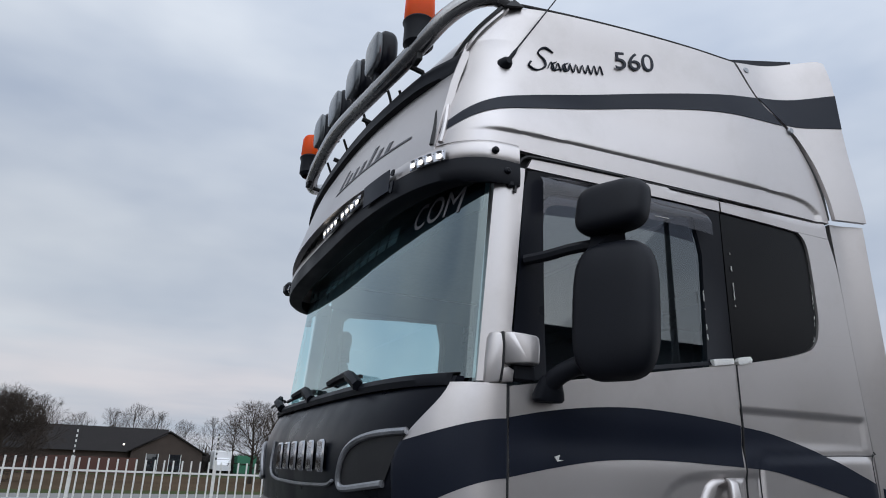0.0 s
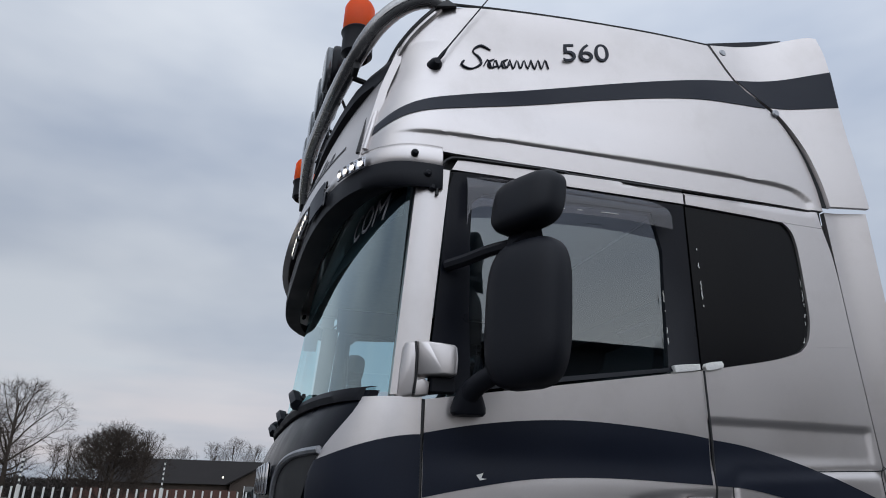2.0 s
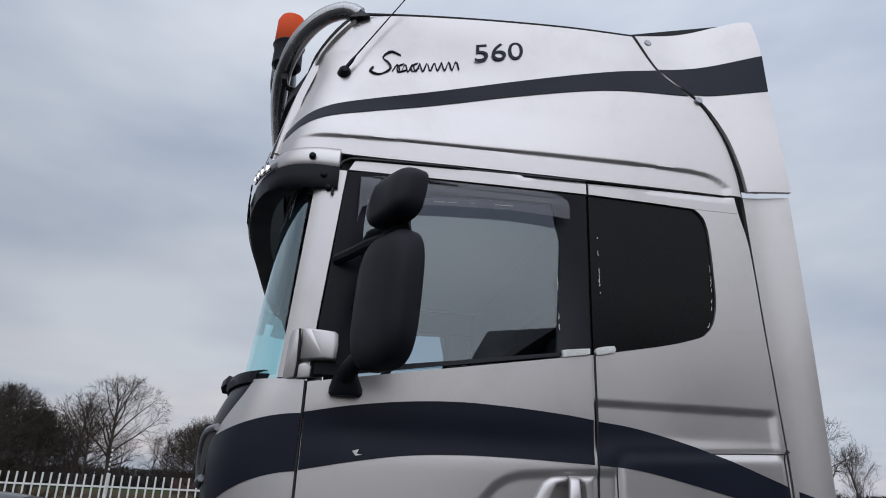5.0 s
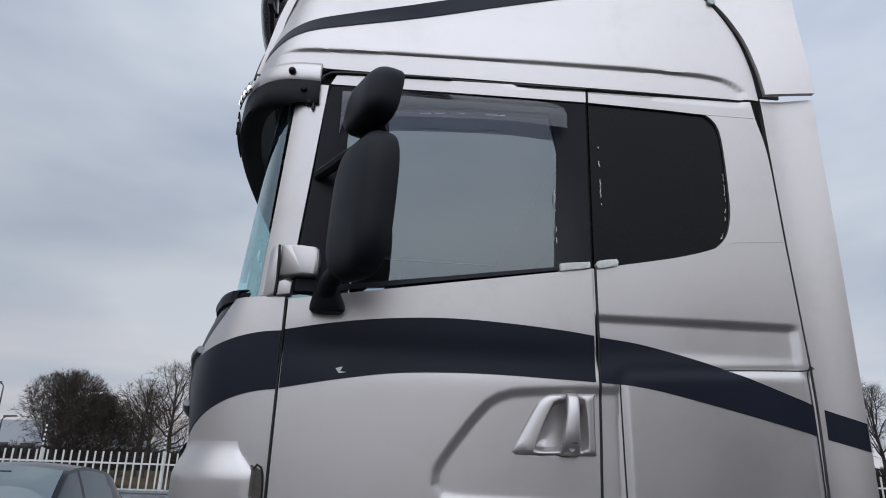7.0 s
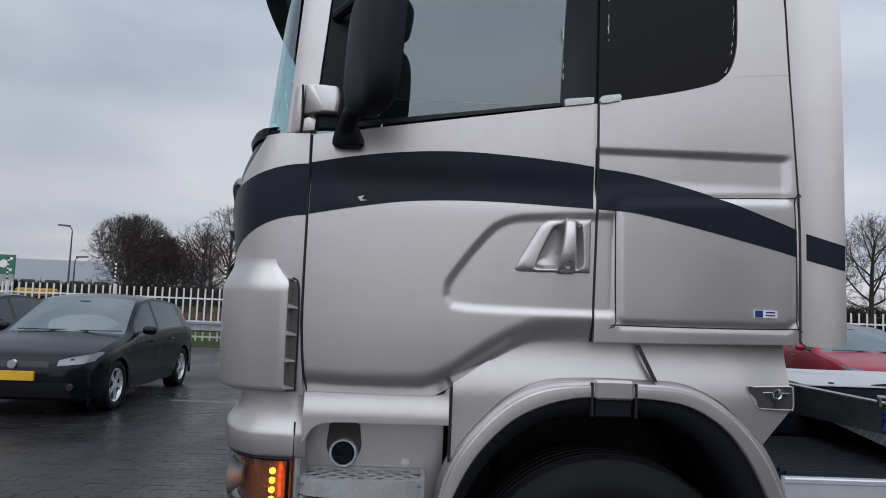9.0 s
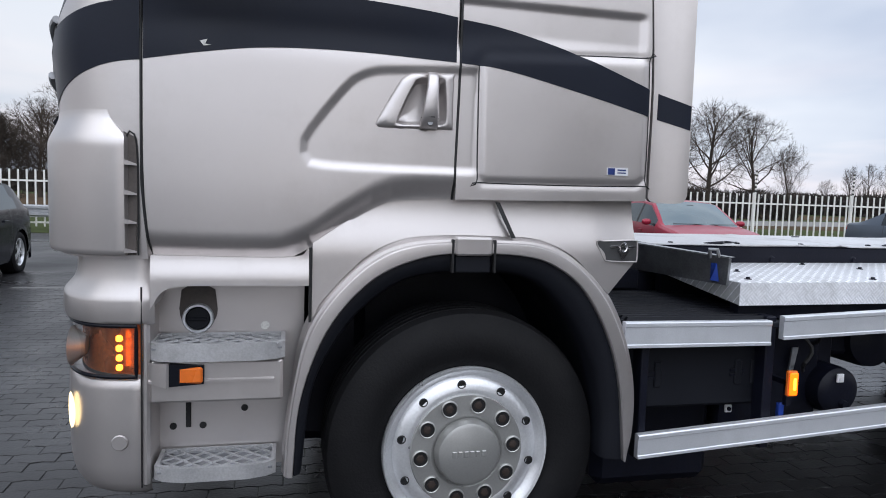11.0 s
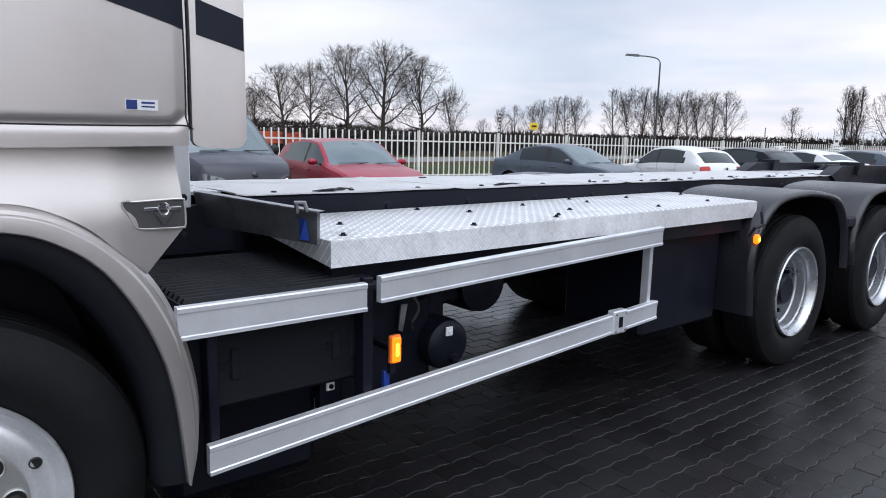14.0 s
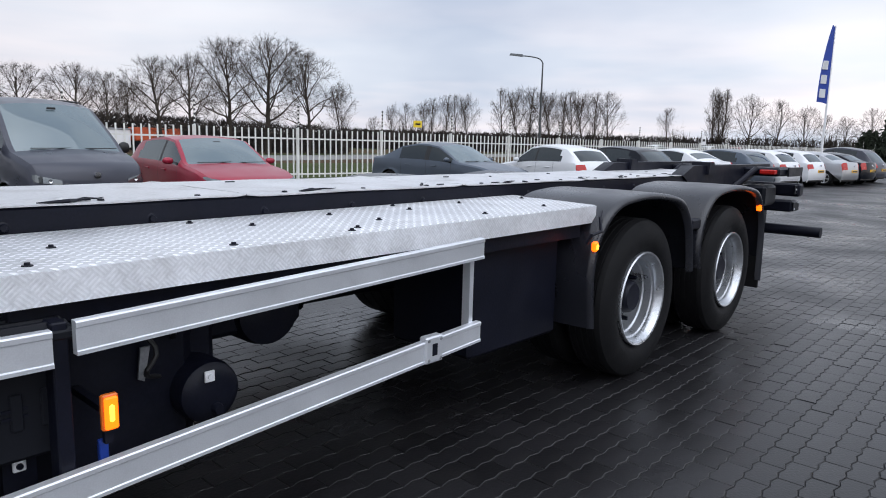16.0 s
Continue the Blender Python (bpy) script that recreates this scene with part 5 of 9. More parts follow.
def visor_point(y, z, off=0.0):
    """A point on the visor's face, off metres proud of it."""
    th = theta_y(min(y, 2.5 - y) + 0.012, 3.2)
    x, _ = round_plan(th, 0.393, 3.2)
    x2, _ = round_plan(theta_y(min(y, 2.5 - y) + 0.022, 3.2), 0.393, 3.2)
    nrm = Vector((-0.010, (x - x2) * -1 if y < MID else (x - x2), 0)).normalized()
    p = Vector((x, y, z)) + nrm * off
    return tuple(p)


for y0, y1, count in ((0.085, 0.235, 4), (0.62, 0.86, 4), (0.90, 1.14, 4), (2.265, 2.415, 4)):
    rows = [[visor_point(y, z, o) for y in np.linspace(y0, y1, 9)] for z, o in ((2.806, 0.0), (2.808, 0.005), (2.846, 0.005), (2.848, 0.0))]
    base = part("visor_lamp", Shape().grid(rows), CHROME, visor, "visor lamp with four lit leds")
    for k in range(count):
        y = y0 + (y1 - y0) * (k + 0.5) / count
        c = Vector(visor_point(y, 2.827, 0.004))
        n_ = (Vector(visor_point(y, 2.827, 0.02)) - c).normalized()
        t_ = Vector((-n_.y, n_.x, 0))
        wr_ = 0.42 * (y1 - y0) / count
        sq = lambda v: math.copysign(abs(v) ** 0.45, v)
        rr = [[tuple(c + t_ * wr_ * r_ * sq(math.cos(a)) + Vector((0, 0, 0.017 * r_ * sq(math.sin(a)))) + n_ * d) for a in np.linspace(0, 2 * math.pi, 17)] for r_, d in ((1.0, 0.005), (0.92, 0.0055), (0.5, 0.001))]
        part("reflector", Shape().grid(rr), CHROME, base)
        rr = [[tuple(c + t_ * wr_ * r_ * math.cos(a) + Vector((0, 0, -0.004 + 0.014 * r_ * math.sin(a))) + n_ * d) for a in np.linspace(0, 2 * math.pi, 13)] for r_, d in ((0.72, 0.004), (0.5, 0.007), (0.0, 0.008))]
        part("led", Shape().grid(rr), WHITEON, base)
rows = [[visor_point(y, z, 0.003) for y in np.linspace(0.37, 0.59, 7)] for z in (2.775, 2.80, 2.84, 2.862)]
part("visor_cover", Shape().sheet(rows, (1, 0, 0), 0.003), STRIPE, visor)
for y, z in ((0.345, 2.838), (0.345, 2.795), (0.35, 2.772)):
    part("bolt", Shape().hull([visor_point(y + dy, z + dz, o) for o in (0.0, 0.006) for dy, dz in ((-0.012, 0.012), (0.012, 0), (0, -0.012), (0, 0.012), (0.008, 0.008), (-0.008, -0.008), (0.008, -0.008), (-0.008, 0.008))]), BLACKPAINT, visor)
part("visor_bracket", Shape().tube([(-1.22, 2.43, 2.86), (-1.28, 2.50, 2.87)], 0.025, 10), PLASTIC, visor)
# front kerb mirror seen against the sky on the other side
part("kerb_mirror", Shape().box(-1.31, -1.22, 2.44, 2.54, 2.84, 2.92, 0.02), PLASTIC, truck, "small black kerb mirror")

def shell(cx, cy, cz, wx, wy, wz, turn, lean=0.0, n=20, m=26, p=0.55, flat=0.35):
    """A rounded mirror housing: swollen in front, flat at the back (the back looks along +x before the turn)."""
    rows = []
    for j in range(n + 1):
        ph = -math.pi / 2 + math.pi * j / n
        row = []
        for k in range(m):
            th = 2 * math.pi * k / m
            c = lambda v: math.copysign(abs(v) ** p, v)
            x, y, z = c(math.cos(ph)) * c(math.cos(th)), c(math.cos(ph)) * c(math.sin(th)), c(math.sin(ph))
            x = x * (flat if x > 0 else 1.0)
            ca, sa = math.cos(radians(turn)), math.sin(radians(turn))
            px, py = x * wx, y * wy
            row.append((cx + px * ca - py * sa + lean * z * wz, cy + px * sa + py * ca, cz + z * wz))
        rows.append(row)
    return Shape().grid(rows, close_u=True)


# grab handle at the A-pillar foot
def slab(poly, back, bevel):
    """A block with a rounded front; poly gives (x, z, depth of the front)."""
    cx, cz = sum(p[0] for p in poly) / len(poly), sum(p[1] for p in poly) / len(poly)
    def ring(k, off):
        return [(cx + (x - cx) * k, y + off, cz + (z - cz) * k) for x, z, y in poly]
    return Shape().hull([(x, back, z) for x, z, y in poly] + ring(1.0, bevel) + ring(0.985, bevel * 0.4) + ring(0.94, bevel * 0.08) + ring(0.86, 0.0))


part("pillar_cover", slab([(-1.122, 2.050, 0.012), (-1.085, 2.056, -0.014), (-1.080, 2.10, -0.022), (-1.081, 2.17, -0.030), (-1.084, 2.206, -0.026), (-1.090, 2.214, -0.018), (-1.104, 2.212, -0.004), (-1.111, 2.195, 0.004), (-1.117, 2.13, 0.010)], 0.075, 0.010), SILVER, truck, "silver cover at the pillar foot", 50)
part("pillar_gap", Shape().tube([(-1.080, -0.013, 2.062), (-1.0775, -0.022, 2.11), (-1.078, -0.028, 2.17), (-1.081, -0.024, 2.212)], 0.0042, 6), SEAL_GAP, truck)
part("hand_hold", slab([(-1.075, 2.115, -0.026), (-1.045, 2.122, -0.034), (-1.00, 2.118, -0.046), (-0.966, 2.116, -0.048), (-0.958, 2.122, -0.046), (-0.955, 2.165, -0.046), (-0.958, 2.200, -0.045), (-0.968, 2.208, -0.045), (-1.01, 2.212, -0.042), (-1.050, 2.215, -0.034), (-1.075, 2.214, -0.028)], 0.03, 0.012), SILVER, truck, "silver hand hold by the mirror", 50)
part("pillar_foot", slab([(-1.078, 2.056, -0.012), (-1.036, 2.062, -0.012), (-1.033, 2.098, -0.014), (-1.055, 2.108, -0.016), (-1.075, 2.10, -0.016)], 0.03, 0.006), SILVER, truck, "", 50)
# black plate added as the shade below the hand hold
part("hold_shadow_plate", Shape().box(-1.03, -0.952, -0.010, 0.02, 2.068, 2.118, 0.006), PLASTIC, truck)


# mirrors
for far in (False, True):
    s1 = shell(-0.812, -0.245, 2.270, 0.080, 0.130, 0.213, 30, 0.05)
    s2 = shell(-0.80, -0.24, 2.600, 0.080, 0.117, 0.086, 26, 0.15)
    if far:
        s1.flipped_side(), s2.flipped_side()
    mir = part("main_mirror", s1, PLASTIC, truck, "black main mirror housing", 60)
    part("wide_mirror", s2, PLASTIC, truck, "black wide-angle mirror housing", 60)
    arms = [Shape().tube(spline([(-0.985, 0.0, 2.465), (-0.94, -0.06, 2.472), (-0.88, -0.13, 2.488), (-0.80, -0.2, 2.50)], 12), 0.019, 8),
            Shape().hull([(-0.86, -0.17, 2.475), (-0.76, -0.24, 2.475), (-0.84, -0.18, 2.545), (-0.77, -0.23, 2.55), (-0.86, -0.22, 2.475), (-0.79, -0.27, 2.545)]),
            Shape().hull([(-0.920 + lx + rx * math.cos(a), -0.030 + ly + ry * math.sin(a), z) for a in np.linspace(0, 6.28, 17) for rx, ry, lx, ly, z in ((0.046, 0.034, 0.0, 0.0, 2.006), (0.053, 0.040, 0.0, 0.0, 2.014), (0.053, 0.040, 0.0, 0.0, 2.030), (0.043, 0.034, -0.004, -0.008, 2.052), (0.032, 0.028, -0.004, -0.024, 2.082))]),
            Shape().tube(spline([(-0.924, -0.052, 2.062), (-0.915, -0.085, 2.085), (-0.885, -0.14, 2.110), (-0.845, -0.195, 2.130)], 8), [0.032, 0.031, 0.030, 0.030, 0.030, 0.031, 0.033, 0.036], 12)]
    for nm, ar in zip(("upper_arm", "arm_joint", "mirror_foot", "lower_arm"), arms):
        if far:
            ar.flipped_side()
        part(nm, ar, PLASTIC, mir)

# aerial, badge strokes and number on the roof side
part("aerial_foot", Shape().lathe([(-0.045, 0.0), (-0.045, 0.012), (-0.03, 0.022), (0.0, 0.03), (0.01, 0.03)], (-1.027, 0.083, 3.245), "y", 18), PLASTIC, truck, "black aerial foot")
part("aerial", Shape().tube([(-1.025, 0.048, 3.25), (-1.005, 0.043, 3.283), (-0.99, 0.040, 3.31), (-0.74, 0.005, 3.71)], [0.008, 0.008, 0.0035, 0.002], 6), PLASTIC, truck, "thin whip aerial")
num = part("model_number", text_mesh("model_number", "560", 0.118, 0.0015, 0.15), STRIPE, truck, "dark number 560 on the roof side")
num.data.materials.clear()
num.data.materials.append(STRIPE)
num.matrix_world = Matrix.Translation((-0.425, 0.0625, 3.430)) @ Matrix.Rotation(radians(-13.0), 4, "Y") @ pose(0, 0, 0, 85.5, 0, 0) @ Matrix.Diagonal((1.24, 1.0, 1.0, 1.0))
ink = Shape()
sl = math.tan(radians(12.5))


def stroke(pts, w=0.006):
    p3 = []
    for x, z in spline(pts, 26):
        X = -0.93 + x
        Z = 3.247 + z + x * sl
        p3.append((X, roof_y(X, Z) - 0.003, Z))
    ink.tube(p3, [w * (0.40 + 0.45 * abs(math.sin(k * 0.35))) for k in range(26)], 5)


stroke([(0.115, 0.085), (0.075, 0.105), (0.045, 0.08), (0.07, 0.05), (0.075, 0.02), (0.035, -0.002), (0.0, 0.015), (0.01, 0.035)], 0.0062)
wave = [(0.085, 0.01)]
for k in range(9):
    wave += [(0.105 + 0.029 * k, 0.042), (0.118 + 0.029 * k, 0.002)]
stroke(wave[:8], 0.0042)
stroke(wave[7:14], 0.0042)
stroke(wave[13:], 0.0042)
stroke([(0.13, 0.045), (0.105, 0.03), (0.11, 0.004), (0.14, 0.012)], 0.0042)
stroke([(0.185, 0.045), (0.16, 0.03), (0.165, 0.004), (0.19, 0.02)], 0.0042)
part("script_badge", ink, STRIPE, truck, "dark script badge drawn as a wavy line")

# roof lamp bar, work lamps, beacons
bar_path = spline([(-0.99, 0.10, 3.54), (-1.05, 0.11, 3.565), (-1.14, 0.14, 3.535), (-1.22, 0.20, 3.47), (-1.275, 0.30, 3.40), (-1.305, 0.45, 3.375), (-1.328, 0.7, 3.385), (-1.352, 1.25, 3.435), (-1.340, 1.65, 3.440), (-1.322, 1.90, 3.435), (-1.285, 2.06, 3.44), (-1.22, 2.18, 3.48), (-1.14, 2.28, 3.535), (-1.05, 2.34, 3.565), (-0.99, 2.38, 3.54)], 80)
bar = part("lamp_bar", Shape().tube(bar_path, 0.036, 14), STEELTUBE, truck, "stainless roof lamp bar carrying lamps and beacons")
for y in (0.10, 2.40):
    part("bar_foot", Shape().hull([(-1.03, y - 0.04, 3.50), (-0.95, y - 0.04, 3.52), (-1.03, y + 0.04, 3.51), (-0.95, y + 0.05, 3.53), (-0.99, y - 0.03, 3.55), (-0.99, y + 0.03, 3.555)]), SEAL_GAP, bar)
for y in (0.42, 0.95, 1.45, 1.90):
    part("bar_bracket", Shape().tube([(-1.31, y, 3.37), (-1.22, y, 3.35), (-1.21, y, 3.31), (-1.15, y, 3.30)], 0.012, 6), SEAL_GAP, bar)
for bx, y, bz in ((-1.278, 0.335, 3.389), (-1.335, 1.93, 3.446)):
    bc = part("beacon", Shape().lathe([(0.0, 0.045), (0.02, 0.062), (0.10, 0.060), (0.12, 0.068), (0.13, 0.060)], (bx, y, bz), "z", 24), PLASTIC, bar, "amber beacon on a black foot")
    part("beacon_dome", Shape().lathe([(0.13, 0.060), (0.15, 0.063), (0.24, 0.060), (0.262, 0.05), (0.268, 0.0)], (bx, y, bz), "z", 24), BEACON, bc, "orange beacon dome")
    part("beacon_bulb", Shape().lathe([(0.14, 0.03), (0.2, 0.03), (0.21, 0.0)], (bx, y, bz), "z", 12), REDLENS, bc)
    part("beacon_bracket", Shape().box(bx - 0.012, bx + 0.012, y - 0.03, y + 0.03, bz - 0.06, bz + 0.01, 0.004), SEAL_GAP, bc)
LAMPLENS = material("grey_lamp_lens", (0.10, 0.11, 0.12), 0.12, 0.3, 0.3, 20.0, 60.0, 0.05, spec=0.6)
for y, dz in ((0.68, 0.004), (1.0, 0.050), (1.33, 0.056), (1.66, 0.078)):
    wl_ = part("work_lamp", shell(-1.325, y, 3.545 + dz, 0.06, 0.105, 0.098, 180, 0.0, 12, 20, 0.6, 0.5), BLACKPAINT, bar, "rounded black lamp with a clear lens", 60)
    part("lens", shell(-1.362, y, 3.545 + dz, 0.035, 0.094, 0.088, 180, 0.0, 10, 20, 0.6, 0.4), LAMPLENS, wl_, "", 60)
    part("bracket", Shape().tube([(-1.335, y, 3.39 + 0.5 * dz), (-1.33, y, 3.47 + dz)], 0.018, 8), BLACKPAINT, wl_)
    part("lamp_cable", Shape().tube(spline([(-1.29, y + 0.02, 3.45), (-1.24, y + 0.06, 3.36), (-1.27, y + 0.03, 3.30), (-1.22, y - 0.03, 3.31), (-1.25, y - 0.07, 3.36)], 16), 0.007, 5), SEAL_GAP, wl_)


# ---------------------------------------------------------------- wheels
def tyre_shape(c, r, w, out):
    """Tyre: out is the outer face's y; the tread lies further in."""
    prof = [(0.03, 0.30), (0.008, 0.33), (0.0, 0.38), (0.004, 0.43), (0.022, r - 0.035), (0.035, r - 0.012), (0.055, r - 0.003)]
    for k in range(5):
        d = 0.07 + (w - 0.14) * k / 4
        prof += [(d - 0.006, r), (d - 0.003, r - 0.006), (d + 0.003, r - 0.006), (d + 0.006, r)]
    prof += [(w - 0.055, r - 0.003), (w - 0.022, r - 0.035), (w, 0.40), (w - 0.02, 0.31)]
    return Shape().lathe(prof, (c[0], out, c[1]), "y", 72)


RUSTNUT = material("rusty_wheel_nut", (0.045, 0.032, 0.027), 0.6, 0.3, 0.3, 30, 200, 0.1)


def front_wheel(x, z, out, r):
    wh = part("front_wheel", tyre_shape((x, z), r, 0.32, out), RUBBER, truck, "front wheel with a polished alloy rim")
    rim = part("rim", Shape().lathe([(0.03, 0.298), (0.012, 0.300), (0.004, 0.296), (0.006, 0.288), (0.03, 0.272), (0.034, 0.262), (0.022, 0.25), (0.012, 0.222), (0.012, 0.205), (0.02, 0.19)], (x, out, z), "y", 72), ALLOY, wh, "polished alloy rim with round holes")
    part("rim_disc", Shape().lathe([(0.018, 0.205), (0.004, 0.20), (0.002, 0.13), (0.01, 0.118), (0.02, 0.112)], (x, out, z), "y", 60), HUBPAINT, rim)
    cap = part("hub_cap", Shape().lathe([(0.012, 0.118), (-0.012, 0.116), (-0.028, 0.108), (-0.033, 0.095), (-0.034, 0.0)], (x, out, z), "y", 60), HUBPAINT, rim, "satin hub cap")
    for k in range(6):
        part("cap_letter", Shape().box(x - 0.062 + 0.021 * k, x - 0.046 + 0.021 * k, out - 0.037, out - 0.030, z - 0.008, z + 0.014, 0.002), HUBPAINT, rim)
    for k in range(10):
        a = radians(36 * k + 6)
        hx, hz = x + 0.1675 * math.cos(a), z + 0.1675 * math.sin(a)
        part("bolt_ring", Shape().lathe([(0.004, 0.031), (-0.003, 0.030), (-0.005, 0.0275), (-0.003, 0.025)], (hx, out, hz), "y", 20), HUBPAINT, rim)
        part("bolt_hole", Shape().lathe([(-0.003, 0.0255), (0.001, 0.024), (0.0012, 0.0)], (hx, out, hz), "y", 20), SEAL_GAP, rim)
        part("wheel_nut", Shape().lathe([(0.004, 0.015), (-0.001, 0.015), (-0.002, 0.011), (-0.002, 0.0)], (hx, out, hz), "y", 6), RUSTNUT, rim)
        a = radians(36 * k + 24)
        hx, hz = x + 0.238 * math.cos(a), z + 0.238 * math.sin(a)
        part("hand_hole", Shape().lathe([(0.012, 0.016), (0.009, 0.013), (0.03, 0.011)], (hx, out, hz), "y", 14).lathe([(0.0155, 0.013), (0.0155, 0.0)], (hx, out, hz), "y", 14), SEAL_GAP, rim)
    return wh


front_wheel(0.004, 0.514, 0.035, 0.495)
part("front_wheel_far", tyre_shape((0.0, 0.52), 0.515, 0.32, 2.14), RUBBER, truck)


RIMSTEEL = material("dull_silver_rim", (0.56, 0.58, 0.61), 0.30, 0.8, 0.16, 6.0, 90.0, 0.03, dirt=(0.13, 0.125, 0.12), dirt_amount=0.55)


def rear_wheel(x, z, out, r):
    wh = part("rear_wheel", tyre_shape((x, z), r, 0.30, out), RUBBER, truck, "rear wheel with a deep pale rim")
    rim = part("deep_rim", Shape().lathe([(0.03, 0.298), (0.008, 0.300), (0.0, 0.295), (0.004, 0.285), (0.03, 0.272), (0.05, 0.262), (0.065, 0.262), (0.072, 0.252), (0.12, 0.247), (0.128, 0.236), (0.205, 0.230), (0.225, 0.215), (0.23, 0.12)], (x, out, z), "y", 64), RIMSTEEL, wh, "deep dished bright rim")
    part("rear_hub", Shape().lathe([(0.23, 0.14), (0.175, 0.135), (0.165, 0.12), (0.085, 0.10), (0.07, 0.085), (0.07, 0.0)], (x, out, z), "y", 40), CHASSIS, rim, "black hub")
    for k in range(10):
        a = radians(36 * k)
        part("wheel_nut", Shape().lathe([(0.235, 0.018), (0.165, 0.018), (0.125, 0.012), (0.125, 0.0)], (x + 0.1675 * math.cos(a), out, z + 0.1675 * math.sin(a)), "y", 6), CHASSIS, rim)
    part("inner_tyre", tyre_shape((x, z), r, 0.30, out + 0.33), RUBBER, wh)
    return wh


R1, R2 = 4.57, 6.08
for xr in (R1, R2):
    rear_wheel(xr, 0.505, 0.07, 0.505)
    part("rear_wheel_far", tyre_shape((xr, 0.505), 0.505, 0.62, 1.82), RUBBER, truck)
    part("axle", Shape().tube([(xr, 0.4, 0.505), (xr, 2.1, 0.505)], 0.09, 14).lathe([(-0.2, 0.10), (-0.12, 0.22), (0.12, 0.22), (0.2, 0.10)], (xr, 1.25, 0.505), "y", 24), CHASSIS, truck)


GUARDM = material("black_moulded_mudguard", (0.014, 0.015, 0.021), 0.30, 0.0, 0.25, 3.0, 90.0, 0.08, dirt=(0.03, 0.03, 0.032), dirt_amount=0.4, spec=0.6)


def rear_guard(x0, x1, top, cx, side, low0, low1):
    """Moulded half-round mudguard with a turned-down rim."""
    prof = spline([(x0 + 0.03, low0), (x0, 0.75), (x0 + 0.06, 0.97), (x0 + 0.25, top - 0.045), (cx - 0.12, top), (cx + 0.2, top - 0.005), (x1 - 0.24, top - 0.06), (x1 - 0.08, top - 0.22), (x1 - 0.02, 0.75), (x1, low1)], 60)
    cxm, czm = (x0 + x1) / 2, 0.5
    rows = []
    for y, s in ((0.055, 0.93), (0.02, 0.945), (0.012, 0.965), (0.02, 0.99), (0.05, 1.0), (0.3, 1.005), (0.66, 1.0)):
        rows.append([(cxm + (x - cxm) * s, y, czm + (z - czm) * s) for x, z in prof])
    sh = Shape().grid(rows)
    if side:
        sh.flipped_side()
    return part("rear_mudguard", sh, GUARDM, truck, "black moulded rear mudguard", 60)


for far in (0, 1):
    rear_guard(3.80, 5.20, 1.175, 4.45, far, 0.46, 0.62)
    rear_guard(5.26, 6.70, 1.175, 5.95, far, 0.62, 0.34)
part("mud_flap", Shape().box(6.66, 6.685, 0.03, 0.60, 0.28, 0.55, 0.004), RUBBER, truck)
part("guard_bracket", Shape().tube([(5.22, 0.08, 0.92), (5.22, 0.5, 0.94)], 0.03, 8).box(5.15, 5.30, 0.03, 0.08, 0.90, 0.97, 0.01), CHASSIS, truck)

# ---------------------------------------------------------------- chassis
ch = Shape()
for y in (0.82, 1.60):
    ch.box(-0.6, 9.0, y, y + 0.08, 0.78, 1.06)
for x in (0.9, 2.2, 3.4, 5.3, 7.0, 8.6):
    ch.box(x, x + 0.08, 0.85, 1.65, 0.82, 1.02)
part("chassis_frame", ch, CHASSIS, truck, "blue-black chassis rails and cross members")
up = Shape()
for y in (0.80, 1.62):
    up.box(1.02, 8.3, y, y + 0.08, 1.075, 1.195, 0.008)
part("body_subframe", up, CHASSIS, truck, "", 30)
# white sheet on top of the frame, in lengths with dents at the joints
r = random.Random(5)
xx = 1.06
for ln in (1.15, 1.42, 1.38, 1.5, 1.52):
    rows = []
    for k in range(9):
        rows.append([(xx + 0.003 + (ln - 0.006) * i / 24, 0.795 + 0.905 * k / 8, 1.203 + 0.005 * noise.noise((xx + i * 0.12, k * 0.4, 2.0)) + (0.006 if i in (0, 24) else 0)) for i in range(25)])
    pl = part("top_sheet", Shape().sheet(rows, (0, 0, -1), 0.006), PLANKWHITE, truck, "scuffed pale sheet along the frame top")
    for k in range(3):
        part("rivet", Shape().lathe([(0.0, 0.014), (0.006, 0.012), (0.008, 0.0)], (xx + ln * (k + 0.5) / 3, 0.84 + 0.02 * r.random(), 1.203), "z", 8), CHASSIS, pl)
    xx += ln
for k in range(14):
    part("frame_bolt", Shape().lathe([(-0.012, 0.0), (-0.012, 0.012), (-0.003, 0.016), (0.0, 0.022)], (1.3 + 0.5 * k, 0.80, 1.13), "y", 8), CHASSIS, truck)
# places where the white sheet has flaked off
fr_ = random.Random(77)
for k in range(13):
    fx_, fy_ = fr_.uniform(1.0, 7.6), (fr_.uniform(0.80, 0.86) if k % 2 else fr_.uniform(0.82, 1.6))
    ln_, wd_f = fr_.uniform(0.012, 0.05), fr_.uniform(0.004, 0.012)
    pts = [(fx_ + ln_ * math.cos(a) * fr_.uniform(0.6, 1.1), fy_ + wd_f * math.sin(a) * fr_.uniform(0.5, 1.2)) for a in np.linspace(0, 5.6, 8)]
    part("flaked_spot", Shape().hull([(x, y, 1.2035 + 0.005 * noise.noise((x, 0.3, 2.0)) + o) for x, y in pts for o in (0.0, 0.006)]), CHASSIS, truck)
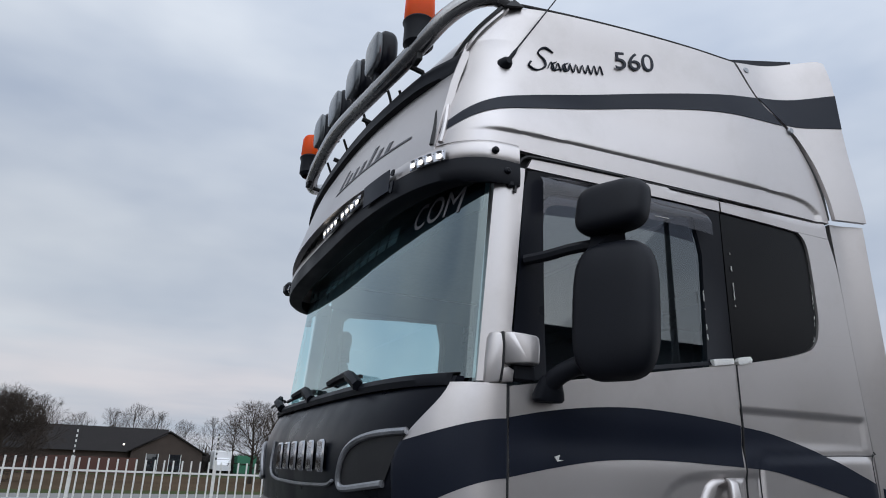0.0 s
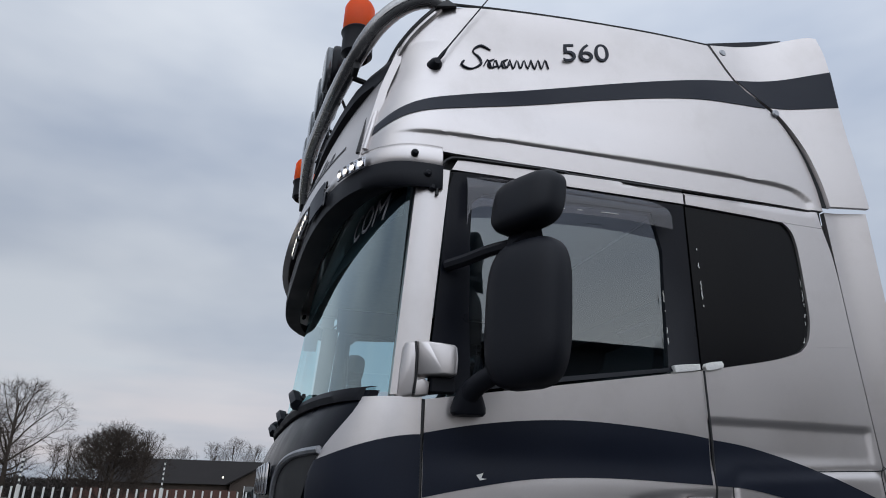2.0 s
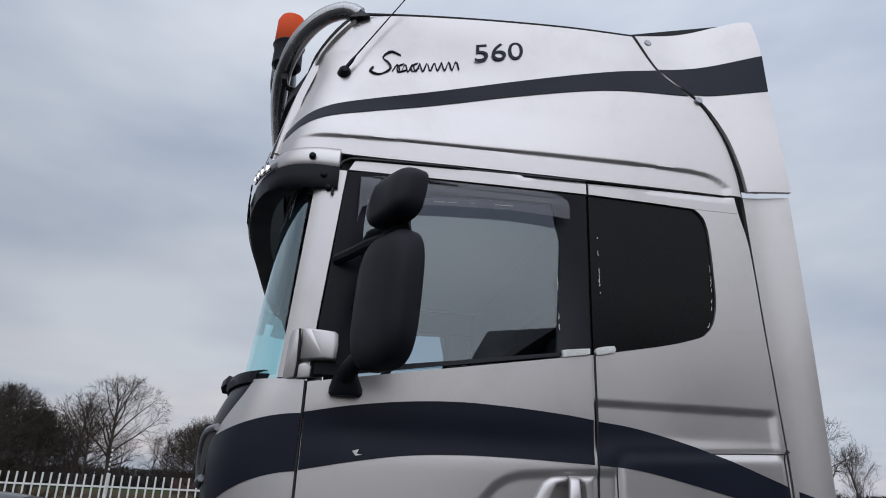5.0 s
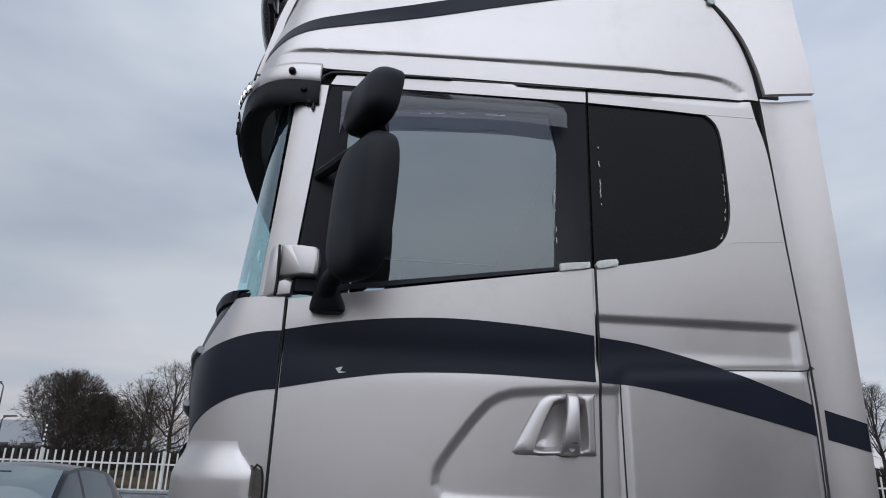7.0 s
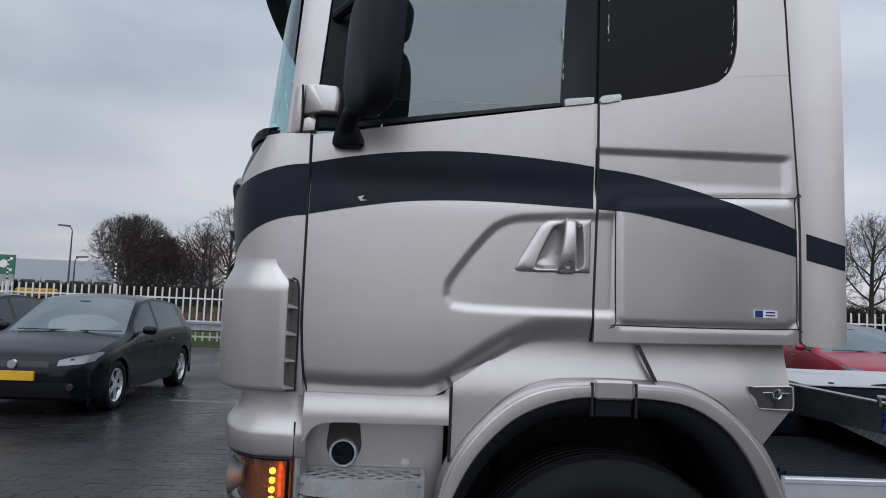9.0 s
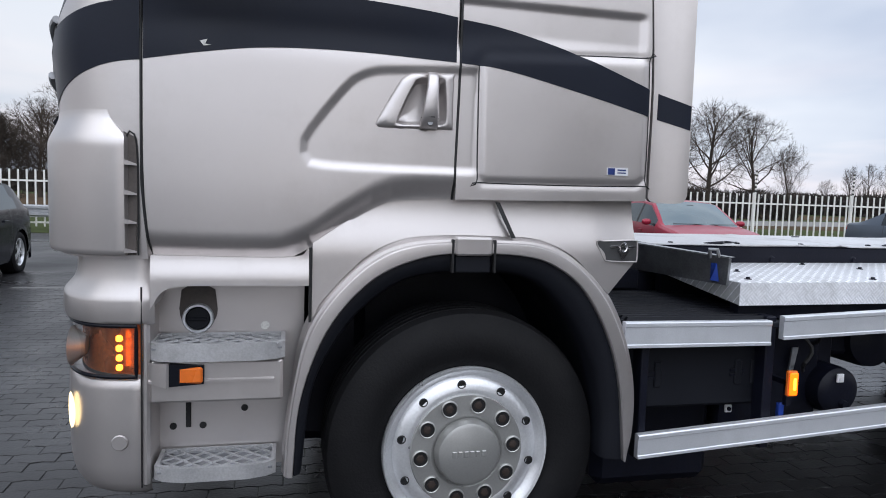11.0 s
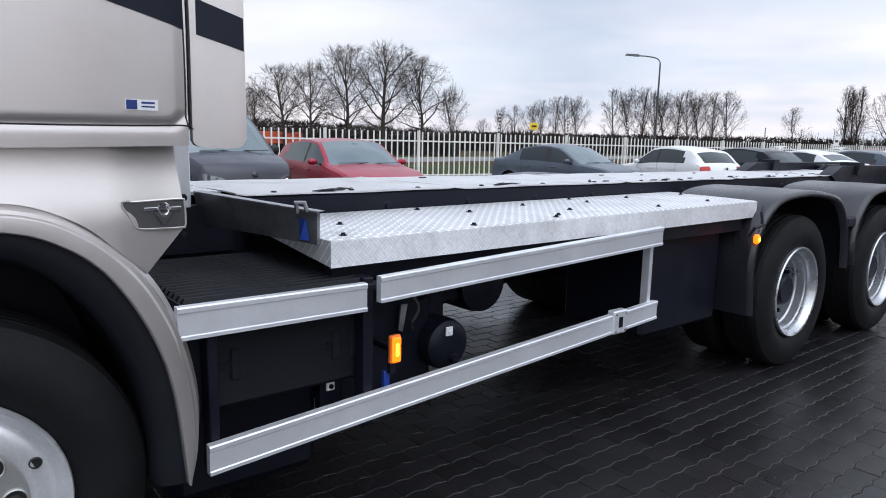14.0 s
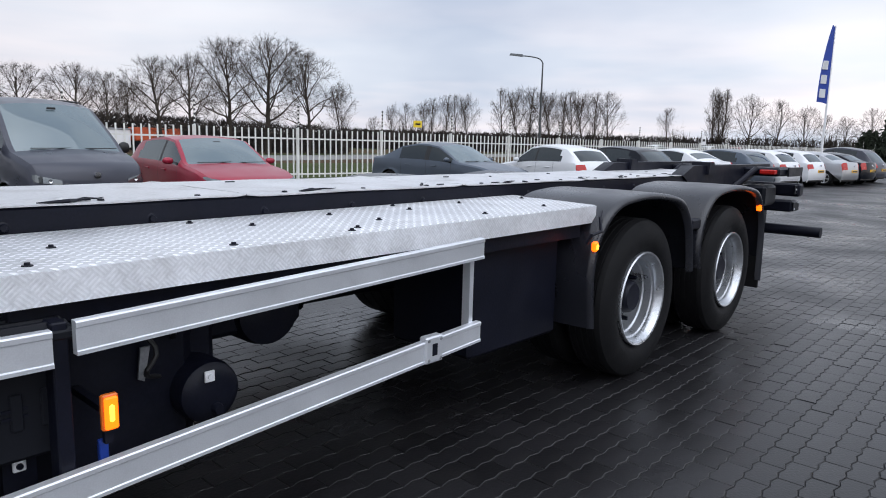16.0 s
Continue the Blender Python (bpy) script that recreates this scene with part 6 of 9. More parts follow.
for k in range(7):
    x_, y_ = 1.45 + 0.86 * k + fr_.uniform(-0.2, 0.2), 0.80 + 0.02 * (k % 3)
    run = [(x_, y_, 1.2085)]
    for j in range(6):
        run.append((run[-1][0] + fr_.uniform(0.02, 0.06), run[-1][1] + fr_.uniform(-0.012, 0.05), 1.2085 + 0.003 * (j % 2)))
    part("torn_seam", Shape().tube(run, [0.002, 0.006, 0.008, 0.006, 0.004, 0.003, 0.001], 5), CHASSIS, truck)
    part("lifted_flake", Shape().hull([(x_ + 0.05, y_ + 0.03, 1.206), (x_ + 0.12, y_ + 0.05, 1.206), (x_ + 0.13, y_ + 0.09, 1.207), (x_ + 0.06, y_ + 0.08, 1.218), (x_ + 0.10, y_ + 0.055, 1.222)]), PLANKWHITE, truck)
part("gap_tread", Shape().box(0.66, 1.06, 0.95, 1.7, 1.195, 1.207), TREAD, truck)

# tread-plate deck beside the frame
dk = Shape()
dk.hull([(1.09, 0.082, 1.018), (1.09, 0.082, 1.104), (3.95, 0.10, 1.034), (3.95, 0.10, 1.124), (1.098, 0.09, 1.108), (3.945, 0.108, 1.128), (1.09, 0.79, 1.108), (4.12, 0.79, 1.128), (1.09, 0.79, 1.09), (4.12, 0.79, 1.10), (1.09, 0.095, 1.018), (3.95, 0.115, 1.034)])
deck = part("tread_plate_deck", dk, TREAD, truck, "bright tread-plate deck with dark bolts")
part("deck_fascia", Shape().hull([(1.086, 0.078, 1.016), (1.086, 0.078, 1.103), (3.952, 0.096, 1.032), (3.952, 0.096, 1.123), (1.086, 0.081, 1.016), (1.086, 0.081, 1.103), (3.952, 0.099, 1.032), (3.952, 0.099, 1.123)]), TREADSIDE, deck, "bent-down tread-plate edge")
for k, (x, y) in enumerate([(1.18, 0.16), (1.32, 0.42), (1.75, 0.13), (2.05, 0.5), (2.25, 0.15), (2.32, 0.2), (2.5, 0.6), (2.55, 0.33), (2.95, 0.55), (3.1, 0.2), (3.4, 0.62), (3.65, 0.24), (1.15, 0.7), (3.95, 0.6), (3.0, 0.72), (1.9, 0.7)]):
    part("bolt", Shape().lathe([(0.0, 0.015), (0.003, 0.014), (0.003, 0.008), (0.010, 0.0075), (0.011, 0.0)], (x, y, 1.108 + 0.02 * (x - 1.09) / 2.9), "z", 10), CHASSIS, deck)
part("deck_beam", Shape().box(1.12, 3.85, 0.13, 0.18, 0.955, 1.02).box(1.12, 3.85, 0.7, 0.75, 0.955, 1.08), CHASSIS, deck)
# galvanised end flange
fl = Shape()
fl.hull([(0.905, 0.83, 1.215), (0.915, 0.83, 1.215), (1.06, 0.12, 1.195), (1.07, 0.12, 1.195), (0.93, 0.83, 1.09), (0.94, 0.83, 1.09), (1.075, 0.15, 1.085), (1.085, 0.15, 1.085)])
flange = part("end_flange", fl, GALV, truck, "bent galvanised end plate of the deck")
part("flange_lip", Shape().hull([(0.905, 0.83, 1.216), (1.06, 0.12, 1.196), (0.94, 0.84, 1.222), (1.095, 0.13, 1.20), (0.905, 0.83, 1.220), (1.06, 0.12, 1.20)]), GALV, flange)
part("blue_paint_mark", Shape().hull([(1.040, 0.205, 1.17), (1.046, 0.175, 1.17), (1.056, 0.215, 1.095), (1.064, 0.182, 1.095), (1.038, 0.203, 1.10), (1.042, 0.21, 1.16)]), BLUEPAINT, flange)
part("flange_hook", Shape().tube([(1.03, 0.20, 1.19), (1.02, 0.19, 1.225), (1.04, 0.17, 1.225), (1.05, 0.17, 1.195)], 0.008, 6), GALV, flange)
# bracket plate behind the cab
bp_ = part("cab_stay_plate", Shape().box(0.70, 0.88, 0.78, 0.80, 1.16, 1.50, 0.004), ALU, truck, "pale plate with bolts behind the cab")
for x, z in ((0.73, 1.46), (0.85, 1.2)):
    part("bolt", Shape().lathe([(-0.01, 0), (-0.01, 0.012), (0, 0.016)], (x, 0.78, z), "y", 10), CHASSIS, bp_)
part("frame_side_plate", Shape().box(0.62, 1.05, 0.79, 0.81, 0.98, 1.17, 0.003), CHASSIS, truck)
for k in range(8):
    part("plate_hole", Shape().lathe([(-0.003, 0.0), (-0.003, 0.01), (0.001, 0.012)], (0.70 + 0.05 * (k % 4), 0.789, 1.06 + 0.05 * (k // 4)), "y", 8), SEAL_GAP, truck)

# battery box with its ribbed cover
# made-up block that keeps the space below the battery box dark
part("battery_dark_block", Shape().box(0.62, 1.16, 0.30, 1.6, 0.22, 0.62, 0.04), CHASSIS, truck, "black block added to darken the space below the battery box")
bb = part("battery_box", Shape().box(0.60, 1.24, 0.10, 0.72, 0.615, 0.93, 0.012), PLASTIC, truck, "black plastic battery box with a ribbed lid")
lid = part("ribbed_lid", Shape().box(0.585, 1.25, 0.03, 0.76, 0.93, 0.965, 0.01), PLASTIC, bb, "ribbed black lid")
for k in range(17):
    y = 0.07 + 0.041 * k
    part("rib", Shape().hull([(0.60, y - 0.012, 0.964), (0.60, y + 0.012, 0.964), (1.24, y - 0.012, 0.964), (1.24, y + 0.012, 0.964), (0.61, y - 0.006, 0.979), (0.61, y + 0.006, 0.979), (1.23, y - 0.006, 0.979), (1.23, y + 0.006, 0.979)]), PLASTIC, lid)
for x in (0.66, 0.75, 1.10, 1.17):
    part("box_clip", Shape().box(x, x + 0.03, 0.092, 0.102, 0.70, 0.80, 0.004), PLASTIC, bb)
for x in (0.70, 1.08):
    part("box_groove", Shape().box(x, x + 0.06, 0.094, 0.1, 0.755, 0.762).box(x, x + 0.06, 0.094, 0.1, 0.735, 0.742), CHASSIS, bb)
tg = part("bolt_tag", Shape().box(1.112, 1.144, 0.155, 0.165, 0.566, 0.598, 0.003), STICKERWHITE, truck, "square washer with a bolt")
part("tag_bolt", Shape().lathe([(-0.006, 0), (-0.006, 0.008), (0, 0.009)], (1.128, 0.155, 0.582), "y", 10), CHASSIS, tg)
part("tag_stay", Shape().box(1.09, 1.17, 0.165, 0.2, 0.50, 0.70), CHASSIS, truck)


# side guards
def guard(x0, z0, x1, z1, h, y):
    s = Shape()
    prof = [(y + 0.03, 0.0), (y, 0.0), (y, 0.010), (y + 0.004, 0.013), (y + 0.004, h - 0.02), (y, h - 0.016), (y, h - 0.004), (y + 0.004, h), (y + 0.03, h)]
    rows = [[(x, py, z + pz) for py, pz in prof] for x, z in ((x0, z0), (x1, z1))]
    s.grid(rows, close_u=True)
    k = len(s.v)
    s.f += [tuple(range(k - 2 * len(prof), k - len(prof))), tuple(reversed(range(k - len(prof), k)))]
    return part("side_guard", s, ALU, truck, "bare aluminium side guard rail", 30)


guard(0.570, 0.877, 1.178, 0.876, 0.094, 0.0)
guard(1.232, 0.896, 2.858, 0.963, 0.089, 0.0)
g3 = guard(0.645, 0.461, 2.850, 0.600, 0.089, 0.0)
cl = part("guard_clamp", Shape().box(2.50, 2.60, -0.008, 0.035, 0.575, 0.685, 0.006), ALU, g3, "clamp joining the rail")
part("clamp_slot", Shape().box(2.535, 2.565, -0.010, 0.0, 0.605, 0.655, 0.002), CHASSIS, cl)
for x, z in ((2.515, 0.59), (2.585, 0.59), (2.515, 0.67), (2.585, 0.67)):
    part("rivet", Shape().lathe([(-0.004, 0), (-0.003, 0.006), (0, 0.007)], (x, -0.008, z), "y", 8), GALV, cl)
part("guard_post", Shape().box(2.80, 2.825, 0.030, 0.07, 0.59, 0.98), ALU, truck)
part("guard_post", Shape().box(1.185, 1.225, 0.035, 0.10, 0.46, 0.98, 0.004), CHASSIS, truck)
part("guard_post", Shape().box(0.66, 0.69, 0.035, 0.10, 0.44, 0.9, 0.004), CHASSIS, truck)
part("blue_tape", Shape().box(1.30, 1.325, 0.08, 0.10, 0.52, 0.62, 0.003), BLUEPAINT, truck)
ml = part("side_marker", Shape().box(1.298, 1.333, 0.022, 0.040, 0.668, 0.758, 0.004), AMBERON, truck, "lit amber side marker lamp")
part("marker_core", Shape().box(1.309, 1.322, 0.017, 0.026, 0.690, 0.738, 0.004), AMBERCORE, ml)
part("marker_base", Shape().box(1.293, 1.338, 0.030, 0.050, 0.662, 0.764, 0.005), AMBER, ml)
part("marker_stay", Shape().box(1.305, 1.327, 0.048, 0.30, 0.70, 0.72).box(1.305, 1.327, 0.05, 0.07, 0.62, 0.72), CHASSIS, truck)
part("hanging_flap", Shape().hull([(1.50, 0.26, 0.80), (1.53, 0.26, 0.80), (1.49, 0.262, 0.70), (1.51, 0.262, 0.69), (1.50, 0.268, 0.80), (1.53, 0.268, 0.80), (1.49, 0.27, 0.70), (1.51, 0.27, 0.69)]), GALV, truck, "small pale metal flap")
ml = part("side_marker", Shape().box(3.78, 3.816, -0.012, 0.02, 0.895, 0.95, 0.010), AMBERON, truck, "lit amber side marker lamp")
part("marker_core", Shape().box(3.788, 3.808, -0.016, -0.008, 0.908, 0.935, 0.004), AMBERCORE, ml)
part("marker_frame", Shape().tube([(3.74, 0.02, 0.94), (3.745, -0.004, 0.99), (3.84, -0.004, 1.00), (3.86, 0.02, 1.07), (3.93, 0.05, 1.10)], 0.009, 6), CHASSIS, ml)
ml = part("side_marker", Shape().box(6.53, 6.57, 0.02, 0.06, 0.95, 1.01, 0.008), AMBERON, truck, "lit amber side marker lamp")
# air tanks and parts under the deck
# made-up black mass hides the bright ground behind the air tank
part("underside_dark_block", Shape().box(1.20, 1.70, 0.285, 1.55, 0.40, 0.93, 0.05).box(1.66, 1.80, 0.34, 1.3, 0.62, 0.93, 0.03), CHASSIS, truck, "black block added to darken the space behind the marker lamp")
tk = part("air_tank", Shape().lathe([(0.0, 0.0), (0.002, 0.055), (0.008, 0.085), (0.022, 0.101), (0.05, 0.107), (0.40, 0.107), (0.44, 0.05)], (1.705, 0.195, 0.615), "y", 36), CHASSIS, truck, "black air tank end with a tag")
part("tank_tag", Shape().box(1.671, 1.705, 0.186, 0.1945, 0.662, 0.699, 0.002).lathe([(-0.004, 0.0), (-0.004, 0.008), (0.0, 0.009)], (1.688, 0.186, 0.681), "y", 10), STICKERWHITE, tk)
part("tank_boss", Shape().lathe([(-0.02, 0), (-0.02, 0.016), (0.0, 0.02)], (1.713, 0.195, 0.565), "y", 12), CHASSIS, tk)
part("air_tank", Shape().lathe([(0.0, 0.0), (0.0, 0.05), (0.04, 0.13), (0.08, 0.138), (0.62, 0.138)], (2.05, 0.35, 0.80), "y", 30), CHASSIS, truck)
part("valve_block", Shape().box(1.72, 2.22, 0.42, 0.75, 0.72, 0.95, 0.02).lathe([(0, 0.02), (0.04, 0.02)], (2.23, 0.45, 0.78), "y", 10), CHASSIS, truck)
part("air_pipe", Shape().tube(spline([(1.45, 0.2, 0.90), (1.5, 0.15, 0.82), (1.47, 0.16, 0.75), (1.55, 0.25, 0.70)], 14), 0.008, 6).tube(spline([(1.55, 0.18, 0.92), (1.58, 0.2, 0.85), (1.62, 0.3, 0.80)], 10), 0.008, 6), SEAL_GAP, truck)
part("engine_underside", Shape().box(-1.15, -0.3, 0.55, 1.95, 0.38, 1.25, 0.05), CHASSIS, truck)
part("wheel_house", Shape().box(-0.55, 0.55, 0.62, 0.70, 0.45, 1.2, 0.02), CHASSIS, truck)
part("gearbox", Shape().box(-0.2, 1.4, 0.95, 1.55, 0.45, 1.0, 0.06).tube([(1.4, 1.25, 0.7), (4.5, 1.25, 0.55)], 0.07, 12), CHASSIS, truck)
part("silencer", Shape().box(1.35, 2.3, 1.75, 2.4, 0.45, 0.95, 0.08), CHASSIS, truck)
part("tool_locker", Shape().box(3.02, 3.76, 0.20, 0.74, 0.42, 1.0, 0.02), CHASSIS, truck, "black locker in front of the rear wheels")
# unseen box added to block light coming under the truck from the far side
part("far_light_block", Shape().box(0.66, 3.9, 2.0, 2.45, 0.30, 1.0, 0.04), CHASSIS, truck)
part("spring_hanger", Shape().box(3.9, 5.3, 0.72, 0.80, 0.55, 0.70, 0.02).box(5.4, 6.8, 0.72, 0.80, 0.55, 0.70, 0.02), CHASSIS, truck)
# rear end
part("rear_frame_end", Shape().box(8.35, 8.75, 0.42, 2.08, 1.175, 1.265, 0.02), CHASSIS, truck, "black rear frame with roller beams")
for y in (0.78, 1.60):
    part("frame_horn", Shape().prism([(6.72, 1.20), (6.95, 1.285), (9.22, 1.288), (9.24, 1.262), (9.05, 1.235), (8.45, 1.10), (8.30, 1.06), (7.0, 1.06)], y, y + 0.12), CHASSIS, truck, "black tapered rear frame horn", 30)
    part("horn_block", Shape().hull([(7.25, y - 0.03, 1.20), (7.45, y - 0.03, 1.20), (7.28, y - 0.03, 1.32), (7.38, y - 0.03, 1.32), (7.25, y + 0.15, 1.20), (7.45, y + 0.15, 1.20), (7.28, y + 0.15, 1.32), (7.38, y + 0.15, 1.32)]), CHASSIS, truck)
    part("horn_brace", Shape().tube([(7.85, y + 0.02, 0.98), (8.35, y - 0.12, 1.25)], 0.03, 8), CHASSIS, truck)
part("lamp_board", Shape().box(8.95, 9.10, 0.36, 2.14, 0.94, 1.085, 0.02), CHASSIS, truck, "black lamp board")
part("tow_beam", Shape().box(8.85, 9.05, 0.40, 2.10, 0.77, 0.90, 0.02), CHASSIS, truck, "black lower cross beam")
for y in (0.50, 1.86):
    part("tail_lamp", Shape().box(8.27, 8.35, y - 0.06, y + 0.10, 1.195, 1.245, 0.01), REDLENS, truck, "red tail lamp")
for k, (y, z) in enumerate(((0.40, 1.02), (0.40, 0.83), (0.40, 1.22))):
    part("beam_plate", Shape().box(8.86 - 0.3 * (k == 2), 9.08, 0.385, 0.399, z - 0.05, z + 0.05, 0.004), BLACKPAINT, truck)
part("brake_valve", Shape().box(7.7, 7.95, 0.56, 0.72, 0.92, 1.06, 0.02).lathe([(0, 0.0), (0, 0.05), (0.12, 0.05)], (7.6, 0.60, 0.98), "y", 14), CHASSIS, truck)
part("valve_body", Shape().box(8.2, 8.6, 0.5, 0.72, 0.86, 1.08, 0.03), BLACKPAINT, truck)
for x, y, z in ((8.90, 0.384, 1.02), (9.03, 0.384, 0.985), (8.90, 0.384, 0.80), (9.02, 0.384, 0.87)):
    part("bolt", Shape().lathe([(-0.008, 0.0), (-0.008, 0.010), (0.0, 0.014)], (x, y, z), "y", 8), GALV, truck)
part("roller", Shape().tube([(9.18, 0.5, 1.22), (9.18, 2.0, 1.22)], 0.04, 14), CHASSIS, truck)
part("hose_run", Shape().tube(spline([(7.2, 0.7, 1.0), (7.6, 0.62, 0.92), (8.1, 0.66, 0.98), (8.7, 0.6, 0.9)], 20), 0.02, 6).tube(spline([(7.0, 0.74, 0.95), (7.7, 0.7, 0.85), (8.6, 0.7, 0.95)], 20), 0.016, 6), SEAL_GAP, truck)
part("rear_bumper_beam", Shape().tube([(8.95, 0.10, 0.56), (8.95, 2.40, 0.56)], 0.06, 14), CHASSIS, truck, "black round under-run bumper")
part("bumper_stay", Shape().box(8.85, 9.0, 0.7, 0.78, 0.55, 1.0).box(8.85, 9.0, 1.72, 1.8, 0.55, 1.0), CHASSIS, truck)


# ---------------------------------------------------------------- ground
def paving_material():
    m = material("wet_dark_pavers", (0.014, 0.0135, 0.015), 0.33, 0.0, 0.25, 0.7, 60.0, 0.16, dirt=(0.032, 0.030, 0.030), dirt_amount=0.6, rough_vary=0.16, island=0.3, spec=0.36)
    return m


PAVER = paving_material()
JOINT = material("dark_sand_joint", (0.022, 0.021, 0.02), 0.6, 0, 0.3, 20, 150, 0.3)


def ground_material():
    m = material("wet_paved_yard", (0.018, 0.0175, 0.019), 0.36, 0.0, 0.3, 0.35, 40.0, 0.0, dirt=(0.045, 0.043, 0.041), dirt_amount=0.6, rough_vary=0.2, spec=0.30)
    nt = m.node_tree
    n = nt.nodes
    b = n["Principled BSDF"]
    tc = n.new("ShaderNodeTexCoord")
    br = n.new("ShaderNodeTexBrick")
    br.inputs["Scale"].default_value = 1.0
    br.inputs["Brick Width"].default_value, br.inputs["Row Height"].default_value = 0.22, 0.11
    br.inputs["Mortar Size"].default_value = 0.008
    br.inputs["Mortar Smooth"].default_value = 0.3
    br.inputs["Color1"].default_value, br.inputs["Color2"].default_value, br.inputs["Mortar"].default_value = (1, 1, 1, 1), (0.72, 0.72, 0.72, 1), (0.35, 0.35, 0.35, 1)
    link(nt, tc.outputs["Object"], br.inputs["Vector"])
    src = b.inputs["Base Color"].links[0].from_socket
    mul = n.new("ShaderNodeMixRGB")
    mul.blend_type = "MULTIPLY"
    mul.inputs[0].default_value = 1.0
    link(nt, src, mul.inputs[1])
    link(nt, br.outputs[0], mul.inputs[2])
    link(nt, mul.outputs[0], b.inputs["Base Color"])
    bp = n.new("ShaderNodeBump")
    bp.inputs["Strength"].default_value, bp.inputs["Distance"].default_value = 0.5, 0.006
    inv = n.new("ShaderNodeMath")
    inv.operation = "SUBTRACT"
    inv.inputs[0].default_value = 1.0
    link(nt, br.outputs[1], inv.inputs[1])
    link(nt, inv.outputs[0], bp.inputs["Height"])
    link(nt, bp.outputs[0], b.inputs["Normal"])
    return m


YARD = ground_material()
GRASS = material("winter_grass", (0.052, 0.064, 0.028), 0.95, 0, 0.4, 0.4, 25.0, 0.6, spec=0.02)
FIELD = material("ploughed_field", (0.085, 0.062, 0.043), 0.98, 0, 0.3, 0.15, 8.0, 0.5, spec=0.0)
ROADM = material("grey_road", (0.20, 0.195, 0.19), 0.85, 0, 0.12, 0.3, 30, 0.1)
FENCE0, FENCE1 = Vector((-6.3, 19.43, 0)), Vector((18.6, 17.25, 0))
FDIR = (FENCE1 - FENCE0).normalized()
FNOR = Vector((-FDIR.y, FDIR.x, 0))


def strip(name, near, far, mat, label, category, z):
    a, b = FENCE0 - FDIR * 500, FENCE0 + FDIR * 700
    vs = [a + FNOR * near, b + FNOR * near, b + FNOR * far, a + FNOR * far]
    ob = part(name, Shape().add([(v.x, v.y, z) for v in vs], [(0, 1, 2, 3)]), mat, None, smooth=0)
    return tagged(ob, label, category, kind="structure")


g = part("ground", Shape().add([(-900, -900, -0.012), (900, -900, -0.012), (900, 900, -0.012), (-900, 900, -0.012)], [(0, 1, 2, 3)]), FIELD, None, smooth=0)
tagged(g, "flat open land reaching the horizon", "ground", kind="structure")
strip("pavement", -120, -1.2, YARD, "wet dark block-paved vehicle yard", "pavement", -0.006)
strip("verge", -1.2, 14.0, GRASS, "green grass verge along the white fence", "verge", 0.004)
RD = Vector((47, 10, 0)).normalized()
rd_c, rd_n = Vector((-11, 31.5, 0)), Vector((-RD.y, RD.x, 0))
rd_v = [rd_c + RD * a + rd_n * b for a, b in ((-400, -4.5), (600, -4.5), (600, 4.5), (-400, 4.5))]
tagged(part("road", Shape().add([(v.x, v.y, 0.010) for v in rd_v], [(0, 1, 2, 3)]), ROADM, None, smooth=0), "pale grey road behind the fence", "road", kind="structure")
rd_v = [rd_c + RD * a + rd_n * b for a, b in ((-400, 4.5), (600, 4.5), (600, 8.5), (-400, 8.5))]
tagged(part("verge_far", Shape().add([(v.x, v.y, 0.006) for v in rd_v], [(0, 1, 2, 3)]), GRASS, None, smooth=0), "grass strip beyond the road", "verge", kind="structure")
strip("meadow", 60.0, 110.0, GRASS, "green meadow before the trees", "field", 0.0)

# ---------------------------------------------------------------- fence
FENCEWHITE = material("white_fence_paint", (0.74, 0.73, 0.70), 0.5, 0, 0.12, 3.0, 60, 0.05, dirt=(0.35, 0.33, 0.28), dirt_amount=0.4)
POLEBLACK = material("black_pole_paint", (0.02, 0.02, 0.02), 0.5)
PANEL = 3.59


def fence_panel():
    t = thing("picket_fence", "white metal picket fence on the grass verge", "fence", "fence runs")
    part("post", Shape().box(-0.045, 0.045, -0.045, 0.045, 0.0, 1.78, 0.008), FENCEWHITE, t)
    for z in (0.22, 1.42):
        part("rail", Shape().box(0.045, PANEL - 0.045, -0.02, 0.02, z - 0.025, z + 0.025), FENCEWHITE, t)
    me = Shape().box(-0.021, 0.021, -0.016, 0.016, 0.1, 1.74).mesh("picket", FENCEWHITE, 0)
    for k in range(15):
        p = new("picket", me)
        p.parent = t
        p.location = (0.045 + (PANEL - 0.09) * (k + 0.5) / 15, 0, 0)
    wp = part("warning_pole", Shape().box(-0.018, 0.018, -0.07, -0.034, 1.3, 2.50), FENCEWHITE, t, "black and white striped wire pole")
    for k in range(6):
        part("pole_band", Shape().box(-0.021, 0.021, -0.073, -0.031, 1.80 + 0.13 * k, 1.865 + 0.13 * k), POLEBLACK, wp)
    return t


fp0 = fence_panel()
ang = math.atan2(FDIR.y, FDIR.x)
first = None
for k in range(-9, 24):
    p = FENCE0 + FDIR * (PANEL * k + 3.03)
    m = Matrix.Translation(p) @ Matrix.Rotation(ang, 4, "Z")
    if first is None:
        fp0.matrix_world = m
        first = fp0
    else:
        copy_thing(fp0, m)
# galvanised crash rail near the parked cars
gr_ = part("crash_rail", Shape().grid([[(p.x, p.y, z) for p in (FENCE0 - FDIR * 30 - FNOR * (0.35 + o), FENCE0 + FDIR * 6 - FNOR * (0.35 + o))] for z, o in ((0.40, 0.0), (0.44, 0.05), (0.50, 0.05), (0.54, 0.0), (0.60, 0.0), (0.64, 0.05), (0.70, 0.05), (0.74, 0.0))]), GALV, None)
